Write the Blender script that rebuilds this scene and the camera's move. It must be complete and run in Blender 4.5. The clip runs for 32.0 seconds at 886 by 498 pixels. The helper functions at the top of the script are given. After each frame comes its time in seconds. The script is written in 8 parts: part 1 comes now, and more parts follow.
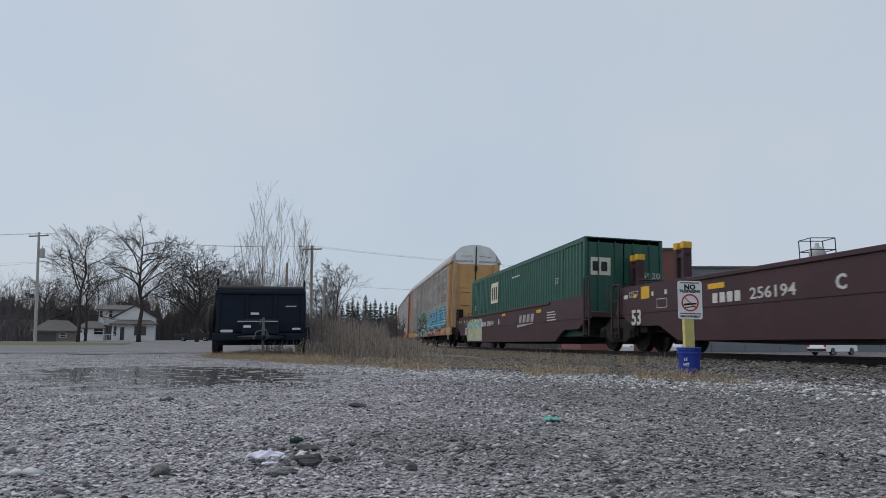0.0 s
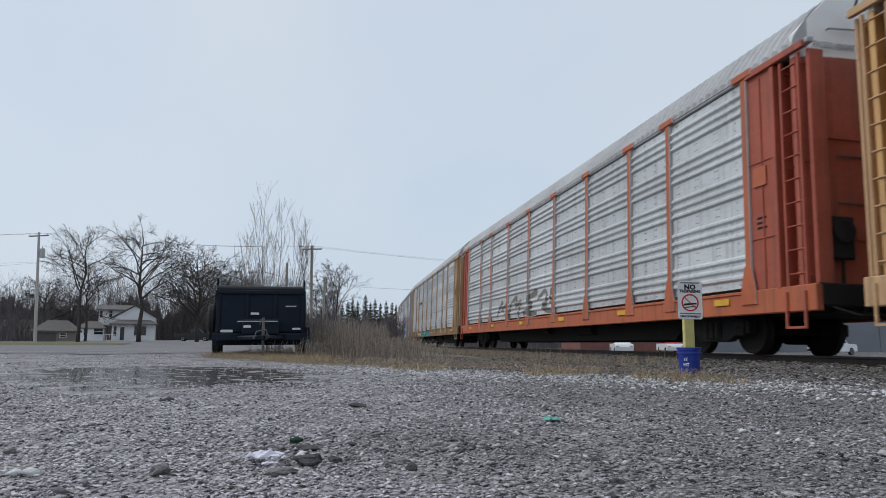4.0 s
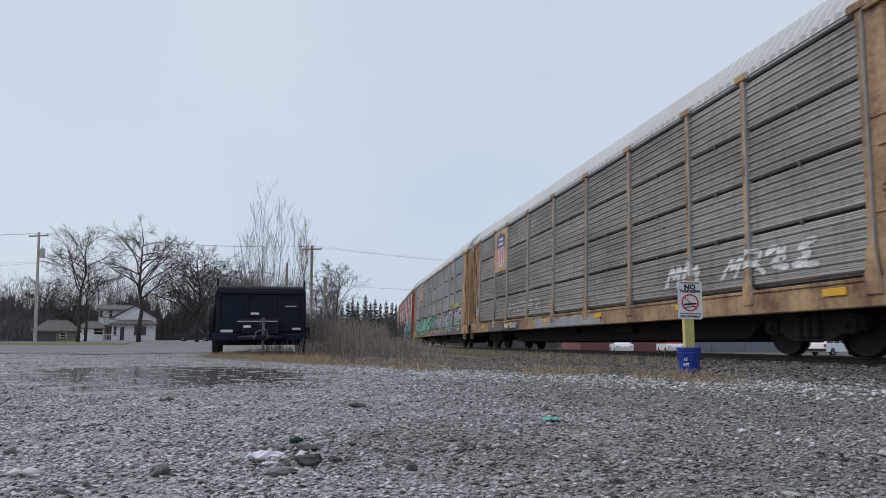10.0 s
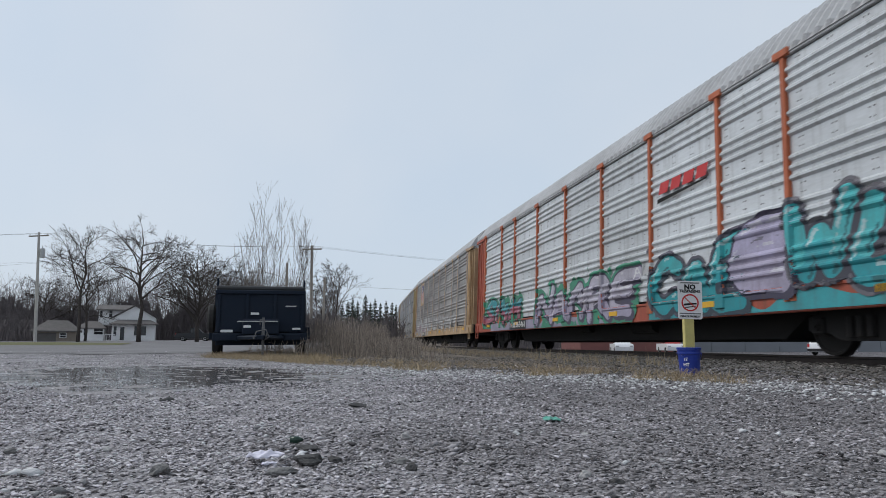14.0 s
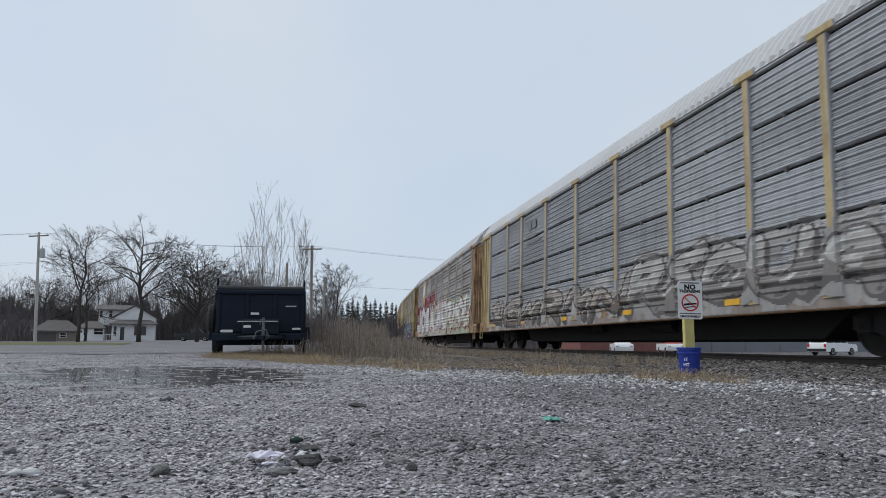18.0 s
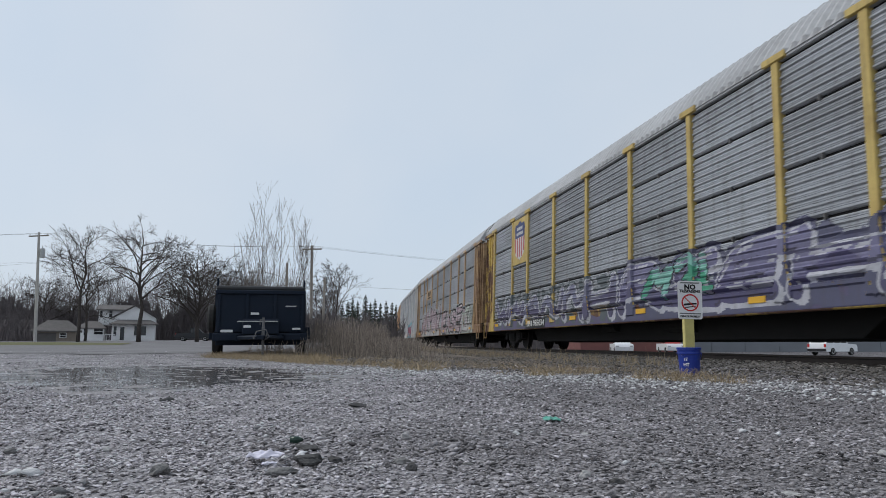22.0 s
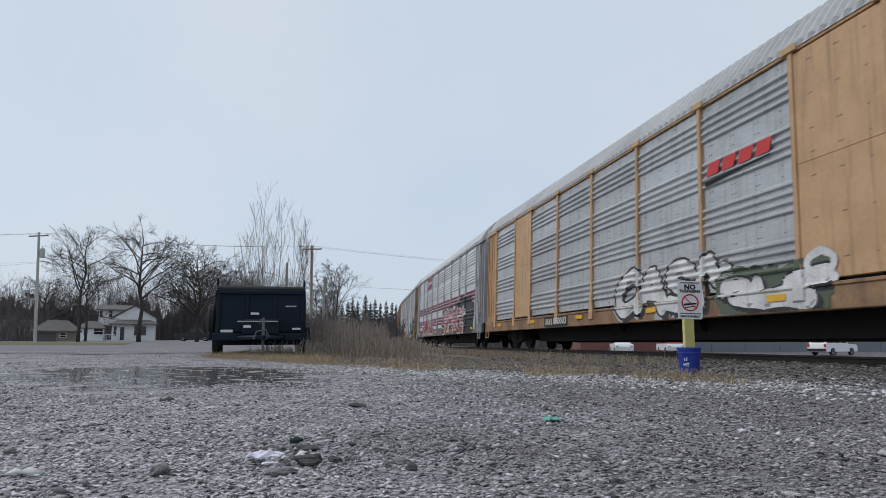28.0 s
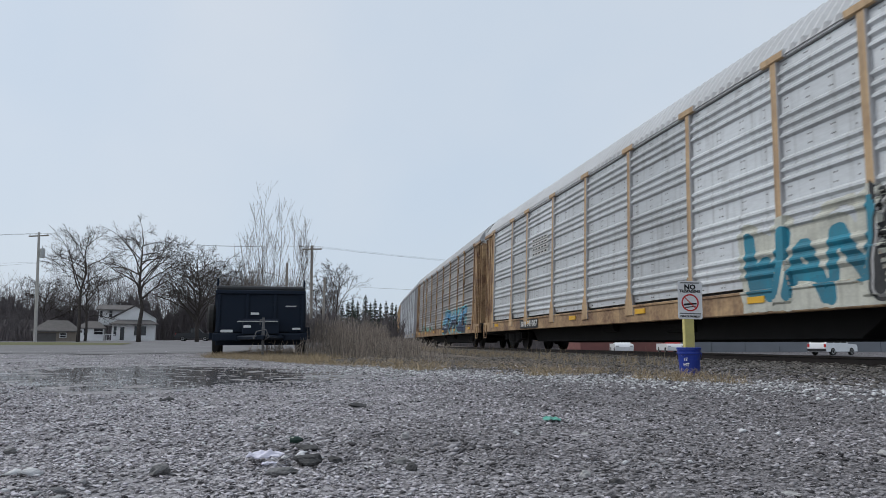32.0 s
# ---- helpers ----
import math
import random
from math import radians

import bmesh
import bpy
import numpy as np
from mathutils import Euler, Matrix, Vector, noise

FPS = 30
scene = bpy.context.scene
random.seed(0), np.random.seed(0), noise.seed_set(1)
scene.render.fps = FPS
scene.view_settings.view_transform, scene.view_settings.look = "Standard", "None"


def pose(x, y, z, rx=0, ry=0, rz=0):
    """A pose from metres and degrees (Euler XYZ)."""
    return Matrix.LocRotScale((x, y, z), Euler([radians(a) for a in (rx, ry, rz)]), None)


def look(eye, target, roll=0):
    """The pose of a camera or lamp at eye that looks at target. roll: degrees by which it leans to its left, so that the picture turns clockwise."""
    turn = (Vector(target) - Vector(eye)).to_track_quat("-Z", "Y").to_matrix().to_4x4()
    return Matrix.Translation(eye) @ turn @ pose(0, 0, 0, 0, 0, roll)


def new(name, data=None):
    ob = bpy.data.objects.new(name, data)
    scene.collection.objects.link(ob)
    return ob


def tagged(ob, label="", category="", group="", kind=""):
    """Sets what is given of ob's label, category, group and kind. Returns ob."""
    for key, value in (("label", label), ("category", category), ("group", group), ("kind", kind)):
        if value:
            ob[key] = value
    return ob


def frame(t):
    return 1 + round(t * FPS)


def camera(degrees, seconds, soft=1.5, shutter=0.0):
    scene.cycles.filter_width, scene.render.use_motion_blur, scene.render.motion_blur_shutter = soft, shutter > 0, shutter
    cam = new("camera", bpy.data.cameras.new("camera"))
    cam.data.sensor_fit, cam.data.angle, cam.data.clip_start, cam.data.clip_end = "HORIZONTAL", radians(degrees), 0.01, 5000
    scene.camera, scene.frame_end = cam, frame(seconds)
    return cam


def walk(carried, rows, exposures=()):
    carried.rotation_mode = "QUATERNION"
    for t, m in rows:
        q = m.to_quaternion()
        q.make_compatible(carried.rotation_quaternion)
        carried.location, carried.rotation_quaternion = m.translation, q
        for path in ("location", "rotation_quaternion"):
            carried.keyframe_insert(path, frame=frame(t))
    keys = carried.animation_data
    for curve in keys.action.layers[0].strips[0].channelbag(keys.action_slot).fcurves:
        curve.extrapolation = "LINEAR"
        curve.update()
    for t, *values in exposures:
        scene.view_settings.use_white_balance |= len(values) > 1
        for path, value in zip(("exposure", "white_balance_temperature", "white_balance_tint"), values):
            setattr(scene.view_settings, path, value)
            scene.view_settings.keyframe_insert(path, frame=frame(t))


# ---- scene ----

# ---------------------------------------------------------------- camera
EYE_Z = 0.40
cam = camera(67.06, 32.0, soft=0.6, shutter=0.12)
walk(cam, [(0.0, pose(0, 0, EYE_Z, 90 + 8.0256, 0, 0)), (32.0, pose(0, 0, EYE_Z, 90 + 8.0256, 0, 0))],
     exposures=[(0.0, -0.21), (1.0, -0.14), (2.0, -0.06), (3.0, 0.0), (32.0, 0.0)])

# ---------------------------------------------------------------- sky and light
world = bpy.data.worlds.new("overcast_sky")
scene.world = world
world.use_nodes = True
wt = world.node_tree
wbg = wt.nodes["Background"]
sky = wt.nodes.new("ShaderNodeTexSky")
sky.sky_type, sky.sun_disc = "NISHITA", False
sky.sun_elevation, sky.sun_rotation = radians(50), radians(280)
sky.air_density, sky.dust_density, sky.ozone_density = 1.0, 3.0, 2.0
wscale = wt.nodes.new("ShaderNodeMix")
wscale.data_type, wscale.blend_type = "RGBA", "MULTIPLY"
wscale.inputs[0].default_value = 1.0
wscale.inputs[7].default_value = (0.10, 0.10, 0.10, 1)
wt.links.new(sky.outputs[0], wscale.inputs[6])
wmix = wt.nodes.new("ShaderNodeMix")
wmix.data_type = "RGBA"
wmix.inputs[0].default_value = 0.85
cloud = wt.nodes.new("ShaderNodeTexNoise")
cloud.inputs["Scale"].default_value, cloud.inputs["Detail"].default_value = 2.2, 4
clear = wt.nodes.new("ShaderNodeMix")
clear.data_type = "RGBA"
clear.inputs[6].default_value, clear.inputs[7].default_value = (0.61, 0.715, 0.84, 1), (0.695, 0.765, 0.85, 1)
spread = wt.nodes.new("ShaderNodeMapRange")
spread.inputs[1].default_value, spread.inputs[2].default_value = 0.32, 0.68
wt.links.new(cloud.outputs[0], spread.inputs[0])
wt.links.new(spread.outputs[0], clear.inputs[0])
wt.links.new(clear.outputs[2], wmix.inputs[7])
wt.links.new(wscale.outputs[2], wmix.inputs[6])
wt.links.new(wmix.outputs[2], wbg.inputs[0])
wbg.inputs[1].default_value = 1.0

sun_data = bpy.data.lights.new("sun", "SUN")
sun_data.energy, sun_data.angle, sun_data.color = 1.2, radians(30), (1.0, 0.97, 0.93)
sun = new("sun", sun_data)
sun.matrix_world = look((0, 0, 50), (34, -6, 8))


# ---------------------------------------------------------------- materials
def material(name, base, second=None, rough=0.7, metal=0.0, scale=4.0, amount=0.5, fine=60.0, bump=0.15, bump_scale=None,
             stretch=(1, 1, 1), spec=0.4, vary=0.0, streak=0.0):
    """A node material: two colours mixed by a broad and a fine noise, with relief from the fine one."""
    m = bpy.data.materials.new(name)
    m.use_nodes = True
    nt = m.node_tree
    n, l = nt.nodes, nt.links
    bsdf = n["Principled BSDF"]
    co = n.new("ShaderNodeTexCoord")
    mp = n.new("ShaderNodeMapping")
    mp.inputs["Scale"].default_value = stretch
    l.new(co.outputs["Object"], mp.inputs[0])
    a = n.new("ShaderNodeTexNoise")
    a.inputs["Scale"].default_value, a.inputs["Detail"].default_value = scale, 6
    b = n.new("ShaderNodeTexNoise")
    b.inputs["Scale"].default_value, b.inputs["Detail"].default_value = fine, 4
    l.new(mp.outputs[0], a.inputs[0])
    l.new(mp.outputs[0], b.inputs[0])
    add = n.new("ShaderNodeMath")
    add.operation = "MULTIPLY_ADD"
    l.new(b.outputs[0], add.inputs[0])
    add.inputs[1].default_value = 0.5
    l.new(a.outputs[0], add.inputs[2])
    ramp = n.new("ShaderNodeMapRange")
    ramp.inputs[1].default_value, ramp.inputs[2].default_value = 0.55, 0.95
    l.new(add.outputs[0], ramp.inputs[0])
    mul = n.new("ShaderNodeMath")
    mul.operation = "MULTIPLY"
    l.new(ramp.outputs[0], mul.inputs[0])
    mul.inputs[1].default_value = amount
    mix = n.new("ShaderNodeMix")
    mix.data_type = "RGBA"
    mix.inputs[6].default_value = (*base, 1)
    mix.inputs[7].default_value = (*(second or [c * 0.6 for c in base]), 1)
    l.new(mul.outputs[0], mix.inputs[0])
    colour = mix.outputs[2]
    if vary:
        info = n.new("ShaderNodeObjectInfo")
        hsv = n.new("ShaderNodeHueSaturation")
        vr = n.new("ShaderNodeMapRange")
        vr.inputs[3].default_value, vr.inputs[4].default_value = 1 - vary, 1 + vary
        l.new(info.outputs["Random"], vr.inputs[0])
        l.new(vr.outputs[0], hsv.inputs["Value"])
        l.new(colour, hsv.inputs["Color"])
        colour = hsv.outputs[0]
    if streak:
        sm = n.new("ShaderNodeMapping")
        sm.inputs["Scale"].default_value = (5.0, 5.0, 0.35)
        l.new(co.outputs["Object"], sm.inputs[0])
        sn = n.new("ShaderNodeTexNoise")
        sn.inputs["Scale"].default_value, sn.inputs["Detail"].default_value = 1.6, 5
        l.new(sm.outputs[0], sn.inputs[0])
        sr = n.new("ShaderNodeMapRange")
        sr.inputs[1].default_value, sr.inputs[2].default_value, sr.inputs[4].default_value = 0.52, 0.75, streak
        l.new(sn.outputs[0], sr.inputs[0])
        dirt = n.new("ShaderNodeMix")
        dirt.data_type = "RGBA"
        dirt.inputs[7].default_value = (0.10, 0.075, 0.055, 1)
        l.new(sr.outputs[0], dirt.inputs[0])
        l.new(colour, dirt.inputs[6])
        colour = dirt.outputs[2]
    l.new(colour, bsdf.inputs["Base Color"])
    bsdf.inputs["Roughness"].default_value, bsdf.inputs["Metallic"].default_value = rough, metal
    bsdf.inputs["Specular IOR Level"].default_value = spec
    if bump:
        bp = n.new("ShaderNodeBump")
        bp.inputs["Strength"].default_value, bp.inputs["Distance"].default_value = bump, 0.02
        l.new(b.outputs[0], bp.inputs["Height"])
        l.new(bp.outputs[0], bsdf.inputs["Normal"])
    return m


# ---------------------------------------------------------------- mesh building
class Shape:
    """Collects faces of one mesh."""

    def __init__(self):
        self.v, self.f, self.m = [], [], []
        self.slot = 0

    def add(self, verts, faces):
        k = len(self.v)
        self.v += [tuple(p) for p in verts]
        self.f += [tuple(i + k for i in f) for f in faces]
        self.m += [self.slot] * len(faces)
        return self

    def box(self, x0, x1, y0, y1, z0, z1, b=0.0):
        """A box, its edges cut by b."""
        if b <= 0:
            p = [(x, y, z) for x in (x0, x1) for y in (y0, y1) for z in (z0, z1)]
            return self.add(p, [(0, 1, 3, 2), (4, 6, 7, 5), (0, 4, 5, 1), (2, 3, 7, 6), (0, 2, 6, 4), (1, 5, 7, 3)])
        b = min(b, (x1 - x0) / 2.01, (y1 - y0) / 2.01, (z1 - z0) / 2.01)
        v, key = [], {}
        for ix, x in enumerate((x0, x1)):
            for iy, y in enumerate((y0, y1)):
                for iz, z in enumerate((z0, z1)):
                    sx, sy, sz = (b if not ix else -b), (b if not iy else -b), (b if not iz else -b)
                    for a, q in enumerate(((x, y + sy, z + sz), (x + sx, y, z + sz), (x + sx, y + sy, z))):
                        key[ix, iy, iz, a] = len(v)
                        v.append(q)
        f = []
        for i in (0, 1):
            o = [(0, 0), (0, 1), (1, 1), (1, 0)]
            o = o if i == 0 else o[::-1]
            f.append([key[i, p, q, 0] for p, q in o])
            f.append([key[p, i, q, 1] for p, q in o[::-1]])
            f.append([key[p, q, i, 2] for p, q in o])
        for p in (0, 1):
            for q in (0, 1):
                e = [key[0, p, q, 1], key[1, p, q, 1], key[1, p, q, 2], key[0, p, q, 2]]
                f.append(e if p == q else e[::-1])
                e = [key[p, 0, q, 2], key[p, 1, q, 2], key[p, 1, q, 0], key[p, 0, q, 0]]
                f.append(e if p == q else e[::-1])
                e = [key[p, q, 0, 0], key[p, q, 1, 0], key[p, q, 1, 1], key[p, q, 0, 1]]
                f.append(e if p == q else e[::-1])
                for r in (0, 1):
                    t = [key[p, q, r, 0], key[p, q, r, 1], key[p, q, r, 2]]
                    f.append(t if (p + q + r) % 2 else t[::-1])
        return self.add(v, f)

    def tube(self, pts, radii, sides=8, cap=True):
        """A round bar through the points."""
        rings = []
        pts = [Vector(p) for p in pts]
        if not hasattr(radii, "__len__"):
            radii = [radii] * len(pts)
        ref = None
        for i, p in enumerate(pts):
            d = (pts[min(i + 1, len(pts) - 1)] - pts[max(i - 1, 0)]).normalized()
            if ref is None:
                ref = d.orthogonal().normalized()
            u = (ref - d * ref.dot(d))
            u = u.normalized() if u.length > 1e-6 else d.orthogonal().normalized()
            ref = u
            w = d.cross(u)
            rings.append([p + (u * math.cos(a) + w * math.sin(a)) * radii[i] for a in [2 * math.pi * k / sides for k in range(sides)]])
        f = []
        for i in range(len(rings) - 1):
            for k in range(sides):
                j = (k + 1) % sides
                f.append((i * sides + k, i * sides + j, (i + 1) * sides + j, (i + 1) * sides + k))
        if cap:
            f.append(tuple(range(sides))[::-1])
            f.append(tuple((len(rings) - 1) * sides + k for k in range(sides)))
        return self.add([q for r in rings for q in r], f)

    def lathe(self, profile, axis="z", sides=16, at=(0, 0, 0)):
        """A body turned about an axis from (radius, height) pairs."""
        v, f = [], []
        for r, h in profile:
            for k in range(sides):
                a = 2 * math.pi * k / sides
                c, s = r * math.cos(a), r * math.sin(a)
                p = (c, s, h) if axis == "z" else (c, h, s) if axis == "y" else (h, c, s)
                v.append((p[0] + at[0], p[1] + at[1], p[2] + at[2]))
        for i in range(len(profile) - 1):
            for k in range(sides):
                j = (k + 1) % sides
                f.append((i * sides + k, i * sides + j, (i + 1) * sides + j, (i + 1) * sides + k))
        f.append(tuple(range(sides))[::-1])
        f.append(tuple((len(profile) - 1) * sides + k for k in range(sides)))
        return self.add(v, f)

    def sweep(self, profile, x0, x1, close=True):
        """A (y, z) outline drawn out along x."""
        n = len(profile)
        v = [(x0, y, z) for y, z in profile] + [(x1, y, z) for y, z in profile]
        f = [(i, (i + 1) % n, n + (i + 1) % n, n + i) for i in range(n if close else n - 1)]
        if close:
            f += [tuple(range(n))[::-1], tuple(range(n, 2 * n))]
        return self.add(v, f)

    def prism(self, outline, y0, y1):
        """An (x, z) outline drawn out along y."""
        n = len(outline)
        v = [(x, y0, z) for x, z in outline] + [(x, y1, z) for x, z in outline]
        f = [(i, (i + 1) % n, n + (i + 1) % n, n + i) for i in range(n)] + [tuple(range(n))[::-1], tuple(range(n, 2 * n))]
        return self.add(v, f)

    def mesh(self, name, *mats, smooth=False):
        me = bpy.data.meshes.new(name)
        me.from_pydata(self.v, [], self.f)
        for m in mats:
            me.materials.append(m)
        if len(mats) > 1:
            me.polygons.foreach_set("material_index", self.m)
        if smooth:
            me.polygons.foreach_set("use_smooth", [True] * len(me.polygons))
        me.update()
        return me


def closed(me):
    """Turns the faces of a closed mesh outwards."""
    bm = bmesh.new()
    bm.from_mesh(me)
    bmesh.ops.recalc_face_normals(bm, faces=bm.faces)
    bm.to_mesh(me)
    bm.free()
    return me


def part(name, shape, mat, parent, label="", smooth=False):
    """One mesh object under a thing or a part."""
    me = shape if isinstance(shape, bpy.types.Mesh) else closed(shape.mesh(name, mat, smooth=smooth))
    ob = new(name, me)
    ob.parent = parent
    if isinstance(shape, bpy.types.Mesh) and mat is not None:
        ob.material_slots[0].link = "OBJECT"
        ob.material_slots[0].material = mat
    if label:
        tagged(ob, label)
    return ob


def thing(name, label, category, m=None, group="", kind=""):
    ob = new(name)
    if m is not None:
        ob.matrix_world = m
    return tagged(ob, label, category, group, kind)


def solid(name, shape, mats, label, category, group="", kind="", smooth=False, m=None, turned=True):
    mats = mats if isinstance(mats, (list, tuple)) else [mats]
    me = shape.mesh(name, *mats, smooth=smooth)
    ob = new(name, closed(me) if turned else me)
    if m is not None:
        ob.matrix_world = m
    return tagged(ob, label, category, group, kind)


# ---------------------------------------------------------------- the line of the track
TRACK_X, TRACK_Y, TRACK_A, TRACK_K = 5.659, 19.985, -1.38295, 0.0013
RAIL_Z, CANT = 0.163, -1.94


def track_at(s):
    """The place and heading on the track's centre line, s metres along it."""
    a = TRACK_A + TRACK_K * s
    x = TRACK_X + (math.sin(a) - math.sin(TRACK_A)) / TRACK_K
    y = TRACK_Y - (math.cos(a) - math.cos(TRACK_A)) / TRACK_K
    return x, y, a


def track_pose(s):
    x, y, a = track_at(s)
    return pose(x, y, RAIL_Z, CANT, 0, math.degrees(a))


def beside(s, off, z=0.0):
    """A point off metres to the far side of the centre line."""
    x, y, a = track_at(s)
    return x - math.sin(a) * off, y + math.cos(a) * off, z


def run(t):
    """How far the train has come along the track, at t seconds."""
    return 14.6718 * t - 0.0169937 * t * t + 1.08322e-4 * t ** 3


# where the middle of each covered wagon stands at the start
CENTRES = [-34.67, -62.63, -90.60, -118.63, -146.60, -174.65, -202.74, -230.78, -258.65, -286.42, -314.31, -342.11, -370.09, -398.08, -425.97, -454.28, -482.3, -510.3, -538.3]


def smooth_step(a, b, x):
    u = min(1.0, max(0.0, (x - a) / (b - a)))
    return u * u * (3 - 2 * u)


def track_offset(x, y):
    """Signed distance from the centre line, positive on the far side."""
    cx, cy = TRACK_X - math.sin(TRACK_A) / TRACK_K, TRACK_Y + math.cos(TRACK_A) / TRACK_K
    return 1 / TRACK_K - math.hypot(x - cx, y - cy)


def ground_z(x, y):
    """The lie of the land."""
    z = 0.0078 * max(0.0, min(y, 200) - 4) * smooth_step(1.0, -5.0, x)
    off = track_offset(x, y)
    z -= 0.72 * smooth_step(4.0, 22.0, off) * smooth_step(-30, 5, y)
    return z


# ---------------------------------------------------------------- surfaces
M_GRAVEL = material("gravel", (0.40, 0.382, 0.394), (0.18, 0.17, 0.177), 0.85, scale=2.2, amount=1.0, fine=45, bump=1.0)
M_BALLAST = material("ballast_stone", (0.20, 0.19, 0.18), (0.075, 0.07, 0.066), 0.9, scale=3, amount=0.9, fine=14, bump=1.0)
M_STONE = material("stone", (0.27, 0.265, 0.265), (0.12, 0.12, 0.125), 0.85, scale=9, amount=0.8, fine=50, bump=0.5)
M_RAIL = material("rail_steel", (0.045, 0.036, 0.032), (0.022, 0.019, 0.018), 0.6, 0.4, scale=5, bump=0.3)
M_GRASS = material("dry_grass", (0.40, 0.315, 0.20), (0.22, 0.165, 0.11), 0.9, scale=2, bump=0)
M_TURF = material("spring_turf", (0.10, 0.11, 0.04), (0.16, 0.13, 0.06), 0.95, scale=0.6, bump=0.5)
M_BARK = material("bark", (0.07, 0.058, 0.052), (0.028, 0.025, 0.024), 0.95, scale=6, bump=0.5)
M_BARK_PALE = material("pale_bark", (0.16, 0.135, 0.115), (0.08, 0.07, 0.06), 0.9, scale=6, bump=0.3)
M_NEEDLE = material("conifer_needles", (0.022, 0.035, 0.025), (0.012, 0.02, 0.015), 0.9, scale=3, bump=0)
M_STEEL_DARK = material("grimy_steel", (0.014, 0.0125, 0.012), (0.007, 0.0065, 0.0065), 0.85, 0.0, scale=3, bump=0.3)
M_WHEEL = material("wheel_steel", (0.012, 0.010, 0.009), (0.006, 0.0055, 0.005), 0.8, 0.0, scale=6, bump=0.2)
M_ROOF = material("galvanised_roof", (0.50, 0.505, 0.515), (0.33, 0.33, 0.33), 0.65, 0.1, scale=0.6, amount=0.8, fine=9, bump=0.08)
M_ROOF_PALE = material("pale_roof_sheet", (0.58, 0.59, 0.60), (0.45, 0.45, 0.445), 0.65, 0.0, scale=0.6, amount=0.6, fine=9, bump=0.06)
M_WHITE = material("white_paint", (0.83, 0.83, 0.82), (0.62, 0.61, 0.59), 0.55, scale=2, amount=0.5, bump=0.05)
M_BLACK = material("black_paint", (0.018, 0.019, 0.021), (0.03, 0.03, 0.032), 0.5, scale=3, bump=0.1)
M_YELLOW = material("yellow_reflector", (0.75, 0.42, 0.03), (0.5, 0.27, 0.03), 0.5, scale=4, bump=0)
M_RUBBER = material("tyre_rubber", (0.02, 0.02, 0.02), (0.035, 0.033, 0.03), 0.85, scale=8, bump=0.3)
M_BROWN = material("well_car_brown", (0.058, 0.022, 0.027), (0.034, 0.016, 0.018), 0.5, scale=1.2, amount=0.8, fine=20, bump=0.06)
M_GREEN = material("container_green", (0.019, 0.098, 0.068), (0.013, 0.064, 0.046), 0.45, scale=1.5, amount=0.7, bump=0.05)
M_BUCKET = material("blue_plastic", (0.018, 0.045, 0.32), (0.012, 0.03, 0.2), 0.4, scale=6, amount=0.4, bump=0.03)
M_POST = material("yellow_post_paint", (0.62, 0.55, 0.20), (0.45, 0.39, 0.16), 0.7, scale=7, amount=0.7, bump=0.3)
M_RED = material("sign_red", (0.55, 0.03, 0.03), (0.45, 0.03, 0.03), 0.5, bump=0)
M_TRAILER = material("trailer_paint", (0.007, 0.014, 0.028), (0.012, 0.019, 0.032), 0.6, scale=2, amount=0.8, bump=0.06, spec=0.2)
M_ASPHALT = material("old_asphalt", (0.19, 0.182, 0.186), (0.125, 0.12, 0.124), 0.85, scale=0.4, amount=0.9, fine=25, bump=0.5)
M_SIDING = material("white_siding", (0.72, 0.72, 0.72), (0.55, 0.55, 0.55), 0.7, scale=1, amount=0.5, bump=0.1)
M_SHINGLE = material("roof_shingle", (0.14, 0.13, 0.125), (0.08, 0.075, 0.07), 0.9, scale=2, bump=0.4)
M_POLE = material("pole_wood", (0.30, 0.27, 0.24), (0.14, 0.115, 0.09), 0.9, scale=4, bump=0.4)
M_POLE_PALE = material("bleached_pole_wood", (0.46, 0.44, 0.42), (0.30, 0.28, 0.26), 0.9, scale=4, bump=0.4)
M_WIRE = material("wire", (0.03, 0.03, 0.032), None, 0.6, bump=0)
M_GREY_WALL = material("grey_wall_sheet", (0.20, 0.21, 0.23), (0.15, 0.155, 0.17), 0.7, scale=0.5, bump=0.05)
M_GLASS = material("dark_glass", (0.012, 0.014, 0.017), None, 0.08, bump=0, spec=0.6)
M_CHROME = material("bare_metal", (0.5, 0.5, 0.5), (0.3, 0.3, 0.3), 0.35, 0.9, scale=10, bump=0.1)


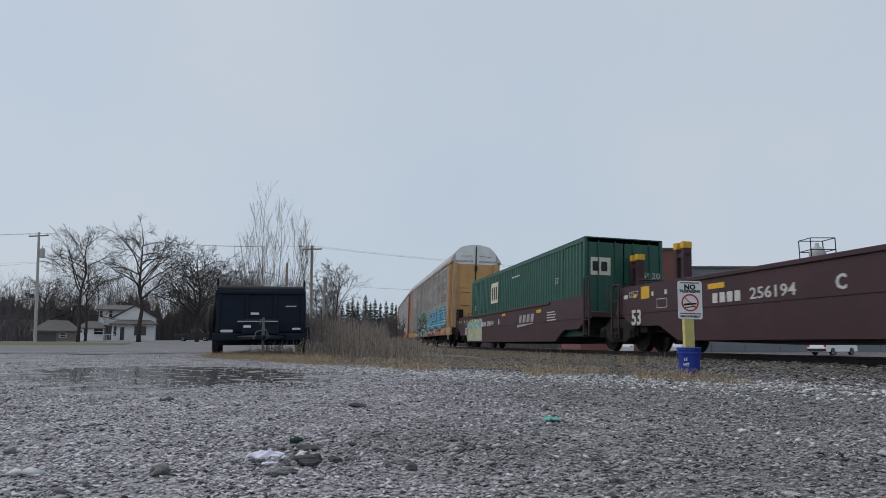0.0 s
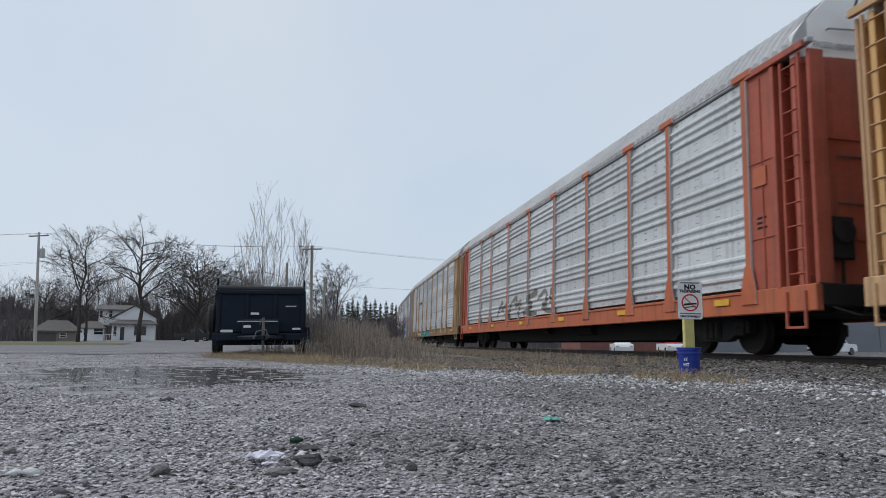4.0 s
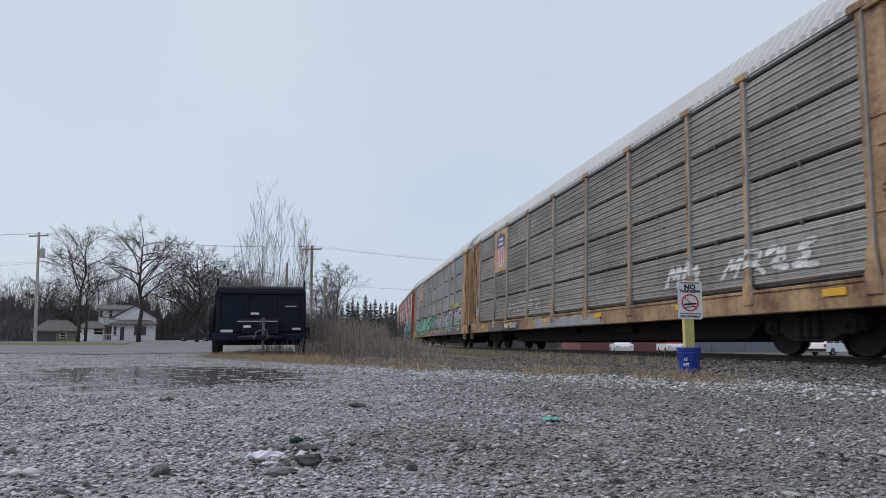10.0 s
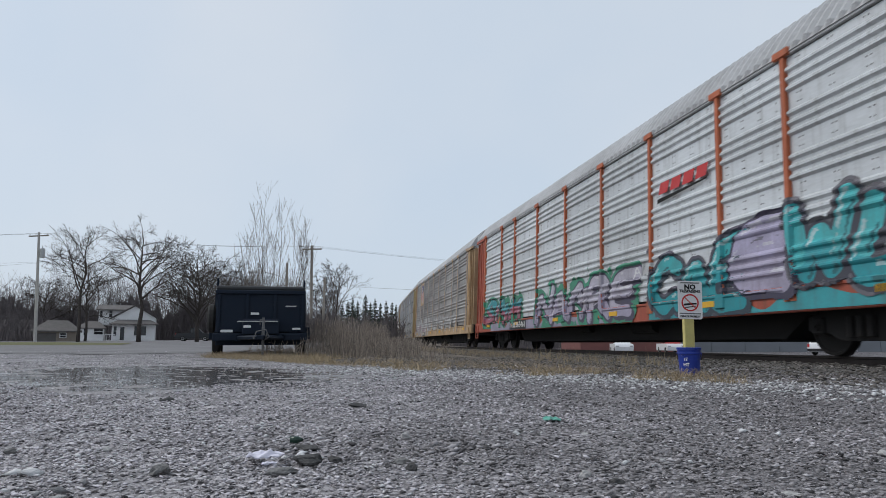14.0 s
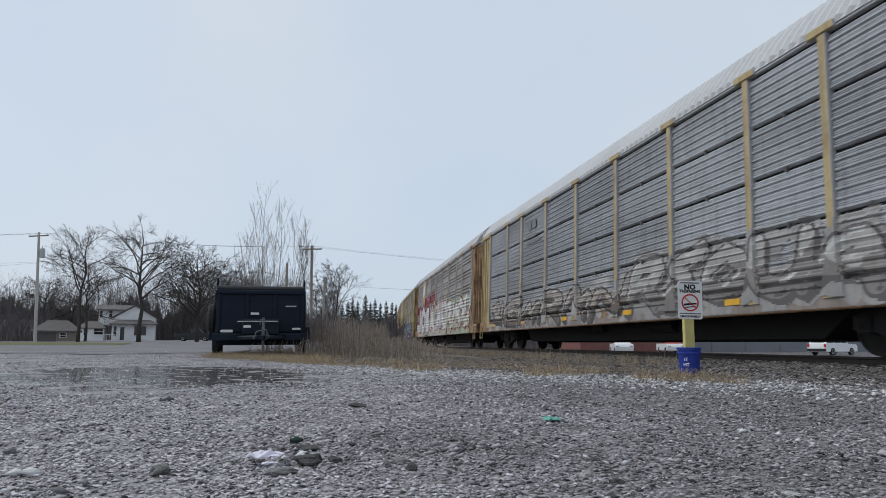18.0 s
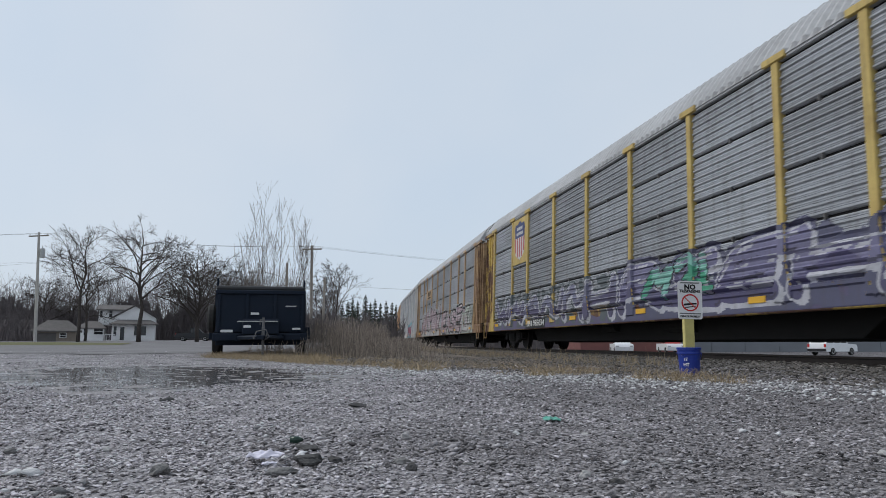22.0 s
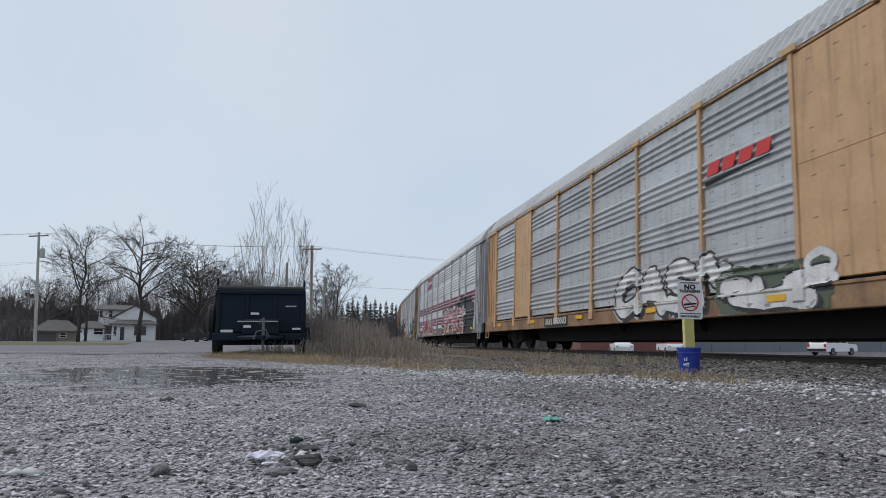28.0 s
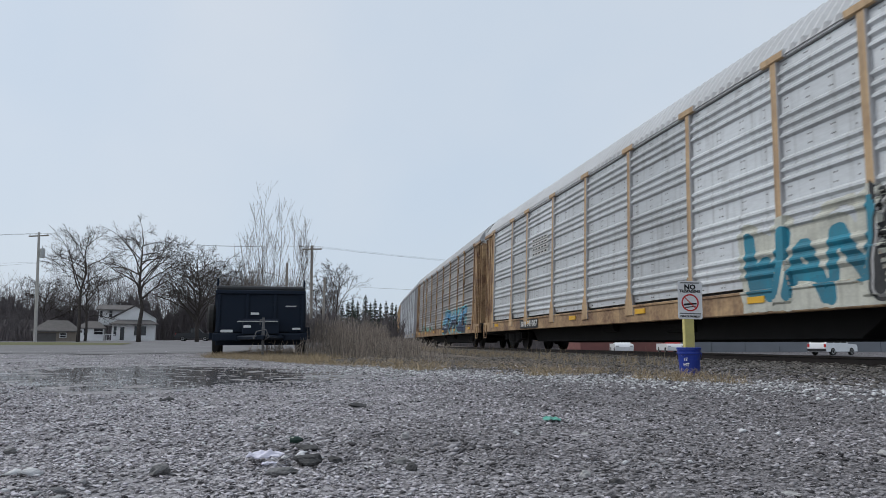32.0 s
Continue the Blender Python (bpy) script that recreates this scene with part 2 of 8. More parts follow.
def add_dark_side(m):
    """Darkens the gravel's colour towards the track side of the lot."""
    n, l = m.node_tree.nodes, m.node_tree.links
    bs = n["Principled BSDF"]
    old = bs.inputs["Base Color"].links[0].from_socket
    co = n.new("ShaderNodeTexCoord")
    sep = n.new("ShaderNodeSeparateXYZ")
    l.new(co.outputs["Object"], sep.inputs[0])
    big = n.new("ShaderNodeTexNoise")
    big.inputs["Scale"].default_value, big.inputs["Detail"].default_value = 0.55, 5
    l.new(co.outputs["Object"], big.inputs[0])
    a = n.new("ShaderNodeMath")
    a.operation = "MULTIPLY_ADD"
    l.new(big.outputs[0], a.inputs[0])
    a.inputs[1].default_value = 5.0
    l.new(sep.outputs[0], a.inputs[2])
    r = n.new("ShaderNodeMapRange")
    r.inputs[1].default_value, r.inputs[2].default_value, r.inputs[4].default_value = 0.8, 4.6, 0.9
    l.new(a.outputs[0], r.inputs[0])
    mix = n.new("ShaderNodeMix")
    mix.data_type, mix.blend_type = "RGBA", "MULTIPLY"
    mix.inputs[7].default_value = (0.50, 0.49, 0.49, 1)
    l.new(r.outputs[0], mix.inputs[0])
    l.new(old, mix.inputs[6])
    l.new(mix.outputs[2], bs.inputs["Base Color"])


def add_chips(m, size, depth):
    """Packed stone chips: tone from chip to chip, and their relief."""
    n, l = m.node_tree.nodes, m.node_tree.links
    bs = n["Principled BSDF"]
    old = bs.inputs["Base Color"].links[0].from_socket
    co = n.new("ShaderNodeTexCoord")
    warp = n.new("ShaderNodeTexNoise")
    warp.inputs["Scale"].default_value = 30
    l.new(co.outputs["Object"], warp.inputs[0])
    shift = n.new("ShaderNodeMix")
    shift.data_type, shift.blend_type = "RGBA", "ADD"
    shift.inputs[0].default_value = 0.02
    l.new(co.outputs["Object"], shift.inputs[6])
    l.new(warp.outputs["Color"], shift.inputs[7])
    tones = []
    for k in (1.0, 2.3):
        vo = n.new("ShaderNodeTexVoronoi")
        vo.inputs["Scale"].default_value = k / size
        l.new(shift.outputs[2], vo.inputs["Vector"])
        tones.append(vo)
    sep = [n.new("ShaderNodeSeparateColor") for _ in tones]
    for a, b in zip(tones, sep):
        l.new(a.outputs["Color"], b.inputs[0])
    add = n.new("ShaderNodeMath")
    add.operation = "ADD"
    l.new(sep[0].outputs[0], add.inputs[0])
    l.new(sep[1].outputs[1], add.inputs[1])
    ramp = n.new("ShaderNodeMapRange")
    ramp.inputs[1].default_value, ramp.inputs[2].default_value, ramp.inputs[3].default_value, ramp.inputs[4].default_value = 0.2, 1.8, 0.26, 1.82
    l.new(add.outputs[0], ramp.inputs[0])
    mix = n.new("ShaderNodeMix")
    mix.data_type, mix.blend_type = "RGBA", "MULTIPLY"
    mix.inputs[0].default_value = 1.0
    l.new(old, mix.inputs[6])
    l.new(ramp.outputs[0], mix.inputs[7])
    l.new(mix.outputs[2], bs.inputs["Base Color"])
    h = n.new("ShaderNodeMath")
    h.operation = "MULTIPLY_ADD"
    h.inputs[1].default_value = -0.6
    l.new(tones[0].outputs["Distance"], h.inputs[0])
    l.new(add.outputs[0], h.inputs[2])
    bp = n.new("ShaderNodeBump")
    bp.inputs["Strength"].default_value, bp.inputs["Distance"].default_value = 1.0, depth
    l.new(h.outputs[0], bp.inputs["Height"])
    l.new(bp.outputs[0], bs.inputs["Normal"])


def add_mud(m):
    """A muddy hollow before the trailer, where rain water stands in the low places: smooth, dark and mirror-like."""
    n, l = m.node_tree.nodes, m.node_tree.links
    bs = n["Principled BSDF"]
    old = bs.inputs["Base Color"].links[0].from_socket
    co = n.new("ShaderNodeTexCoord")

    def math_node(op, a, b=None, c=None):
        k = n.new("ShaderNodeMath")
        k.operation = op
        for i, q in enumerate((a, b, c)):
            if q is None:
                continue
            if isinstance(q, (int, float)):
                k.inputs[i].default_value = q
            else:
                l.new(q, k.inputs[i])
        return k.outputs[0]

    def noise_node(scale, detail):
        k = n.new("ShaderNodeTexNoise")
        k.inputs["Scale"].default_value, k.inputs["Detail"].default_value = scale, detail
        l.new(co.outputs["Object"], k.inputs[0])
        return k.outputs[0]

    def ranged(a, lo, hi, to0=0.0, to1=1.0):
        k = n.new("ShaderNodeMapRange")
        k.inputs[1].default_value, k.inputs[2].default_value, k.inputs[3].default_value, k.inputs[4].default_value = lo, hi, to0, to1
        l.new(a, k.inputs[0])
        return k.outputs[0]

    def tint(fac, base, c):
        k = n.new("ShaderNodeMix")
        k.data_type = "RGBA"
        k.inputs[7].default_value = (*c, 1)
        l.new(fac, k.inputs[0])
        l.new(base, k.inputs[6])
        return k.outputs[2]

    sep = n.new("ShaderNodeSeparateXYZ")
    l.new(co.outputs["Object"], sep.inputs[0])
    v = math_node("SUBTRACT", sep.outputs[1], 8.2)
    u = math_node("MULTIPLY_ADD", v, 0.35, math_node("ADD", sep.outputs[0], 3.4))
    ring = math_node("ADD", math_node("POWER", math_node("ABSOLUTE", math_node("DIVIDE", u, 2.3)), 2.0), math_node("POWER", math_node("ABSOLUTE", math_node("DIVIDE", v, 2.7)), 2.0))
    hollow = math_node("SUBTRACT", math_node("MULTIPLY_ADD", noise_node(0.9, 5), 2.4, -0.2), ring)
    mud = ranged(hollow, -0.9, 0.4, 0.0, 0.8)
    low = math_node("MULTIPLY_ADD", noise_node(3.4, 8), 2.6, math_node("MULTIPLY", hollow, 0.22))
    damp, water = ranged(low, 1.10, 1.30, 0.0, 0.75), ranged(low, 1.20, 1.26)
    damp, water = math_node("MULTIPLY", damp, mud), math_node("MULTIPLY", water, ranged(hollow, -0.3, 0.1))
    colour = tint(mud, old, (0.25, 0.238, 0.238))
    colour = tint(damp, colour, (0.045, 0.041, 0.039))
    # matted dead grass and soil between the lot and the track
    edge = math_node("MULTIPLY_ADD", math_node("SUBTRACT", sep.outputs[1], 15.3), 0.733, math_node("MULTIPLY", math_node("ADD", sep.outputs[0], 5.6), 0.68))
    edge = math_node("ADD", edge, math_node("MULTIPLY_ADD", noise_node(1.6, 6), 3.2, -1.6))
    strip = math_node("MULTIPLY", ranged(edge, -0.1, 0.7, 0.0, 0.9), math_node("MULTIPLY", ranged(sep.outputs[0], -6.4, -5.2), ranged(sep.outputs[0], 2.4, 4.2, 1.0, 0.0)))
    colour = tint(strip, colour, (0.125, 0.110, 0.098))
    straw = math_node("MULTIPLY", strip, ranged(noise_node(2.6, 6), 0.46, 0.62, 0.0, 0.8))
    colour = tint(straw, colour, (0.38, 0.285, 0.185))
    l.new(colour, bs.inputs["Base Color"])
    l.new(ranged(water, 0, 1, 0.85, 0.10), bs.inputs["Roughness"])
    bump = bs.inputs["Normal"].links[0].from_node
    l.new(math_node("MULTIPLY", ranged(water, 0, 1, 1.0, 0.0), ranged(mud, 0, 0.8, 1.0, 0.35)), bump.inputs["Strength"])


add_dark_side(M_GRAVEL)
add_chips(M_GRAVEL, 0.022, 0.012)
add_mud(M_GRAVEL)
add_chips(M_BALLAST, 0.05, 0.03)


# ---------------------------------------------------------------- ground
def graded(lo, hi, near, step, grow):
    out, p, d = [near], near, step
    while p < hi:
        p += d
        d *= grow
        out.append(min(p, hi))
    p, d = near, step
    while p > lo:
        p -= d
        d *= grow
        out.insert(0, max(p, lo))
    return out


def build_ground():
    xs, ys = graded(-1800, 1800, 0, 0.09, 1.035), graded(-600, 2400, 3, 0.06, 1.03)
    sh = Shape()
    nx = len(xs)
    v = []
    for y in ys:
        for x in xs:
            near = math.exp(-(x * x + (y - 3) ** 2) / 30)
            z = ground_z(x, y) + near * 0.014 * noise.noise((x * 3.1, y * 3.1, 0)) + near * 0.02 * noise.noise((x * 0.7, y * 0.7, 3))
            off = track_offset(x, y)
            if abs(off) < 3.2:
                z -= 0.12
            v.append((x, y, z))
    f = [(j * nx + i, j * nx + i + 1, (j + 1) * nx + i + 1, (j + 1) * nx + i) for j in range(len(ys) - 1) for i in range(nx - 1)]
    sh.add(v, f)
    return solid("ground", sh, M_GRAVEL, "grey crushed gravel lot beside the railway", "ground", kind="structure", smooth=True, turned=False)


def build_track():
    sh = Shape()
    ss = [-220 + 2.0 * i for i in range(150)]
    prof = [(-3.0, -0.25), (-2.3, -0.05), (-1.75, 0.03), (-1.3, 0.05), (1.3, 0.03), (1.75, 0.0), (2.4, -0.3), (3.2, -0.9)]
    v = []
    for s in ss:
        for o, z in prof:
            v.append(beside(s, o, z + 0.03 * noise.noise((s, o, 0))))
    n = len(prof)
    sh.add(v, [(i * n + k, (i + 1) * n + k, (i + 1) * n + k + 1, i * n + k + 1) for i in range(len(ss) - 1) for k in range(n - 1)])
    solid("ballast", sh, M_BALLAST, "grey crushed stone ballast under the track", "ballast", kind="structure", turned=False)
    for off in (-0.75, 0.75):
        sh = Shape()
        prof = [(-0.07, -0.17), (0.07, -0.17), (0.07, -0.15), (0.012, -0.13), (0.012, -0.045), (0.037, -0.035), (0.037, -0.004), (0.028, 0.0),
                (-0.028, 0.0), (-0.037, -0.004), (-0.037, -0.035), (-0.012, -0.045), (-0.012, -0.13), (-0.07, -0.15)]
        n = len(prof)
        dz = RAIL_Z - 0.0339 * off
        v = [beside(s, off + o, dz + z) for s in ss for o, z in prof]
        sh.add(v, [(i * n + k, (i + 1) * n + k, (i + 1) * n + (k + 1) % n, i * n + (k + 1) % n) for i in range(len(ss) - 1) for k in range(n)])
        solid("rail", sh, M_RAIL, "rust-brown steel rail with a worn bright head", "rail", group="rails of the track", kind="structure")


build_ground()
build_track()


# ---------------------------------------------------------------- covered car-carrying wagons
BODY, PANELS = 27.3, 23.78
BAYS = [2.83, 1.98, 2.83, 2.83, 2.84, 2.83, 2.83, 1.98, 2.83]
SILL, DECK, EAVE, PEAK, HALF = 0.70, 1.13, 5.22, 6.28, 1.50
_cache = {}


def cached(key, make):
    if key not in _cache:
        _cache[key] = make()
    return _cache[key]


def rib_profile(style):
    """Depth of the side sheets along the height: (z, out)."""
    out = []
    z0, z1 = DECK + 0.06, EAVE - 0.08
    if style == "tiers":
        tiers, ribs = 4, 6
        h = (z1 - z0) / tiers
        for k in range(tiers):
            a, b = z0 + k * h + 0.03, z0 + (k + 1) * h - 0.03
            out += [(a - 0.028, -0.062), (a - 0.008, -0.06), (a, -0.012)]
            step = (b - a) / ribs
            for r in range(ribs):
                q = a + r * step
                out += [(q + step * 0.04, -0.004), (q + step * 0.20, 0.030), (q + step * 0.40, 0.030), (q + step * 0.50, -0.004)]
                out += [(q + step * w, o) for w, o in ((0.57, 0.008), (0.66, 0.008), (0.70, -0.002), (0.76, 0.008), (0.86, 0.008), (0.92, -0.002))]
            out += [(b, -0.012), (b + 0.008, -0.06), (b + 0.028, -0.062)]
    elif style == "flat":
        out = [(z0, 0.02), (z0 + 0.01, 0.045), ((z0 + z1) / 2 - 0.006, 0.045), ((z0 + z1) / 2, 0.035), ((z0 + z1) / 2 + 0.006, 0.045), (z1 - 0.01, 0.045), (z1, 0.02)]
    elif style == "stripes":
        h = (z1 - z0) / 4
        for k in range(4):
            ribs, step = (3, 0.186) if k < 2 else (5, 0.150)
            a = z0 + k * h + (h - ribs * step) / 2
            out += [(z0 + k * h + 0.01, 0.0)]
            for r in range(ribs):
                out += [(a + step * (r + u), o) for u, o in ((0.05, 0.0), (0.18, 0.03), (0.36, 0.046), (0.62, 0.046), (0.82, 0.03), (0.95, 0.0))]
        out.append((z1, 0.0))
    else:
        groups, flat, ribs = (4, 0.36, 4) if style == "bands" else (5, 0.26, 3)
        h = (z1 - z0) / groups
        for k in range(groups):
            a, b = z0 + k * h + flat / 2, z0 + (k + 1) * h - flat / 2
            out += [(z0 + k * h + 0.01, 0.0)]
            step = (b - a) / ribs
            for r in range(ribs):
                q = a + r * step
                out += [(q + step * 0.12, 0.0), (q + step * 0.36, 0.05), (q + step * 0.60, 0.05), (q + step * 0.86, 0.0)]
        out.append((z1, 0.0))
    return out


def panel_mesh(bay, style, side):
    x0 = -PANELS / 2 + sum(BAYS[:bay]) + 0.045
    x1 = x0 + BAYS[bay] - 0.09

    def make():
        sh = Shape()
        prof = rib_profile(style)
        v, n = [], len(prof)
        for x in (x0, x1):
            v += [(x, side * (HALF - 0.045 + o), z) for z, o in prof]
        back = side * (HALF - 0.12)
        k = len(v)
        v += [(x0, back, prof[0][0]), (x0, back, prof[-1][0]), (x1, back, prof[0][0]), (x1, back, prof[-1][0])]
        f = [(i, i + 1, n + i + 1, n + i) for i in range(n - 1)]
        f += [(k, k + 2, k + 3, k + 1), (0, n, k + 2, k), (n - 1, k + 1, k + 3, 2 * n - 1)]
        f += [tuple(list(range(n)) + [k + 1, k]), tuple(list(range(n, 2 * n)) + [k + 3, k + 2])]
        return closed(sh.add(v, f).mesh("side_panel", M_ROOF))

    return cached(("panel", bay, style, side), make)


def build_bogie(parent, x):
    """A two-axle bogie: frames, bolster, springs, and two wheelsets."""
    def frame_mesh():
        sh = Shape()
        for y in (-1.0, 1.0):
            o = [(-1.15, 0.40), (-1.15, 0.62), (-0.75, 0.70), (-0.35, 0.86), (0.35, 0.86), (0.75, 0.70), (1.15, 0.62), (1.15, 0.40), (0.7, 0.36), (0.45, 0.24),
                 (-0.45, 0.24), (-0.7, 0.36)]
            sh.prism([(x + a, b) for a, b in o], y - 0.09, y + 0.09)
            for k in (-0.2, 0, 0.2):
                sh.lathe([(0.075, 0.3), (0.075, 0.62)], "z", 8, (x + k, y + (0.12 if y > 0 else -0.12), 0))
            for k in (-0.9, 0.9):
                sh.box(x + k - 0.14, x + k + 0.14, y - 0.15, y + 0.15, 0.34, 0.62, 0.03)
        sh.box(x - 0.22, x + 0.22, -1.1, 1.1, 0.5, 0.8, 0.03)
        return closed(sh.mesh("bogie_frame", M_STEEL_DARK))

    def wheels(k):
        def make():
            sh = Shape()
            for y, d in ((-0.78, 1), (0.78, -1)):
                sh.lathe([(0.10, -0.10 * d), (0.14, -0.06 * d), (0.40, -0.05 * d), (0.415, -0.07 * d), (0.457, -0.07 * d), (0.46, 0.045 * d), (0.485, 0.055 * d), (0.485, 0.08 * d),
                          (0.40, 0.08 * d), (0.38, 0.03 * d), (0.15, 0.03 * d), (0.12, 0.1 * d)], "y", 24, (0, y, 0))
            sh.tube([(0, -1.15, 0), (0, 1.15, 0)], 0.08, 10)
            for y in (-1.16, 1.16):
                for q in range(3):
                    a = q * 2.094
                    sh.box(0.05 * math.cos(a) - 0.015, 0.05 * math.cos(a) + 0.015, y - 0.015, y + 0.015, 0.05 * math.sin(a) - 0.015, 0.05 * math.sin(a) + 0.015)
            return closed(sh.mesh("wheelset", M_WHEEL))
        ob = part("wheelset", cached("wheelset", make), None, bogie)
        ob.location = (x + k, 0, 0.462)
        return ob

    bogie = part("bogie", cached(("bogie", round(x, 2)), frame_mesh), None, parent, "grimy cast steel bogie")
    return [wheels(-0.89), wheels(0.89)]


def roof_mesh():
    def make():
        sh = Shape()
        prof = [(-HALF - 0.03, EAVE + 0.02), (-HALF, EAVE + 0.10), (-1.34, 5.58), (-1.12, 5.88), (-0.88, 6.10), (-0.45, 6.20), (0, PEAK - 0.03)]
        prof += [(-y, z) for y, z in prof[-2::-1]]
        n = len(prof)
        v, f = [], []
        x, k, step = -BODY / 2 + 0.3, 0, 0.13
        cols = []
        while x <= BODY / 2 - 0.3 + 1e-6:
            cols.append((x, 0.0 if k % 4 in (0, 1) else 0.045))
            x += step * (0.45 if k % 2 == 0 else 0.55)
            k += 1
        out = []
        for i in range(n):
            a, b = prof[max(i - 1, 0)], prof[min(i + 1, n - 1)]
            ln = math.hypot(b[0] - a[0], b[1] - a[1])
            out.append((-(b[1] - a[1]) / ln, (b[0] - a[0]) / ln))
        for x, d in cols:
            for i, (y, z) in enumerate(prof):
                g = 0.0 if i in (0, n - 1) else d * 1.25
                v.append((x, y + out[i][0] * g, z - 0.03 + out[i][1] * g))
        m = len(cols)
        f = [(i * n + k, (i + 1) * n + k, (i + 1) * n + k + 1, i * n + k + 1) for i in range(m - 1) for k in range(n - 1)]
        f += [tuple(range(n)), tuple((m - 1) * n + k for k in range(n))[::-1]]
        f += [(i * n, i * n + n - 1, (i + 1) * n + n - 1, (i + 1) * n) for i in range(m - 1)]
        return closed(sh.add(v, f).mesh("roof", M_ROOF))
    return cached("roof", make)


M_POST_SIDE = material("bare_post_steel", (0.50, 0.49, 0.485), (0.33, 0.31, 0.30), 0.6, 0.1, scale=1.5, amount=0.7, fine=14, bump=0.04)
M_RIVET = material("rivet_steel", (0.13, 0.125, 0.12), (0.06, 0.055, 0.05), 0.7, bump=0)


def build_wagon(spec, index):
    """A long covered wagon: flat car, corrugated side sheets between posts, end doors, ladders and an arched roof."""
    frame_m, panel_m, sill_m = spec["frame"], spec["panel"], spec["sill"]
    w = thing("covered_wagon", spec["label"], "freight wagon", group="wagons of the train")
    bare = spec.get("bare_flanks", False)

    def underframe():
        sh = Shape()
        sh.box(-BODY / 2 + 0.3, BODY / 2 - 0.3, -1.3, 1.3, 0.92, 1.12, 0.02)
        o = [(-BODY / 2 + 0.2, 0.72), (-8.5, 0.72), (-7.9, 0.29), (7.9, 0.29), (8.5, 0.72), (BODY / 2 - 0.2, 0.72), (BODY / 2 - 0.2, 0.95), (-BODY / 2 + 0.2, 0.95)]
        sh.prism(o, -0.75, 0.75)
        for x in (-5.5, -2, 1.5, 5):
            sh.box(x - 0.08, x + 0.08, -1.2, 1.2, 0.7, 0.95)
        sh.lathe([(0.2, -0.6), (0.2, 0.6)], "x", 12, (2.6, -0.75, 0.66))
        sh.lathe([(0.14, -0.4), (0.14, 0.4)], "x", 12, (-1.2, -0.8, 0.68))
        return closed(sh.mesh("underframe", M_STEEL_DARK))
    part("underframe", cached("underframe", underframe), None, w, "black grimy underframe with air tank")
    for side in (-1, 1):
        def sill():
            sh = Shape()
            y0, y1 = sorted((side * (HALF - 0.12), side * (HALF + 0.02)))
            sh.box(-BODY / 2 + 0.1, BODY / 2 - 0.1, y0, y1, SILL, DECK, 0.015)
            sh.box(-PANELS / 2, PANELS / 2, *sorted((side * (HALF - 0.1), side * (HALF + 0.045))), DECK - 0.06, DECK - 0.0, 0.01)
            return closed(sh.mesh("side_sill", M_ROOF))
        part("side_sill", cached(("sill", side), sill), sill_m, w)

        def rail_top():
            sh = Shape()
            sh.box(-BODY / 2 + 0.05, BODY / 2 - 0.05, *sorted((side * (HALF - 0.12), side * (HALF + 0.01))), EAVE - 0.06, EAVE + 0.03, 0.01)
            return closed(sh.mesh("top_rail", M_ROOF))
        part("top_rail", cached(("toprail", side), rail_top), spec.get("rail", M_ROOF), w)
        # near-black strips put the shade inside the sheet gaps into colour
        def gap(z):
            return closed(Shape().box(-PANELS / 2, PANELS / 2, *sorted((side * (HALF - 0.115), side * (HALF - 0.092))), z - 0.024, z + 0.024).mesh("panel_gap", M_STEEL_DARK))
        z0, z1 = DECK + 0.06, EAVE - 0.08
        for k in range(5):
            if spec["style"] == "tiers" or k in (0, 4):
                part("panel_gap", cached(("gap", k, side), lambda: gap(z0 + (z1 - z0) * k / 4 + (-0.024 if k == 0 else 0.024 if k == 4 else 0))), None, w, "near-black strip painted as the shade in a gap between side sheets")
        if spec["style"] == "tiers" and side < 0:
            for bay in range(9):
                for k in (1, 2, 3):
                    xm, zm = -PANELS / 2 + sum(BAYS[:bay]) + BAYS[bay] * 0.5, z0 + (z1 - z0) * k / 4
                    part("latch", cached(("latch", bay, k), lambda: closed(Shape().box(xm - 0.02, xm + 0.02, -HALF - 0.004, -HALF + 0.06, zm - 0.05, zm + 0.05, 0.006).mesh("latch", M_RIVET))), None, w)
        for bay in range(9):
            solid_bay = bay in spec.get("plates", ())
            mat = frame_m if solid_bay else spec.get("bay_mats", {}).get(bay, panel_m)
            part("side_panel", panel_mesh(bay, "flat" if solid_bay else spec["style"], side), mat, w)
        for k in range(10):
            xk = -PANELS / 2 + sum(BAYS[:k])

            def post(xk=xk):
                sh = Shape()
                wd = 0.085 if spec["posts"] == "wide" else 0.055
                y0, y1 = sorted((side * (HALF - 0.10), side * (HALF + 0.035)))
                sh.box(xk - wd, xk + wd, y0, y1, DECK - 0.02, EAVE - 0.02, 0.012)
                o = [(xk - wd * 2.6, DECK - 0.25), (xk + wd * 2.6, DECK - 0.25), (xk + wd * 2.4, DECK + 0.02), (xk + wd * 1.1, DECK + 0.45), (xk - wd * 1.1, DECK + 0.45), (xk - wd * 2.4, DECK + 0.02)]
                sh.prism(o, *sorted((side * (HALF + 0.02), side * (HALF + 0.05))))
                sh.box(xk - wd * 3.6, xk + wd * 3.6, *sorted((side * (HALF - 0.02), side * (HALF + 0.065))), EAVE - 0.06, EAVE + 0.075, 0.012)
                me = closed(sh.mesh("side_post", M_ROOF, M_POST_SIDE))
                me.polygons.foreach_set("material_index", [1 if bare and abs(p.normal.x) > 0.6 else 0 for p in me.polygons])
                return me
            part("side_post", cached(("post", k, side, spec["posts"], bare), post), spec.get("post_mat", frame_m), w)
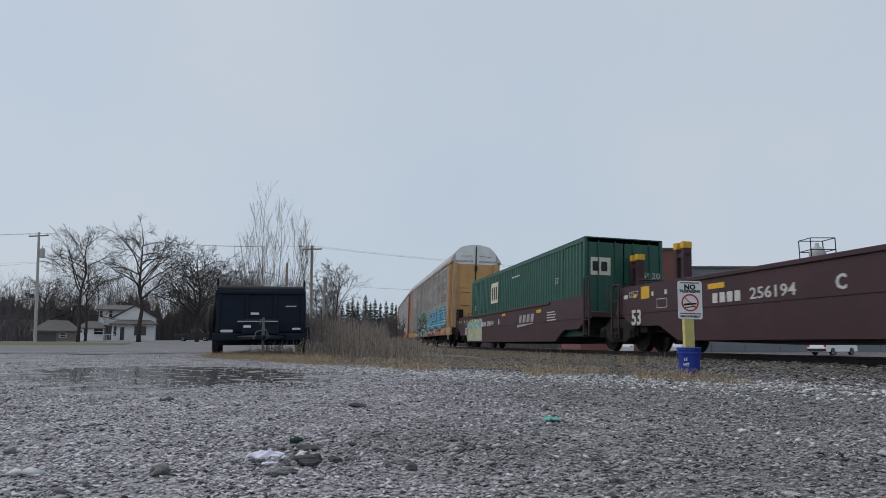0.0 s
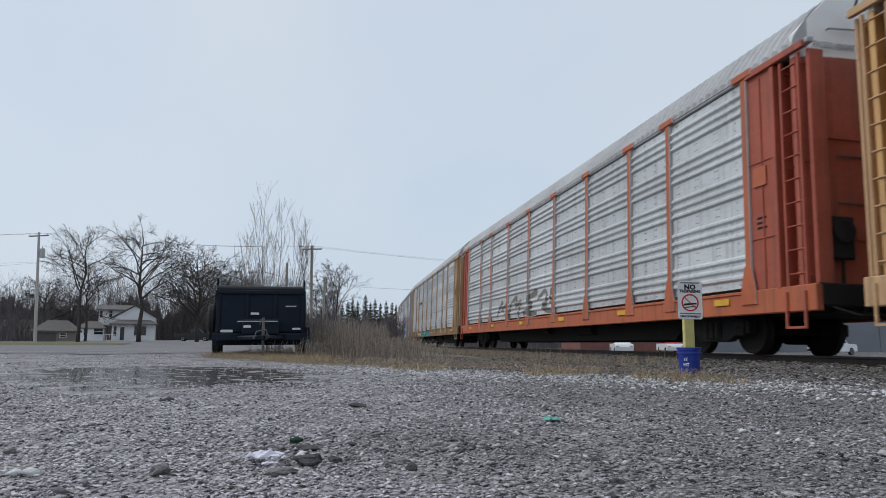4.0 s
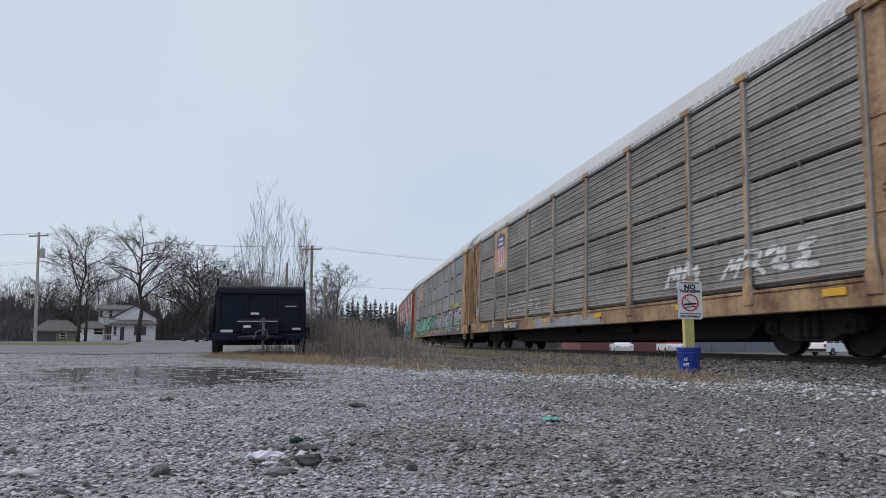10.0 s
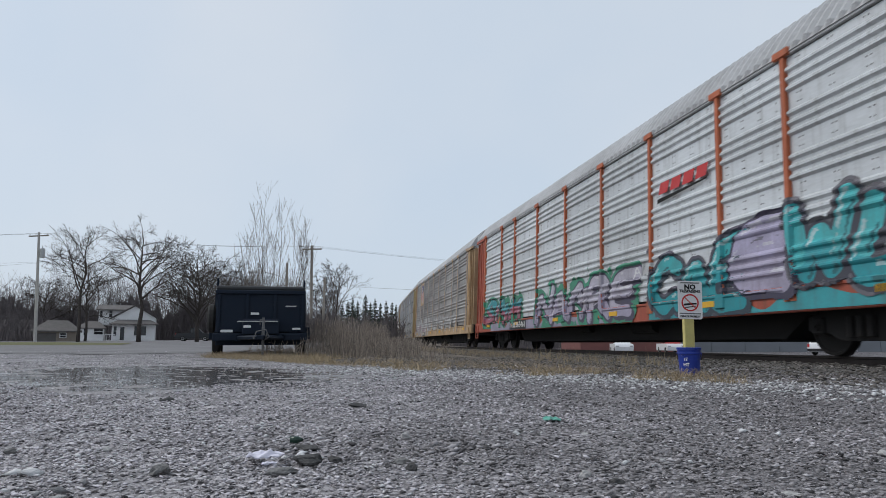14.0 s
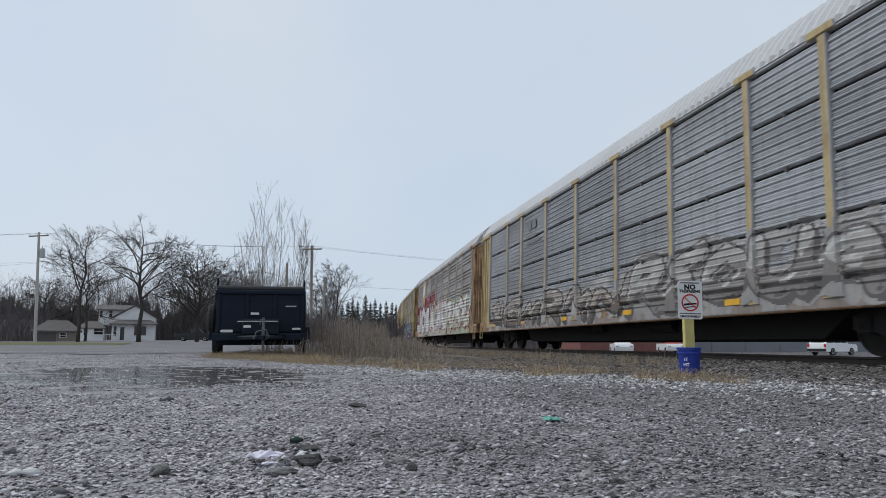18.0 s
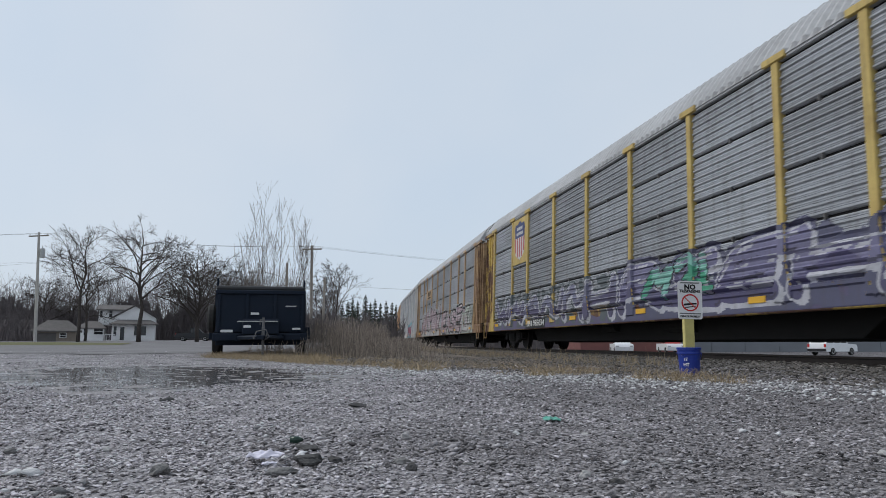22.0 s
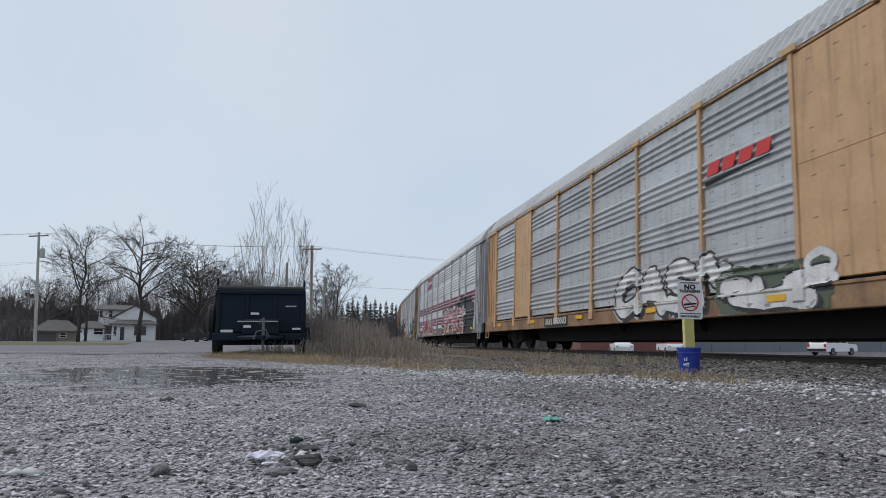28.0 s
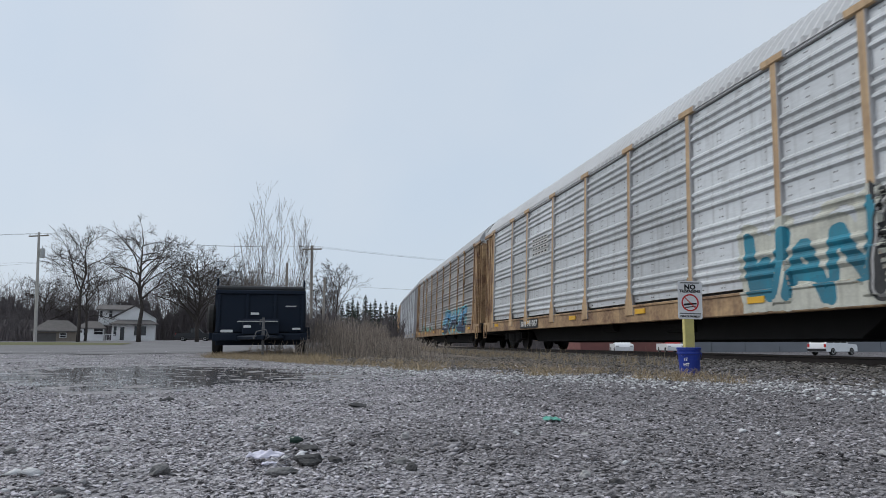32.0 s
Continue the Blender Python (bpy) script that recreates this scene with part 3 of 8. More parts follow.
        for end in (-1, 1):
            ex = lambda a, b: sorted((end * (PANELS / 2 + a), end * (PANELS / 2 + b)))
            ey = lambda a, b: sorted((side * (HALF + a), side * (HALF + b)))

            def corner():
                sh = Shape().box(*ex(0.06, 0.757), *ey(-0.14, -0.015), DECK - 0.03, EAVE - 0.04, 0.012)
                sh.box(*ex(0.42, 0.445), *ey(-0.02, 0.010), DECK, EAVE - 0.2, 0.006)
                for zc in (2.05, 3.45):
                    sh.box(*ex(0.08, 0.74), *ey(-0.016, 0.004), zc - 0.012, zc + 0.012, 0.004)
                return closed(sh.mesh("corner_panel", M_ROOF))
            part("corner_panel", cached(("corner", side, end), corner), frame_m, w)
            for piece, size in (("corner_flange", (*ex(0.76, 0.85), *ey(-0.34, 0.03), DECK - 0.02, EAVE - 0.125, 0.01)),
                                ("ladder_recess", (*ex(0.855, 1.555), *ey(-0.38, -0.30), DECK - 0.02, EAVE - 0.125, 0.01)),
                                ("end_post", (*ex(1.56, 1.64), *ey(-0.36, -0.06), DECK - 0.03, EAVE - 0.125, 0.02)),
                                ("corner_header", (*ex(0.1, 1.64), *ey(-0.012, 0.055), EAVE - 0.12, EAVE + 0.01, 0.01))):
                part(piece, cached((piece, side, end), lambda: closed(Shape().box(*size).mesh(piece, M_ROOF))), frame_m, w)

            def ladder():
                sh = Shape()
                y = side * (HALF - 0.02)
                xs = [end * (PANELS / 2 + 1.00), end * (PANELS / 2 + 1.44)]
                for x in xs:
                    sh.box(x - 0.025, x + 0.025, y - 0.03, y + 0.03, DECK - 0.01, EAVE - 0.15, 0.008)
                for r in range(10):
                    z = DECK + 0.2 + r * 0.4
                    sh.tube([(xs[0], y, z), (xs[1], y, z)], 0.014, 6)
                for z in (1.3, 3.2, 4.9):
                    for x in xs:
                        sh.box(x - 0.02, x + 0.02, *sorted((y, side * (HALF - 0.34))), z - 0.02, z + 0.02)
                ys = side * (HALF + 0.04)
                sh.box(min(xs), max(xs), ys - 0.018, ys + 0.018, 0.42, 0.46)
                for x in xs:
                    sh.box(x - 0.02, x + 0.02, ys - 0.018, ys + 0.018, 0.42, DECK - 0.1)
                return closed(sh.mesh("ladder", M_ROOF))
            part("ladder", cached(("ladder", side, end), ladder), frame_m, w)
    for end in (-1, 1):
        for leaf in (-1, 1):
            def door(top):
                sh = Shape()
                z0, z1 = (DECK + 0.0, 5.05) if not top else (5.05, EAVE + 0.3)
                pts = []
                for i in range(6):
                    u = i / 5
                    y = leaf * (0.02 + u * (HALF - 0.05))
                    pts.append((end * (BODY / 2 - 0.26 - 0.16 * u ** 4), y))
                v, f = [], []
                for i, (x, y) in enumerate(pts):
                    zt = z1
                    if top:
                        zt = float(np.interp(abs(y), [0, 0.45, 0.9, 1.3, 1.5], [PEAK, 6.24, 6.12, 5.68, 5.42]))
                    v += [(x, y, z0), (x, y, zt), (x - end * 0.1, y, z0), (x - end * 0.1, y, zt)]
                for i in range(5):
                    a, b = 4 * i, 4 * i + 4
                    f += [(a, b, b + 1, a + 1), (a + 2, a + 3, b + 3, b + 2), (a, a + 2, b + 2, b), (a + 1, b + 1, b + 3, a + 3)]
                f += [(0, 1, 3, 2), (20, 22, 23, 21)]
                sh.add(v, f)
                if not top:
                    for z in (1.9, 3.6):
                        sh.box(*sorted((end * (BODY / 2 - 0.30), end * (BODY / 2 - 0.225))), *sorted((leaf * 0.05, leaf * 1.0)), z - 0.012, z + 0.012)
                return closed(sh.mesh("end_door", M_ROOF))
            d = part("end_door", cached(("door", end, leaf), lambda: door(False)), spec.get("door", frame_m), w)
            part("upper_door", cached(("doortop", end, leaf), lambda: door(True)), spec.get("cap", M_WHITE), d, "white-painted top of the end door")

        def hinge():
            sh = Shape()
            x = end * (BODY / 2 - 0.22)
            sh.tube([(x, 0, DECK), (x, 0, PEAK - 0.15)], 0.035, 8)
            for z in (1.5, 2.6, 3.7, 4.8):
                sh.box(x - 0.05, x + 0.05, -0.08, 0.08, z - 0.15, z + 0.15, 0.02)
            return closed(sh.mesh("door_seam", M_BLACK))
        part("door_seam", cached(("hinge", end), hinge), None, w, "black hinge bar between the end doors")

        def coupler():
            sh = Shape()
            sh.box(*sorted((end * (BODY / 2 - 0.5), end * (BODY / 2 + 0.12))), -0.09, 0.09, 0.72, 0.92, 0.02)
            sh.box(*sorted((end * (BODY / 2 + 0.08), end * (BODY / 2 + 0.33))), -0.14, 0.14, 0.68, 0.98, 0.04)
            sh.box(*sorted((end * (BODY / 2 - 0.25), end * (BODY / 2 - 0.1))), -1.45, 1.45, 0.78, 1.15, 0.02)
            sh.tube([(end * (BODY / 2 + 0.05), -1.35, 0.75), (end * (BODY / 2 + 0.3), -1.1, 0.62), (end * (BODY / 2 + 0.3), -0.3, 0.6), (end * (BODY / 2 + 0.5), 0, 0.7)], 0.02, 6)
            return closed(sh.mesh("coupler", M_STEEL_DARK))
        part("coupler", cached(("coupler", end), coupler), None, w, "black steel coupler and end sill")
    part("roof", roof_mesh(), spec.get("roof", M_ROOF), w, "corrugated galvanised roof")
    def hoop():
        x = -BODY / 2 + 0.24
        pts = [(x, y, z) for y, z in ((-1.52, 5.2), (-1.42, 5.5), (-1.2, 5.82), (-0.9, 6.10), (-0.45, 6.22), (0, 6.26), (0.45, 6.22), (0.9, 6.10), (1.2, 5.82), (1.42, 5.5), (1.52, 5.2))]
        return closed(Shape().tube(pts, 0.02, 6).mesh("roof_seal", M_BLACK))
    part("roof_seal", cached("hoop", hoop), None, w, "black rubber seal round the roof's end")

    def brake():
        sh = Shape()
        x = BODY / 2 - 0.24
        sh.box(x, x + 0.10, -1.15, -0.72, 1.55, 2.25, 0.02)
        sh.lathe([(0.02, x + 0.10), (0.20, x + 0.11), (0.21, x + 0.14), (0.18, x + 0.15), (0.03, x + 0.13)], "x", 16, (0, -0.93, 2.0))
        sh.tube([(x + 0.05, -0.93, 1.55), (x + 0.05, -0.93, 1.0)], 0.025, 6)
        return closed(sh.mesh("hand_brake", M_STEEL_DARK))
    part("hand_brake", cached("brake", brake), None, w, "dark hand brake housing and wheel")

    def grab(leaf, z):
        sh = Shape()
        x = BODY / 2 - 0.20
        if z is None:
            sh.tube([(x - 0.06, leaf * 0.25, 5.56), (x, leaf * 0.25, 5.56), (x, leaf * 0.95, 5.52), (x - 0.06, leaf * 0.95, 5.52)], 0.014, 6)
        else:
            sh.box(x - 0.05, x - 0.02, *sorted((leaf * 0.3, leaf * 0.9)), z - 0.012, z + 0.012)
        return closed(sh.mesh("grab_bar", M_RIVET))
    for leaf in (-1, 1):
        for z in (None, 3.3, 2.5):
            part("grab_bar", cached("grab %s %s" % (leaf, z), lambda: grab(leaf, z)), None, w, "thin dark grab bar on an end door")

    def rivets():
        sh = Shape()
        prof = rib_profile(spec["style"])
        zs = [(p[0] + q[0]) / 2 for p, q in zip(prof, prof[1:]) if abs(p[1]) < 1e-6 and abs(q[1]) < 1e-6 and q[0] - p[0] > 0.1]
        for side in (-1, 1):
            for bay in range(9):
                x0 = -PANELS / 2 + sum(BAYS[:bay])
                flat = bay in spec.get("plates", ())
                for z in ([1.5, 2.2, 2.9, 3.3, 3.7, 4.3, 4.9] if flat else zs):
                    for q in ((0.2, 0.23, 0.5, 0.53, 0.8) if flat else (0.10, 0.13, 0.36, 0.39, 0.62, 0.65, 0.87)):
                        x, o = x0 + BAYS[bay] * q, HALF + (0.0 if flat else -0.045)
                        sh.box(x - 0.011, x + 0.011, *sorted((side * o, side * (o + 0.008))), z - 0.011, z + 0.011)
        return sh.mesh("rivets", M_RIVET)
    if spec["style"] != "tiers":
        tagged(part("rivets", cached(("rivets", spec["style"], spec.get("plates", ())), rivets), None, w, "rows of small dark rivets"), kind="stuff")
    for side in (-1, 1):
        for k in range(6):
            x = -11.2 + k * 4.4 + (index * 7 % 5) * 0.12

            def patch(x=x):
                return closed(Shape().box(x - 0.24, x + 0.24, *sorted((side * (HALF + 0.018), side * (HALF + 0.05))), 0.90, 1.02, 0.003).mesh("reflector", M_YELLOW))
            part("reflector", cached(("reflector", round(x, 2), side), patch), M_YELLOW, w, "yellow reflective patch")
    wheelsets = []
    for x in (-10.06, 10.06):
        wheelsets += build_bogie(w, x)
    return w, wheelsets


def paint(name, c, rust=0.5, second=None):
    return material(name, c, second or (c[0] * 0.45 + 0.03, c[1] * 0.38 + 0.012, c[2] * 0.35 + 0.008), 0.6, scale=1.4, amount=rust, fine=12, bump=0.05, vary=0.06,
                    streak=0.5)


TAN = paint("tan_paint", (0.52, 0.36, 0.205), 0.55, (0.27, 0.165, 0.095))
TAN_ORANGE = paint("orange_tan_paint", (0.57, 0.36, 0.195), 0.45, (0.34, 0.19, 0.10))
SILL_RUST = paint("rusty_sill_paint", (0.36, 0.215, 0.115), 0.8, (0.12, 0.06, 0.038))
TAN_RUSTY = paint("rusty_tan_paint", (0.47, 0.315, 0.17), 0.95, (0.13, 0.065, 0.04))
YEL = paint("yellow_paint", (0.58, 0.43, 0.14), 0.5)
DOOR_YELLOW = material("ochre_door_paint", (0.64, 0.37, 0.145), (0.42, 0.24, 0.10), 0.55, scale=1.2, amount=0.5, fine=12, bump=0.04, streak=0.2)
YEL_DULL = paint("dull_yellow_paint", (0.50, 0.40, 0.21), 0.6)
YEL_RUSTY = material("rusty_yellow_paint", (0.60, 0.42, 0.10), (0.12, 0.06, 0.04), 0.7, scale=0.9, amount=1.6, fine=9, bump=0.1, streak=0.6)
RUST_RED = paint("oxide_red_paint", (0.42, 0.10, 0.06), 0.5)
ORANGE = paint("orange_red_paint", (0.52, 0.14, 0.06), 0.4)
GREYP = paint("grey_paint", (0.42, 0.43, 0.45), 0.4)
GREY_GRIME = paint("grimy_grey_paint", (0.27, 0.27, 0.275), 0.8, (0.10, 0.09, 0.085))
WHITEP = paint("chalky_white_paint", (0.68, 0.67, 0.66), 0.4, (0.42, 0.38, 0.34))


def sheet(name, c, d, amount=0.7):
    return material(name, c, d, 0.5, 0.25, scale=0.5, amount=amount, fine=9, bump=0.03, stretch=(0.5, 1, 2.2), vary=0.10, streak=0.35)


S_BROWN = sheet("weathered_brown_sheet", (0.40, 0.385, 0.37), (0.19, 0.17, 0.155), 0.85)
S_GREY = sheet("weathered_grey_sheet", (0.46, 0.475, 0.505), (0.25, 0.255, 0.265), 0.8)
S_SILVER = sheet("galvanised_sheet", (0.63, 0.655, 0.685), (0.40, 0.41, 0.425), 0.7)
S_MID = sheet("dull_galvanised_sheet", (0.52, 0.535, 0.555), (0.31, 0.315, 0.325), 0.75)
S_BRIGHT = sheet("bright_galvanised_sheet", (0.65, 0.67, 0.685), (0.43, 0.44, 0.445), 0.7)
S_STRIPED = sheet("white_sheet_with_maroon_bands", (0.74, 0.755, 0.78), (0.47, 0.475, 0.485), 0.7)


def maroon_bands(m):
    """Six painted maroon bands along the side sheets."""
    n, l = m.node_tree.nodes, m.node_tree.links
    bs = n["Principled BSDF"]
    old = bs.inputs["Base Color"].links[0].from_socket
    co = n.new("ShaderNodeTexCoord")
    sep = n.new("ShaderNodeSeparateXYZ")
    l.new(co.outputs["Object"], sep.inputs[0])
    ramp = n.new("ShaderNodeValToRGB")
    ramp.color_ramp.interpolation = "CONSTANT"
    e = ramp.color_ramp.elements
    e[0].color, e[1].color = (0, 0, 0, 1), (0, 0, 0, 1)
    for z in (1.415, 1.60, 1.786, 2.40, 2.588, 2.774):
        a, b = e.new(z / 6), e.new((z + 0.15) / 6)
        a.color, b.color = (1, 1, 1, 1), (0, 0, 0, 1)
    div = n.new("ShaderNodeMath")
    div.operation = "DIVIDE"
    div.inputs[1].default_value = 6.0
    l.new(sep.outputs[2], div.inputs[0])
    l.new(div.outputs[0], ramp.inputs[0])
    mix = n.new("ShaderNodeMix")
    mix.data_type = "RGBA"
    l.new(ramp.outputs[0], mix.inputs[0])
    l.new(old, mix.inputs[6])
    mix.inputs[7].default_value = (0.215, 0.055, 0.085, 1)
    l.new(mix.outputs[2], bs.inputs["Base Color"])


maroon_bands(S_STRIPED)


def spec(frame, panel, style, posts, label, **more):
    return dict(frame=frame, panel=panel, style=style, posts=posts, label=label, sill=more.pop("sill", frame), **more)


TRAIN = [
    spec(TAN_ORANGE, S_BROWN, "ribs", "wide", "tan covered wagon with weathered brown corrugated sides and blue graffiti", bare_flanks=True, door=DOOR_YELLOW),
    spec(RUST_RED, S_BRIGHT, "ribs", "wide", "red-ended covered wagon with silver corrugated sides and orange posts", bare_flanks=True, post_mat=ORANGE, sill=ORANGE),
    spec(TAN, S_SILVER, "bands", "wide", sill=SILL_RUST, label="tan covered wagon with clean silver corrugated sides"),
    spec(GREYP, S_STRIPED, "stripes", "wide", sill=GREY_GRIME, label="grey covered wagon with white sides, maroon stripes and blue graffiti", roof=M_ROOF_PALE),
    spec(TAN_RUSTY, S_BROWN, "tiers", "thin", "tan covered wagon with dark weathered brown perforated sides", bare_flanks=True, roof=M_ROOF_PALE),
    spec(TAN, S_GREY, "tiers", "wide", "tan covered wagon with grey perforated sides and green graffiti", bare_flanks=True, roof=M_ROOF_PALE),
    spec(RUST_RED, S_BRIGHT, "ribs", "thin", "red covered wagon with grey corrugated sides and teal graffiti", post_mat=ORANGE),
    spec(TAN, S_BROWN, "ribs", "wide", "tan covered wagon with brown-grey sides and white graffiti", bare_flanks=True),
    spec(YEL_DULL, S_GREY, "tiers", "wide", "yellow covered wagon with grey sides and dark lettering", bare_flanks=True, roof=M_ROOF_PALE, sill=SILL_RUST),
    spec(TAN_RUSTY, S_BROWN, "ribs", "wide", "rusty tan covered wagon with large white and red graffiti", bare_flanks=True),
    spec(YEL_RUSTY, S_GREY, "tiers", "wide", "rusty yellow covered wagon with grey sides and purple graffiti", post_mat=YEL),
    spec(TAN_RUSTY, S_GREY, "tiers", "wide", "tan covered wagon with grey sides and pink and white graffiti", post_mat=TAN, sill=SILL_RUST),
    spec(WHITEP, S_MID, "ribs", "wide", "white-ended covered wagon with silver corrugated sides and pink graffiti"),
    spec(TAN_ORANGE, S_MID, "bands", "thin", "tan covered wagon with solid tan plates and white graffiti", plates=(1, 7), cap=TAN_ORANGE, sill=SILL_RUST, rail=TAN_ORANGE),
    spec(GREYP, S_STRIPED, "stripes", "wide", sill=GREY_GRIME, label="grey covered wagon with white sides, maroon stripes and red graffiti", roof=M_ROOF_PALE),
    spec(TAN_RUSTY, S_BRIGHT, "ribs", "wide", "tan covered wagon with silver sides and teal and black graffiti", bare_flanks=True, roof=M_ROOF_PALE, post_mat=TAN),
    spec(TAN_RUSTY, S_BROWN, "ribs", "thin", "rusty tan covered wagon with brown sides and blue graffiti"),
    spec(GREYP, S_SILVER, "ribs", "thin", "grey covered wagon with silver corrugated sides"),
    spec(TAN, S_GREY, "tiers", "wide", "tan covered wagon with grey corrugated sides"),
]
WAGONS = []
for number, sp in enumerate(TRAIN):
    WAGONS.append(build_wagon(sp, number))


# ---------------------------------------------------------------- loose stones
def stone_field(name, places, mat, label, category, kind="stuff", seed=1):
    """Many small angular stones as one mesh. places: rows of x, y, z, size."""
    rs = np.random.RandomState(seed)
    p = np.asarray(places, float)
    n = len(p)
    base = np.array([(1, 0, 0), (-1, 0, 0), (0, 1, 0), (0, -1, 0), (0, 0, 1), (0, 0, -1)], float)
    fac = np.array([(0, 2, 4), (2, 1, 4), (1, 3, 4), (3, 0, 4), (2, 0, 5), (1, 2, 5), (3, 1, 5), (0, 3, 5)])
    v = base[None] * (0.6 + 0.8 * rs.rand(n, 6, 1)) + 0.45 * (rs.rand(n, 6, 3) - 0.5)
    v *= np.stack([0.75 + 0.6 * rs.rand(n), 0.75 + 0.6 * rs.rand(n), 0.22 + 0.34 * rs.rand(n)], 1)[:, None, :]
    a = rs.rand(n) * 6.283
    c, s = np.cos(a)[:, None], np.sin(a)[:, None]
    x, y = v[..., 0] * c - v[..., 1] * s, v[..., 0] * s + v[..., 1] * c
    tilt = 0.9 * (rs.rand(n, 1) - 0.5)
    z = v[..., 2] + x * tilt
    v = np.stack([x, y, z], -1) * p[:, None, 3:4] * 0.5 + p[:, None, :3]
    f = (fac[None] + 6 * np.arange(n)[:, None, None]).reshape(-1, 3)
    me = bpy.data.meshes.new(name)
    me.vertices.add(6 * n)
    me.vertices.foreach_set("co", v.ravel())
    me.loops.add(3 * len(f))
    me.loops.foreach_set("vertex_index", f.ravel().astype(np.int32))
    me.polygons.add(len(f))
    me.polygons.foreach_set("loop_start", np.arange(0, 3 * len(f), 3, dtype=np.int32))
    me.update(calc_edges=True)
    me.materials.append(mat)
    return tagged(new(name, me), label, category, kind=kind)


def island_stone(name, dark, light, rough=0.85, wide=0.75, tint=(1.0, 0.985, 0.96)):
    """Stone whose tone changes from piece to piece."""
    m = material(name, light, dark, rough, scale=25, amount=0.35, fine=120, bump=0.4)
    nt = m.node_tree
    geo = nt.nodes.new("ShaderNodeNewGeometry")
    ramp = nt.nodes.new("ShaderNodeValToRGB")
    e = ramp.color_ramp.elements
    e[0].color, e[1].color = (*dark, 1), (*light, 1)
    e[1].position = wide
    k = e.new(0.93)
    k.color = (*[min(0.6, c * 1.25) for c in light], 1)
    k = e.new(0.3)
    k.color = (*[(a * 0.55 + b * 0.45) * t for a, b, t in zip(dark, light, tint)], 1)
    nt.links.new(geo.outputs["Random Per Island"], ramp.inputs[0])
    mix = nt.nodes.new("ShaderNodeMix")
    mix.data_type, mix.blend_type = "RGBA", "MULTIPLY"
    mix.inputs[0].default_value = 0.6
    bs = nt.nodes["Principled BSDF"]
    old = bs.inputs["Base Color"].links[0].from_socket
    nt.links.new(ramp.outputs[0], mix.inputs[6])
    hsv = nt.nodes.new("ShaderNodeBrightContrast")
    hsv.inputs[1].default_value = 0.55
    nt.links.new(old, hsv.inputs[0])
    nt.links.new(hsv.outputs[0], mix.inputs[7])
    nt.links.new(mix.outputs[2], bs.inputs["Base Color"])
    return m


M_CHIP = island_stone("gravel_chip", (0.03, 0.0285, 0.031), (0.68, 0.65, 0.68), wide=0.90)
M_CHIP_DARK = island_stone("dark_gravel_chip", (0.024, 0.0225, 0.024), (0.43, 0.412, 0.425), wide=0.92)
M_CHIP_PALE = island_stone("pale_gravel_chip", (0.11, 0.11, 0.115), (0.66, 0.66, 0.67))
M_CHIP_BALLAST = island_stone("ballast_chip", (0.04, 0.037, 0.034), (0.24, 0.222, 0.205))


def wetness(x, y):
    """Above 0 in the muddy hollow before the trailer."""
    u, v = x + 3.4 + 0.35 * (y - 8.2), y - 8.2
    return 1 - (u / 2.2) ** 2 - (v / 2.7) ** 2 + 0.9 * noise.noise((x * 0.8, y * 0.8, 2.0))


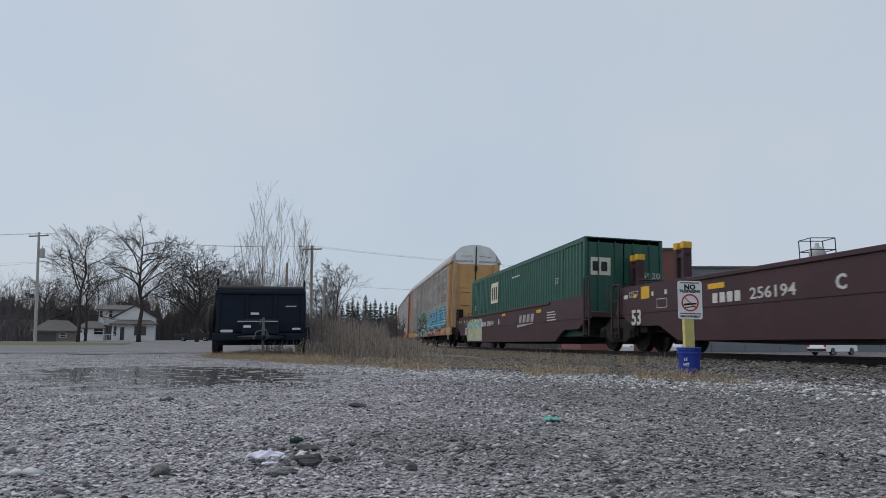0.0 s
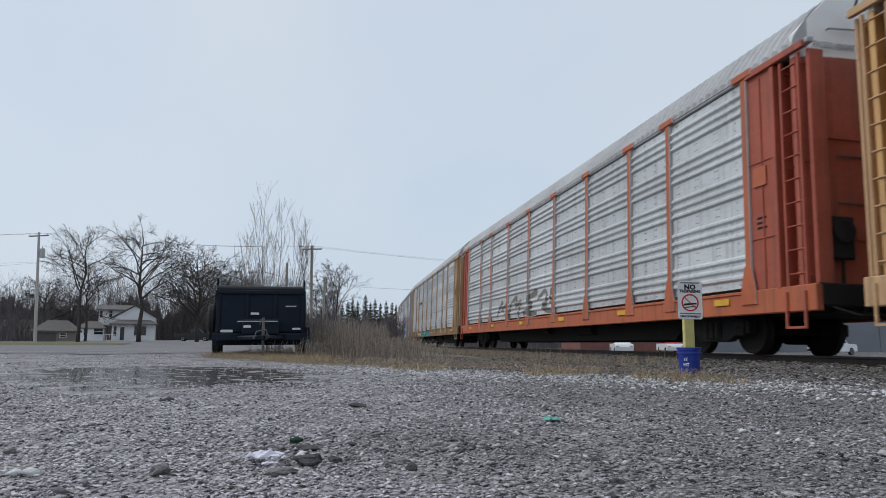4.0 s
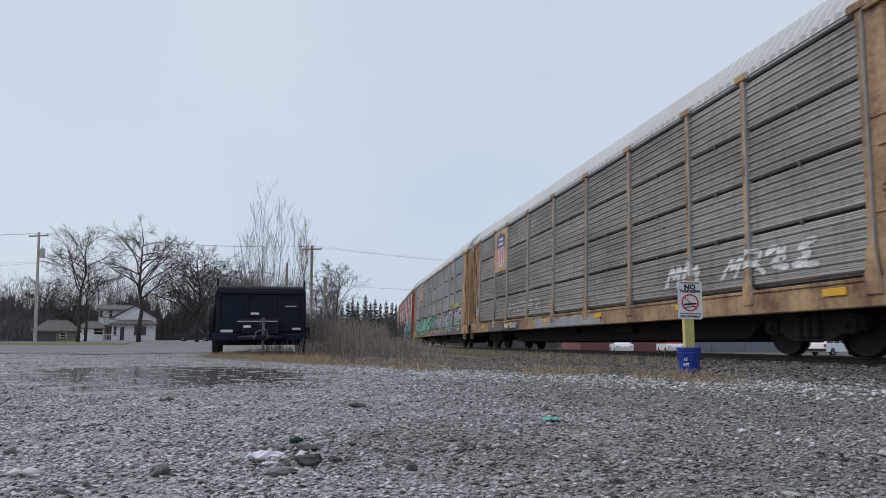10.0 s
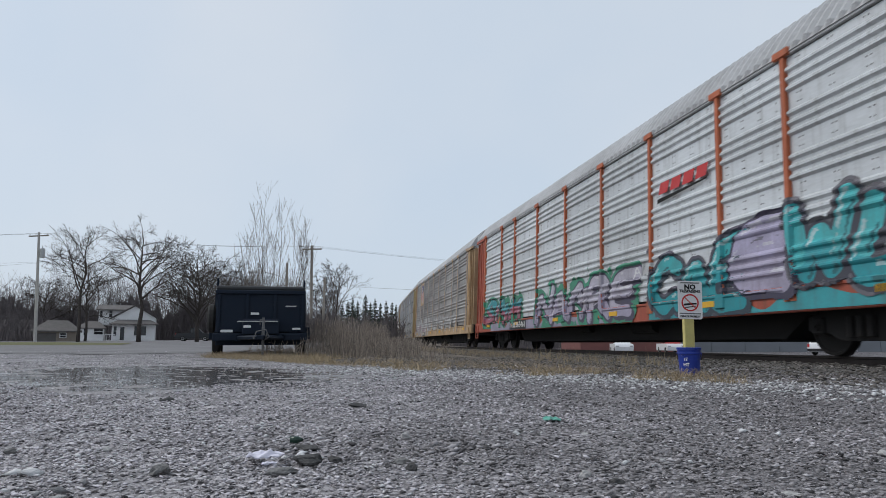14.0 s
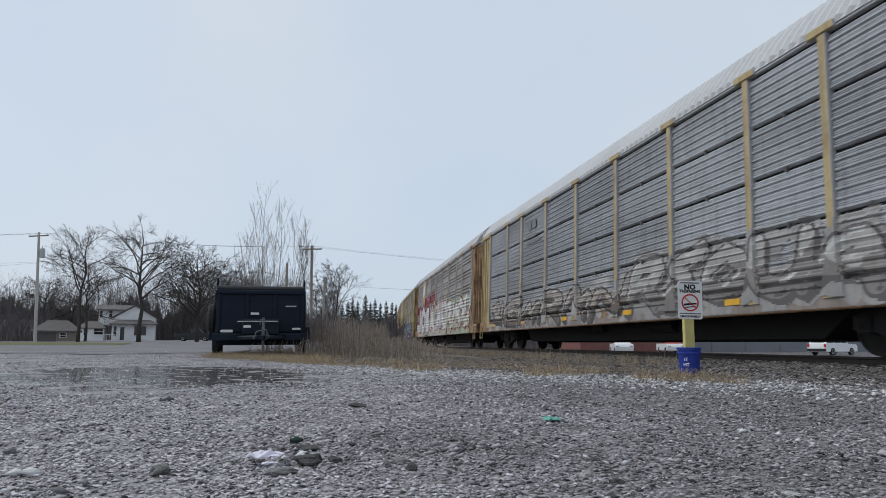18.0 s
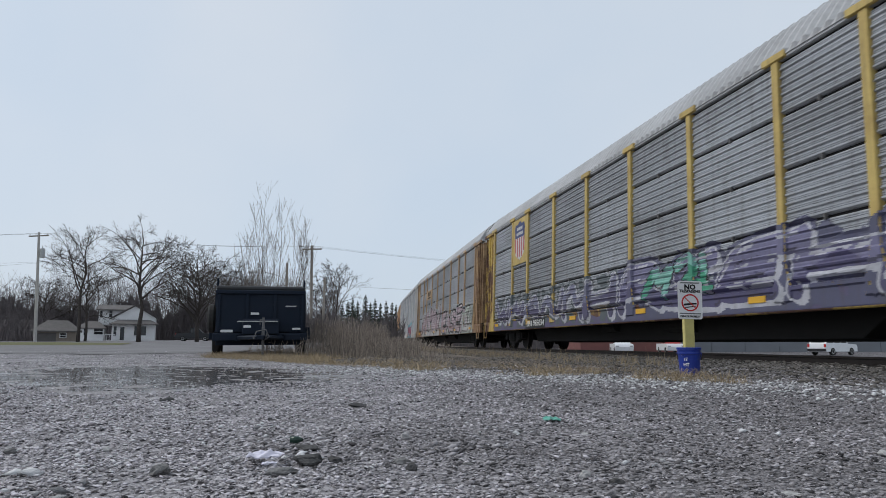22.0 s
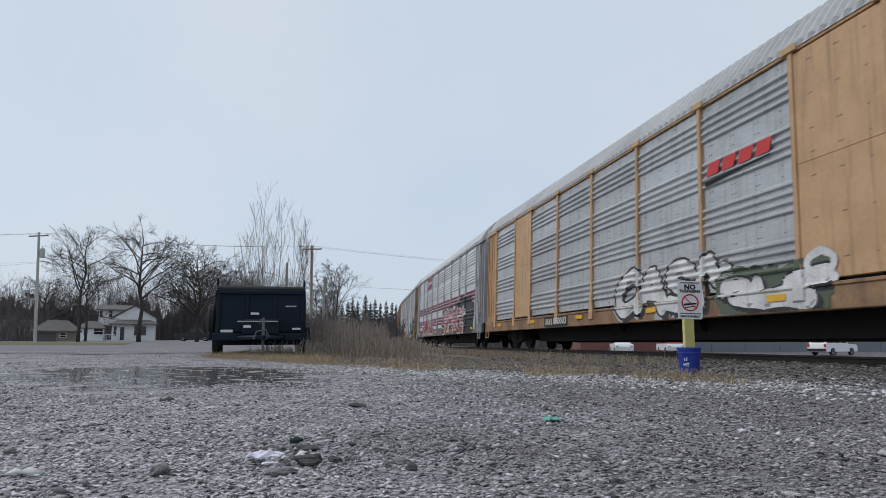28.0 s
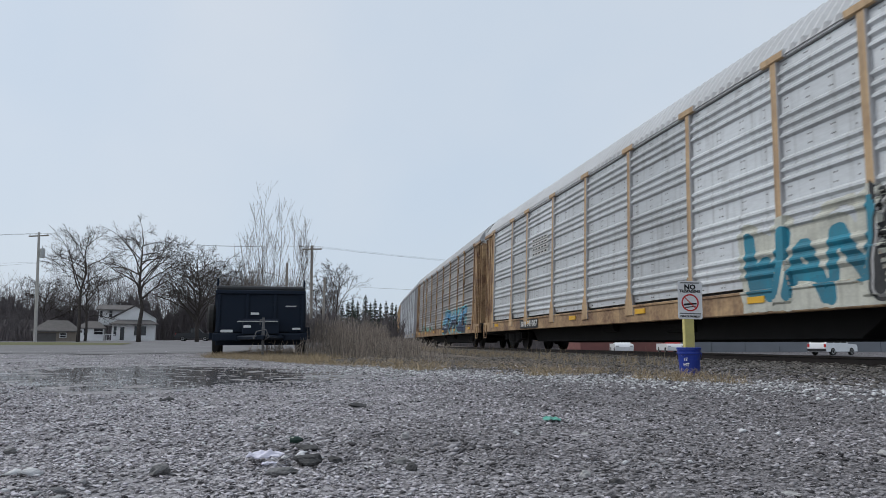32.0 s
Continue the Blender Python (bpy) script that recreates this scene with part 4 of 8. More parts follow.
def scatter_gravel():
    rs = random.Random(5)
    rows, dark = [], []
    for lo, hi, density, small, large in ((1.3, 2.6, 6500, 0.006, 0.025), (2.6, 4.2, 3600, 0.008, 0.028), (4.2, 7.0, 1500, 0.012, 0.034), (7.0, 12.0, 420, 0.018, 0.046),
                                          (12.0, 22.0, 36, 0.02, 0.06)):
        count = int(density * (hi * hi - lo * lo) * 0.5 * 1.5)
        for _ in range(count):
            y = math.sqrt(lo * lo + (hi * hi - lo * lo) * rs.random())
            x = (rs.random() - 0.5) * 1.5 * y
            if y > 12 and x > -1:
                continue
            off = track_offset(x, y)
            if off > -2.6:
                continue
            packed = smooth_step(4.0, 8.5, y) * smooth_step(0.2, -2.2, x)
            if wetness(x, y) > 0.1 and rs.random() < 0.9 or rs.random() < 0.72 * packed:
                continue
            if noise.noise((x * 1.1, y * 1.7, 7)) + 0.5 * noise.noise((x * 4.1, y * 4.1, 8)) < -0.3 and rs.random() < 0.35:
                continue
            size = small + (large - small) * rs.random() ** 3.2
            if y < 7 and rs.random() < 0.004:
                size *= 1.7
            near = math.exp(-(x * x + (y - 3) ** 2) / 30)
            z = ground_z(x, y) + near * 0.014 * noise.noise((x * 3.1, y * 3.1, 0)) + near * 0.02 * noise.noise((x * 0.7, y * 0.7, 3))
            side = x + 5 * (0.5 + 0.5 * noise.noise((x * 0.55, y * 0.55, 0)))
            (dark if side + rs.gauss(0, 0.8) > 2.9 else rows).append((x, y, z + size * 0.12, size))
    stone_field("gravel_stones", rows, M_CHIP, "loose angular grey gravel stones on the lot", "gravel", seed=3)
    stone_field("dark_gravel_stones", dark, M_CHIP_DARK, "loose darker gravel towards the track", "gravel", seed=13)
    rows = []
    for _ in range(5000):
        u = rs.random()
        x, y = -1.6 + 5.4 * u + rs.gauss(0, 0.5), 10.6 - 5.1 * u + rs.gauss(0, 0.75)
        if track_offset(x, y) > -2.8:
            continue
        size = 0.02 + 0.035 * rs.random() ** 2
        rows.append((x, y, ground_z(x, y) + size * 0.15, size))
    stone_field("pale_gravel", rows, M_CHIP_PALE, "fresh pale crushed stone spread along the lot edge", "gravel", seed=4)
    rows = []
    for _ in range(23000):
        s = -62 + 84 * rs.random() ** 0.8
        o = -1.0 - 3.6 * rs.random() ** 1.2 if rs.random() < 0.9 else rs.uniform(-0.6, 0.7)
        zz = np.interp(o, [-4.6, -3.0, -2.3, -1.75, -1.3, 1.3], [-0.05, 0.0, 0.03, 0.05, 0.06, 0.03])
        size = 0.03 + 0.05 * rs.random() ** 1.5
        x, y, z = beside(s, o, zz)
        rows.append((x, y, max(z, ground_z(x, y)) + size * 0.2, size))
    stone_field("ballast_stones", rows, M_CHIP_BALLAST, "coarse broken ballast stones along the rails", "ballast", seed=6)


scatter_gravel()


def clods():
    """Larger broken stones lying in the lot, and coarse stones in the dry strip."""
    rs = random.Random(77)
    dark, pale = [], []
    for _ in range(90):
        x, y = rs.gauss(-0.03, 0.14), rs.gauss(2.6, 0.06)
        dark.append((x, y, 0.01, rs.uniform(0.012, 0.05)))
    for _ in range(26):
        dark.append((rs.gauss(-0.62, 0.08), rs.gauss(2.62, 0.05), 0.01, rs.uniform(0.012, 0.045)))
    for cx, cy, n, big in ((-0.56, 2.44, 9, 0.06), (-1.38, 2.12, 12, 0.08), (-1.05, 1.9, 6, 0.05), (0.75, 2.3, 8, 0.045), (0.3, 3.1, 8, 0.05), (1.4, 3.2, 9, 0.05), (-0.9, 3.3, 8, 0.05)):
        for _ in range(n):
            pale.append((rs.gauss(cx, 0.09), rs.gauss(cy, 0.06), 0.008, rs.uniform(0.02, big)))
    stone_field("broken_clods", dark, M_CHIP_DARK, "dark broken clods of stone lying in the gravel", "stones", seed=21)
    stone_field("pale_stones", pale, M_CHIP_PALE, "larger pale flat stones lying in the gravel", "stones", seed=22)
    rows = []
    for _ in range(7000):
        u = rs.random()
        x, y = -4.5 + 8.0 * u, 14.6 - 7.0 * u + 9.0 * rs.random() ** 1.6
        if -11 < track_offset(x, y) < -2.6:
            size = rs.uniform(0.02, 0.06)
            rows.append((x, y, ground_z(x, y) + 0.012, size))
    stone_field("strip_stones", rows, M_CHIP_BALLAST, "scattered brown-grey stones among the dead grass", "stones", seed=23)


clods()


# ---------------------------------------------------------------- sheets lying on the ground
def ragged_sheet(name, outline, lift, mat, label, category, cell=0.5, wobble=0.25, kind="structure", seed=0, smooth=True):
    """An irregular flat patch following the lie of the land."""
    n = len(outline)
    pts = []
    for i in range(n):
        a, b = Vector(outline[i]), Vector(outline[(i + 1) % n])
        k = max(1, int((b - a).length / cell))
        for j in range(k):
            p = a.lerp(b, j / k)
            w = noise.noise((p.x * 1.3, p.y * 1.3, seed)) * wobble + noise.noise((p.x * 5, p.y * 5, seed)) * wobble * 0.4
            pts.append((p.x + w, p.y + w * 0.7))
    bm = bmesh.new()
    vs = [bm.verts.new((x, y, 0)) for x, y in pts]
    es = [bm.edges.new((vs[i], vs[(i + 1) % len(vs)])) for i in range(len(vs))]
    bmesh.ops.triangle_fill(bm, use_beauty=True, edges=es)
    for _ in range(2):
        bmesh.ops.subdivide_edges(bm, edges=[e for e in bm.edges if e.calc_length() > cell * 2.5], cuts=2, use_grid_fill=False)
        bmesh.ops.triangulate(bm, faces=bm.faces)
    for v in bm.verts:
        v.co.z = ground_z(v.co.x, v.co.y) + lift
    bmesh.ops.recalc_face_normals(bm, faces=bm.faces)
    if sum(f.normal.z for f in bm.faces) < 0:
        bmesh.ops.reverse_faces(bm, faces=bm.faces)
    me = bpy.data.meshes.new(name)
    bm.to_mesh(me)
    bm.free()
    me.materials.append(mat)
    return tagged(new(name, me), label, category, kind=kind)


ragged_sheet("asphalt_lane", [(-150, 38), (-60, 30), (-24, 21), (-9, 17.5), (-6.4, 20), (-6.6, 40), (-12, 60), (-22, 104), (-70, 104), (-150, 96)], 0.012, M_ASPHALT,
             "worn grey asphalt lane beside the lot", "road", cell=0.8, wobble=1.6)
ragged_sheet("grass_verge", [(-120, 38), (-50, 36), (-19, 40), (-24, 52), (-36, 64), (-120, 66)], 0.03, M_TURF, "thin green and brown grass verge", "grass", cell=3, wobble=0.8, seed=4)

# ---------------------------------------------------------------- dead grass and weeds
def blades(name, rows, mat, label, category):
    """Thin bent blades as one mesh. rows: x, y, height, width, lean x, lean y."""
    v, f = [], []
    for x, y, h, w, lx, ly in rows:
        z = ground_z(x, y) + 0.01
        k = len(v)
        a = (lx * 37.0) % 3.1416
        cx, cy = math.cos(a) * w / 2, math.sin(a) * w / 2
        v += [(x - cx, y - cy, z), (x + cx, y + cy, z), (x + lx * 0.4 - cx * 0.7, y + ly * 0.4 - cy * 0.7, z + h * 0.6), (x + lx * 0.4 + cx * 0.7, y + ly * 0.4 + cy * 0.7, z + h * 0.6), (x + lx, y + ly, z + h)]
        f += [(k, k + 1, k + 3, k + 2), (k + 2, k + 3, k + 4)]
    sh = Shape()
    sh.add(v, f)
    return solid(name, sh, mat, label, category, kind="stuff", turned=False)


def strip_point(rs):
    """A place in the dry strip between the lot and the track."""
    u = rs.random()
    x = -5.4 + 8.4 * u
    y = 15.2 - 8.6 * u ** 0.9 + abs(rs.gauss(0, 1.9)) * (1.6 - 0.9 * u) - 0.15
    return x, y


rs = random.Random(11)
rows = []
for _ in range(4200):
    x, y = strip_point(rs)
    if noise.noise((x * 0.9, y * 0.9, 2)) + 0.4 * noise.noise((x * 2.7, y * 2.7, 6)) < 0.0 and x > -2.6:
        continue
    if x > -2.2 and rs.random() < 0.6:
        continue
    if track_offset(x, y) > -2.6:
        continue
    for _k in range(rs.randint(2, 9)):
        h = rs.uniform(0.02, 0.13)
        rows.append((x + rs.gauss(0, 0.04), y + rs.gauss(0, 0.04), h, rs.uniform(0.004, 0.010), rs.gauss(0, 0.09), rs.gauss(0, 0.09)))
blades("dead_grass", rows, M_GRASS, "short straw-coloured dead grass beside the track", "grass")
rows = []
for _ in range(1500):
    s = rs.uniform(-45, 8)
    x, y, z = beside(s, rs.uniform(-4.6, -2.4))
    for _k in range(rs.randint(2, 5)):
        rows.append((x + rs.gauss(0, 0.05), y + rs.gauss(0, 0.05), rs.uniform(0.03, 0.22) if rs.random() < 0.95 else 0.35, rs.uniform(0.004, 0.009), rs.gauss(0, 0.07), rs.gauss(0, 0.07)))
blades("trackside_grass", rows, M_GRASS, "sparse withered grass along the ballast edge", "grass")


def weeds():
    rs = random.Random(21)
    sh = Shape()
    for _ in range(2600):
        if rs.random() < 0.78:
            x, y = rs.uniform(-3.75, -0.8), rs.uniform(17.0, 27.0)
            h = rs.uniform(0.35, 1.12) * (1.0 if x < -2.0 else 0.5)
        elif rs.random() < 0.5:
            x, y = rs.uniform(-4.4, 0.2), rs.uniform(14.6, 17.8)
            h = rs.uniform(0.1, 0.5) * (0.7 if x < -3.4 else 1.0)
        else:
            s = rs.uniform(-55, -8)
            x, y, _z = beside(s, rs.uniform(-5.5, -3.0))
            h = rs.uniform(0.12, 0.5)
        if track_offset(x, y) > -2.7:
            continue
        z = ground_z(x, y) - 0.02
        lx, ly = rs.gauss(0, 0.10) * h, rs.gauss(0, 0.10) * h
        r = rs.uniform(0.004, 0.0075)
        p = [(x, y, z), (x + lx * 0.4, y + ly * 0.4, z + h * 0.5), (x + lx, y + ly, z + h)]
        sh.tube(p, [r, r * 0.8, r * 0.4], 3, cap=False)
        for _k in range(rs.randint(1, 4)):
            u = rs.uniform(0.45, 0.95)
            q = Vector((x + lx * u, y + ly * u, z + h * u))
            e = q + Vector((rs.gauss(0, 0.08), rs.gauss(0, 0.08), rs.uniform(0.04, 0.2)))
            sh.tube([q, e], [r * 0.6, r * 0.4], 3, cap=False)
    solid("dead_weeds", sh, island_stone("dead_weed_stems", (0.10, 0.088, 0.08), (0.36, 0.315, 0.275)), "tall brown dead weed stems beside the trailer", "weeds", kind="stuff", turned=False)


weeds()


# ---------------------------------------------------------------- bare trees
def grow(sh_trunk, sh_crown, rs, p, d, length, radius, depth, spread, lift, top=0, wig=0.12, ratio=0.68, kids=(3, 5)):
    """One limb and all that grows out of it."""
    steps = 4 if depth > 1 else 3 if depth > 0 else 2
    pts, rad = [p.copy()], [radius]
    dd = d.copy()
    for i in range(steps):
        dd = (dd + Vector((rs.gauss(0, wig), rs.gauss(0, wig), rs.gauss(0, wig * 0.6) + lift * 0.25))).normalized()
        pts.append(pts[-1] + dd * (length / steps))
        rad.append(radius * (1 - 0.5 * (i + 1) / steps))
    (sh_trunk if top else sh_crown).tube(pts, rad, 8 if top else 5 if radius > 0.06 else 3, cap=bool(top))
    if depth == 0:
        return
    n = rs.randint(*kids)
    for k in range(n):
        u = 1.0 if k == 0 else rs.uniform(0.35, 0.95)
        i = min(steps - 1, int(u * steps))
        q = pts[i].lerp(pts[i + 1], u * steps - i)
        side = dd.orthogonal().normalized()
        side.rotate(Matrix.Rotation(rs.uniform(0, 6.283), 3, dd))
        ang = rs.uniform(0.25, 1.0) * spread * (0.28 if k == 0 else 1.0)
        nd = (dd * math.cos(ang) + side * math.sin(ang) + Vector((0, 0, lift * 0.3))).normalized()
        grow(sh_trunk, sh_crown, rs, q, nd, length * ratio * rs.uniform(0.75, 1.15), max(0.008, radius * (0.62 if k == 0 else 0.48)), depth - 1, spread, lift, 0, wig, ratio, kids)


def round_tree(x, y, height, width, seed, label, trunk_r=0.2, fork=0.28, limbs=17, flat=1.0, depth=4, mat=None, kids=(3, 5)):
    """A bare tree with limbs all round its leader and a rounded outline of fine twigs."""
    rs = random.Random(seed)
    mat = mat or M_BARK
    t = thing("bare_tree", label, "tree", group="bare trees")
    a, b = Shape(), Shape()
    z = ground_z(x, y) - 0.1
    pts = [Vector((x, y, z))]
    for i in range(6):
        pts.append(Vector((x + rs.gauss(0, 0.05) * (i + 1), y + rs.gauss(0, 0.05) * (i + 1), z + height * 0.82 * (i + 1) / 6)))
    a.tube(pts, [trunk_r * (1 - 0.14 * i) for i in range(7)], 8)
    for k in range(limbs):
        u = (k + rs.random() * 0.6) / limbs
        h = fork + (0.80 - fork) * u
        i = min(5, int(h / 0.82 * 6))
        q = pts[i].lerp(pts[i + 1], h / 0.82 * 6 - i)
        az = k * 2.399 + rs.gauss(0, 0.35)
        tip_h = height * (h + (0.94 - h) * rs.uniform(0.12, 0.62))
        v = (tip_h / height - fork * 0.8) / (0.95 - fork * 0.8)
        reach = width / 2 * math.sqrt(max(0.08, 1 - (2 * v - 0.95) ** 2)) * rs.uniform(0.75, 0.98)
        end = Vector((x + math.cos(az) * reach, y + math.sin(az) * reach * flat, z + tip_h))
        d = (end - q)
        length = d.length
        grow(a, b, rs, q, (d.normalized() + Vector((0, 0, 0.25))).normalized(), length * 0.78, trunk_r * (0.42 - 0.22 * u), depth, 1.15, 0.0, wig=0.16, ratio=0.55, kids=kids)
    part("trunk", a, mat, t, smooth=True)
    ob = new("crown", b.mesh("crown", mat))
    ob.parent = t
    return t


round_tree(-37.9, 70, 13.5, 6.0, 3, "tall bare deciduous tree with a forked trunk", 0.2, 0.34, 15)
round_tree(-31.6, 70, 13.5, 8.2, 41, "broad bare shade tree beside the white house", 0.26, 0.32, 18)
round_tree(-27.0, 74, 10.7, 8.4, 12, "dense bare tree with many dark branches", 0.24, 0.16, 34)
round_tree(-24.2, 79, 10.2, 6.6, 15, "dense bare tree with spreading branches", 0.2, 0.2, 20)
round_tree(-43.5, 82, 10.2, 6.0, 18, "small bare tree behind the utility pole", 0.18, 0.25, 15)
round_tree(-51.0, 86, 9.3, 6.0, 23, "bare tree among dark scrub", 0.18, 0.25, 15)
round_tree(-37.8, 118, 11.3, 10.0, 27, "bare tree behind the white house", 0.24, 0.25, 20)
round_tree(-10.8, 68, 9.2, 4.0, 31, "slender bare tree beside the wooden pole", 0.14, 0.3, 13)
round_tree(-13.5, 76, 8.4, 4.4, 33, "slender bare tree behind the lot", 0.14, 0.25, 13)


def sapling_clump():
    rs = random.Random(44)
    t = thing("sapling", "clump of tall thin bare sapling stems behind the trailer", "tree", group="bare trees")
    a, b = Shape(), Shape()
    for k in range(15):
        fan = -0.55 + 1.10 * k / 14 + rs.gauss(0, 0.03)
        p = Vector((-6.55 + fan * 0.3 + rs.gauss(0, 0.1), 26 + rs.gauss(0, 0.2), ground_z(-6.4, 26) - 0.1))
        d = Vector((fan, rs.gauss(0, 0.15), 1)).normalized()
        h = rs.uniform(5.9, 6.5) * (1 - 0.55 * abs(fan))
        pts, dd = [p], d.copy()
        for i in range(8):
            dd = (dd + Vector((rs.gauss(0, 0.03) - fan * 0.05, rs.gauss(0, 0.03), 0.05))).normalized()
            pts.append(pts[-1] + dd * h / 8)
        r = rs.uniform(0.012, 0.022)
        a = Shape()
        a.tube(pts, [r * (1 - 0.85 * i / 8) for i in range(9)], 5, cap=False)
        part("stem", a.mesh("stem", M_BARK_PALE), None, t)
        for _j in range(rs.randint(13, 19)):
            u = rs.uniform(0.2, 0.93) * 8
            i = int(u)
            q = pts[i].lerp(pts[i + 1], u - i)
            az = rs.uniform(0, 6.283)
            e = Vector((math.cos(az) * 0.42, math.sin(az) * 0.42, rs.uniform(0.6, 1.1))).normalized()
            ln = h * rs.uniform(0.10, 0.30) * (1.15 - u / 10)
            tw = [q, q + e * ln * 0.5 + Vector((0, 0, ln * 0.06)), q + e * ln + Vector((0, 0, ln * 0.28))]
            rr = max(0.0055, r * (1 - 0.8 * u / 8) * 0.5)
            b.tube(tw, [rr, rr * 0.75, 0.004], 3, cap=False)
            for _m in range(rs.randint(2, 4)):
                q2 = tw[0].lerp(tw[2], rs.uniform(0.3, 1))
                b.tube([q2, q2 + Vector((rs.gauss(0, 0.14), rs.gauss(0, 0.14), rs.uniform(0.2, 0.6)))], [rr * 0.7, 0.0035], 3, cap=False)
    part("crown", b.mesh("crown", M_BARK_PALE), None, t)


sapling_clump()


def conifer(x, y, h, seed):
    rs = random.Random(seed)
    t = thing("conifer", "dark green spiky conifer on the far wood's edge", "tree", group="conifers behind the track")
    a, b = Shape(), Shape()
    z = ground_z(x, y)
    a.tube([(x, y, z), (x, y, z + h)], [0.25, 0.03], 6)
    n = int(h * 3.2)
    for i in range(n):
        u = i / n
        zz = z + h * (0.12 + 0.87 * u)
        reach = h * 0.24 * (1 - u) ** 0.8 * rs.uniform(0.6, 1.2) + 0.12
        for k in range(7):
            an = rs.uniform(0, 6.283)
            r = reach * rs.uniform(0.6, 1.1)
            c, s = math.cos(an), math.sin(an)
            w = 0.10 + 0.18 * r
            tip = (x + c * r, y + s * r, zz - r * 0.25 + rs.uniform(-0.1, 0.25))
            b.add([(x, y, zz + 0.12), (x + c * r * 0.6 - s * w, y + s * r * 0.6 + c * w, zz - r * 0.16), tip, (x + c * r * 0.6 + s * w, y + s * r * 0.6 - c * w, zz - r * 0.16), (x + c * r * 0.5, y + s * r * 0.5, zz - r * 0.1 + 0.14)],
                  [(0, 1, 4), (1, 2, 4), (2, 3, 4), (3, 0, 4), (0, 3, 2, 1)])
    part("trunk", a, M_BARK, t)
    part("crown", b.mesh("crown", M_NEEDLE), None, t)


for k, (px, top) in enumerate([(603, 541), (614, 538), (622, 531), (631, 537), (645, 526), (654, 540), (662, 533), (672, 541), (682, 537), (693, 539), (700, 543), (588, 548), (577, 545)]):
    dist = 118 + (k * 37 % 30)
    conifer((px - 784) / 1183.25 * dist * 0.985, dist, (607 - top) / 1183.25 * dist * 0.99 + 0.0, 60 + k)


def far_wood(name, x0, x1, y, z_top, seed, label, count):
    """A dense brown mass of far bare scrub."""
    rs = random.Random(seed)
    sh = Shape()
    n = int((x1 - x0) / 0.22)
    v, f = [], []
    for i in range(n + 1):
        x = x0 + (x1 - x0) * i / n
        g = ground_z(x, y)
        h = z_top * (0.40 + 0.22 * noise.noise((x * 0.16, seed, 0)) + 0.14 * noise.noise((x * 0.9, seed, 4)) + 0.09 * rs.random())
        v += [(x, y + 2, g - 0.2), (x, y + 2.4 + 0.3 * rs.random(), g + h * 0.55), (x + 0.1 * rs.random(), y + 3.2, g + h)]
    for i in range(n):
        a = 3 * i
        f += [(a, a + 3, a + 4, a + 1), (a + 1, a + 4, a + 5, a + 2)]
    sh.add(v, f)
    for _ in range(count):
        x = rs.uniform(x0, x1)
        yy = y + rs.uniform(-2, 2)
        g = ground_z(x, yy)
        h = z_top * (0.62 + 0.3 * noise.noise((x * 0.21, seed, 0))) * rs.uniform(0.7, 1.35)
        p = Vector((x, yy, g))
        d = Vector((rs.gauss(0, 0.16), 0, 1)).normalized()
        sh.tube([p, p + d * h * 0.5, p + d * h + Vector((rs.gauss(0, 0.3), 0, 0))], [0.06, 0.04, 0.012], 3, cap=False)
        for _k in range(9):
            q = p + d * h * rs.uniform(0.3, 0.95)
            e = Vector((rs.gauss(0, 0.7), rs.gauss(0, 0.3), rs.uniform(0.3, 1.0))).normalized() * h * rs.uniform(0.12, 0.3)
            sh.tube([q, q + e * 0.6, q + e + Vector((0, 0, 0.1))], [0.025, 0.018, 0.008], 3, cap=False)
    return solid(name, sh, M_SCRUB, label, "woods", kind="stuff", turned=False)


M_SCRUB = material("far_scrub_twigs", (0.15, 0.132, 0.134), (0.085, 0.077, 0.08), 0.95, scale=0.8, amount=0.8, bump=0)
far_wood("far_scrub", -96, -28, 126, 15.0, 5, "dark brown bare scrub wood behind the houses", 900)
far_wood("far_scrub", -68, -50, 84, 6.5, 8, "brown bare hedge behind the verge", 160)
far_wood("far_scrub", -36, -17, 104, 9.5, 10, "dark brown bare scrub wood behind the lane", 260)
far_wood("far_scrub", -15.5, -3.6, 60, 3.0, 9, "brown thicket of bare brush behind the weeds", 240)
far_wood("far_wood", -30, 36, 140, 9.0, 14, "dark distant wood beyond the track", 200)


# ---------------------------------------------------------------- lettering
def lettering(text, size, mat, parent, m, name="lettering", label="", bold=0.0, width=None, depth=0.002):
    """Flat raised letters of the built-in font, centred, standing in the x-z plane and facing -y."""
    cu = bpy.data.curves.new(name, "FONT")
    cu.body, cu.size, cu.align_x, cu.align_y = text, size, "CENTER", "CENTER"
    cu.offset, cu.extrude, cu.resolution_u = bold, depth, 2
    tmp = bpy.data.objects.new("tmp", cu)
    scene.collection.objects.link(tmp)
    me = bpy.data.meshes.new_from_object(tmp.evaluated_get(bpy.context.evaluated_depsgraph_get()))
    bpy.data.objects.remove(tmp)
    bpy.data.curves.remove(cu)
    xs = [v.co.x for v in me.vertices]
    if width and xs:
        k = width / (max(xs) - min(xs))
        for v in me.vertices:
            v.co.x *= k
    me.transform(m @ Matrix.Rotation(radians(90), 4, "X"))
    me.materials.clear()
    me.materials.append(mat)
    ob = new(name, me)
    ob.parent = parent
    if label:
        tagged(ob, label)
    return ob


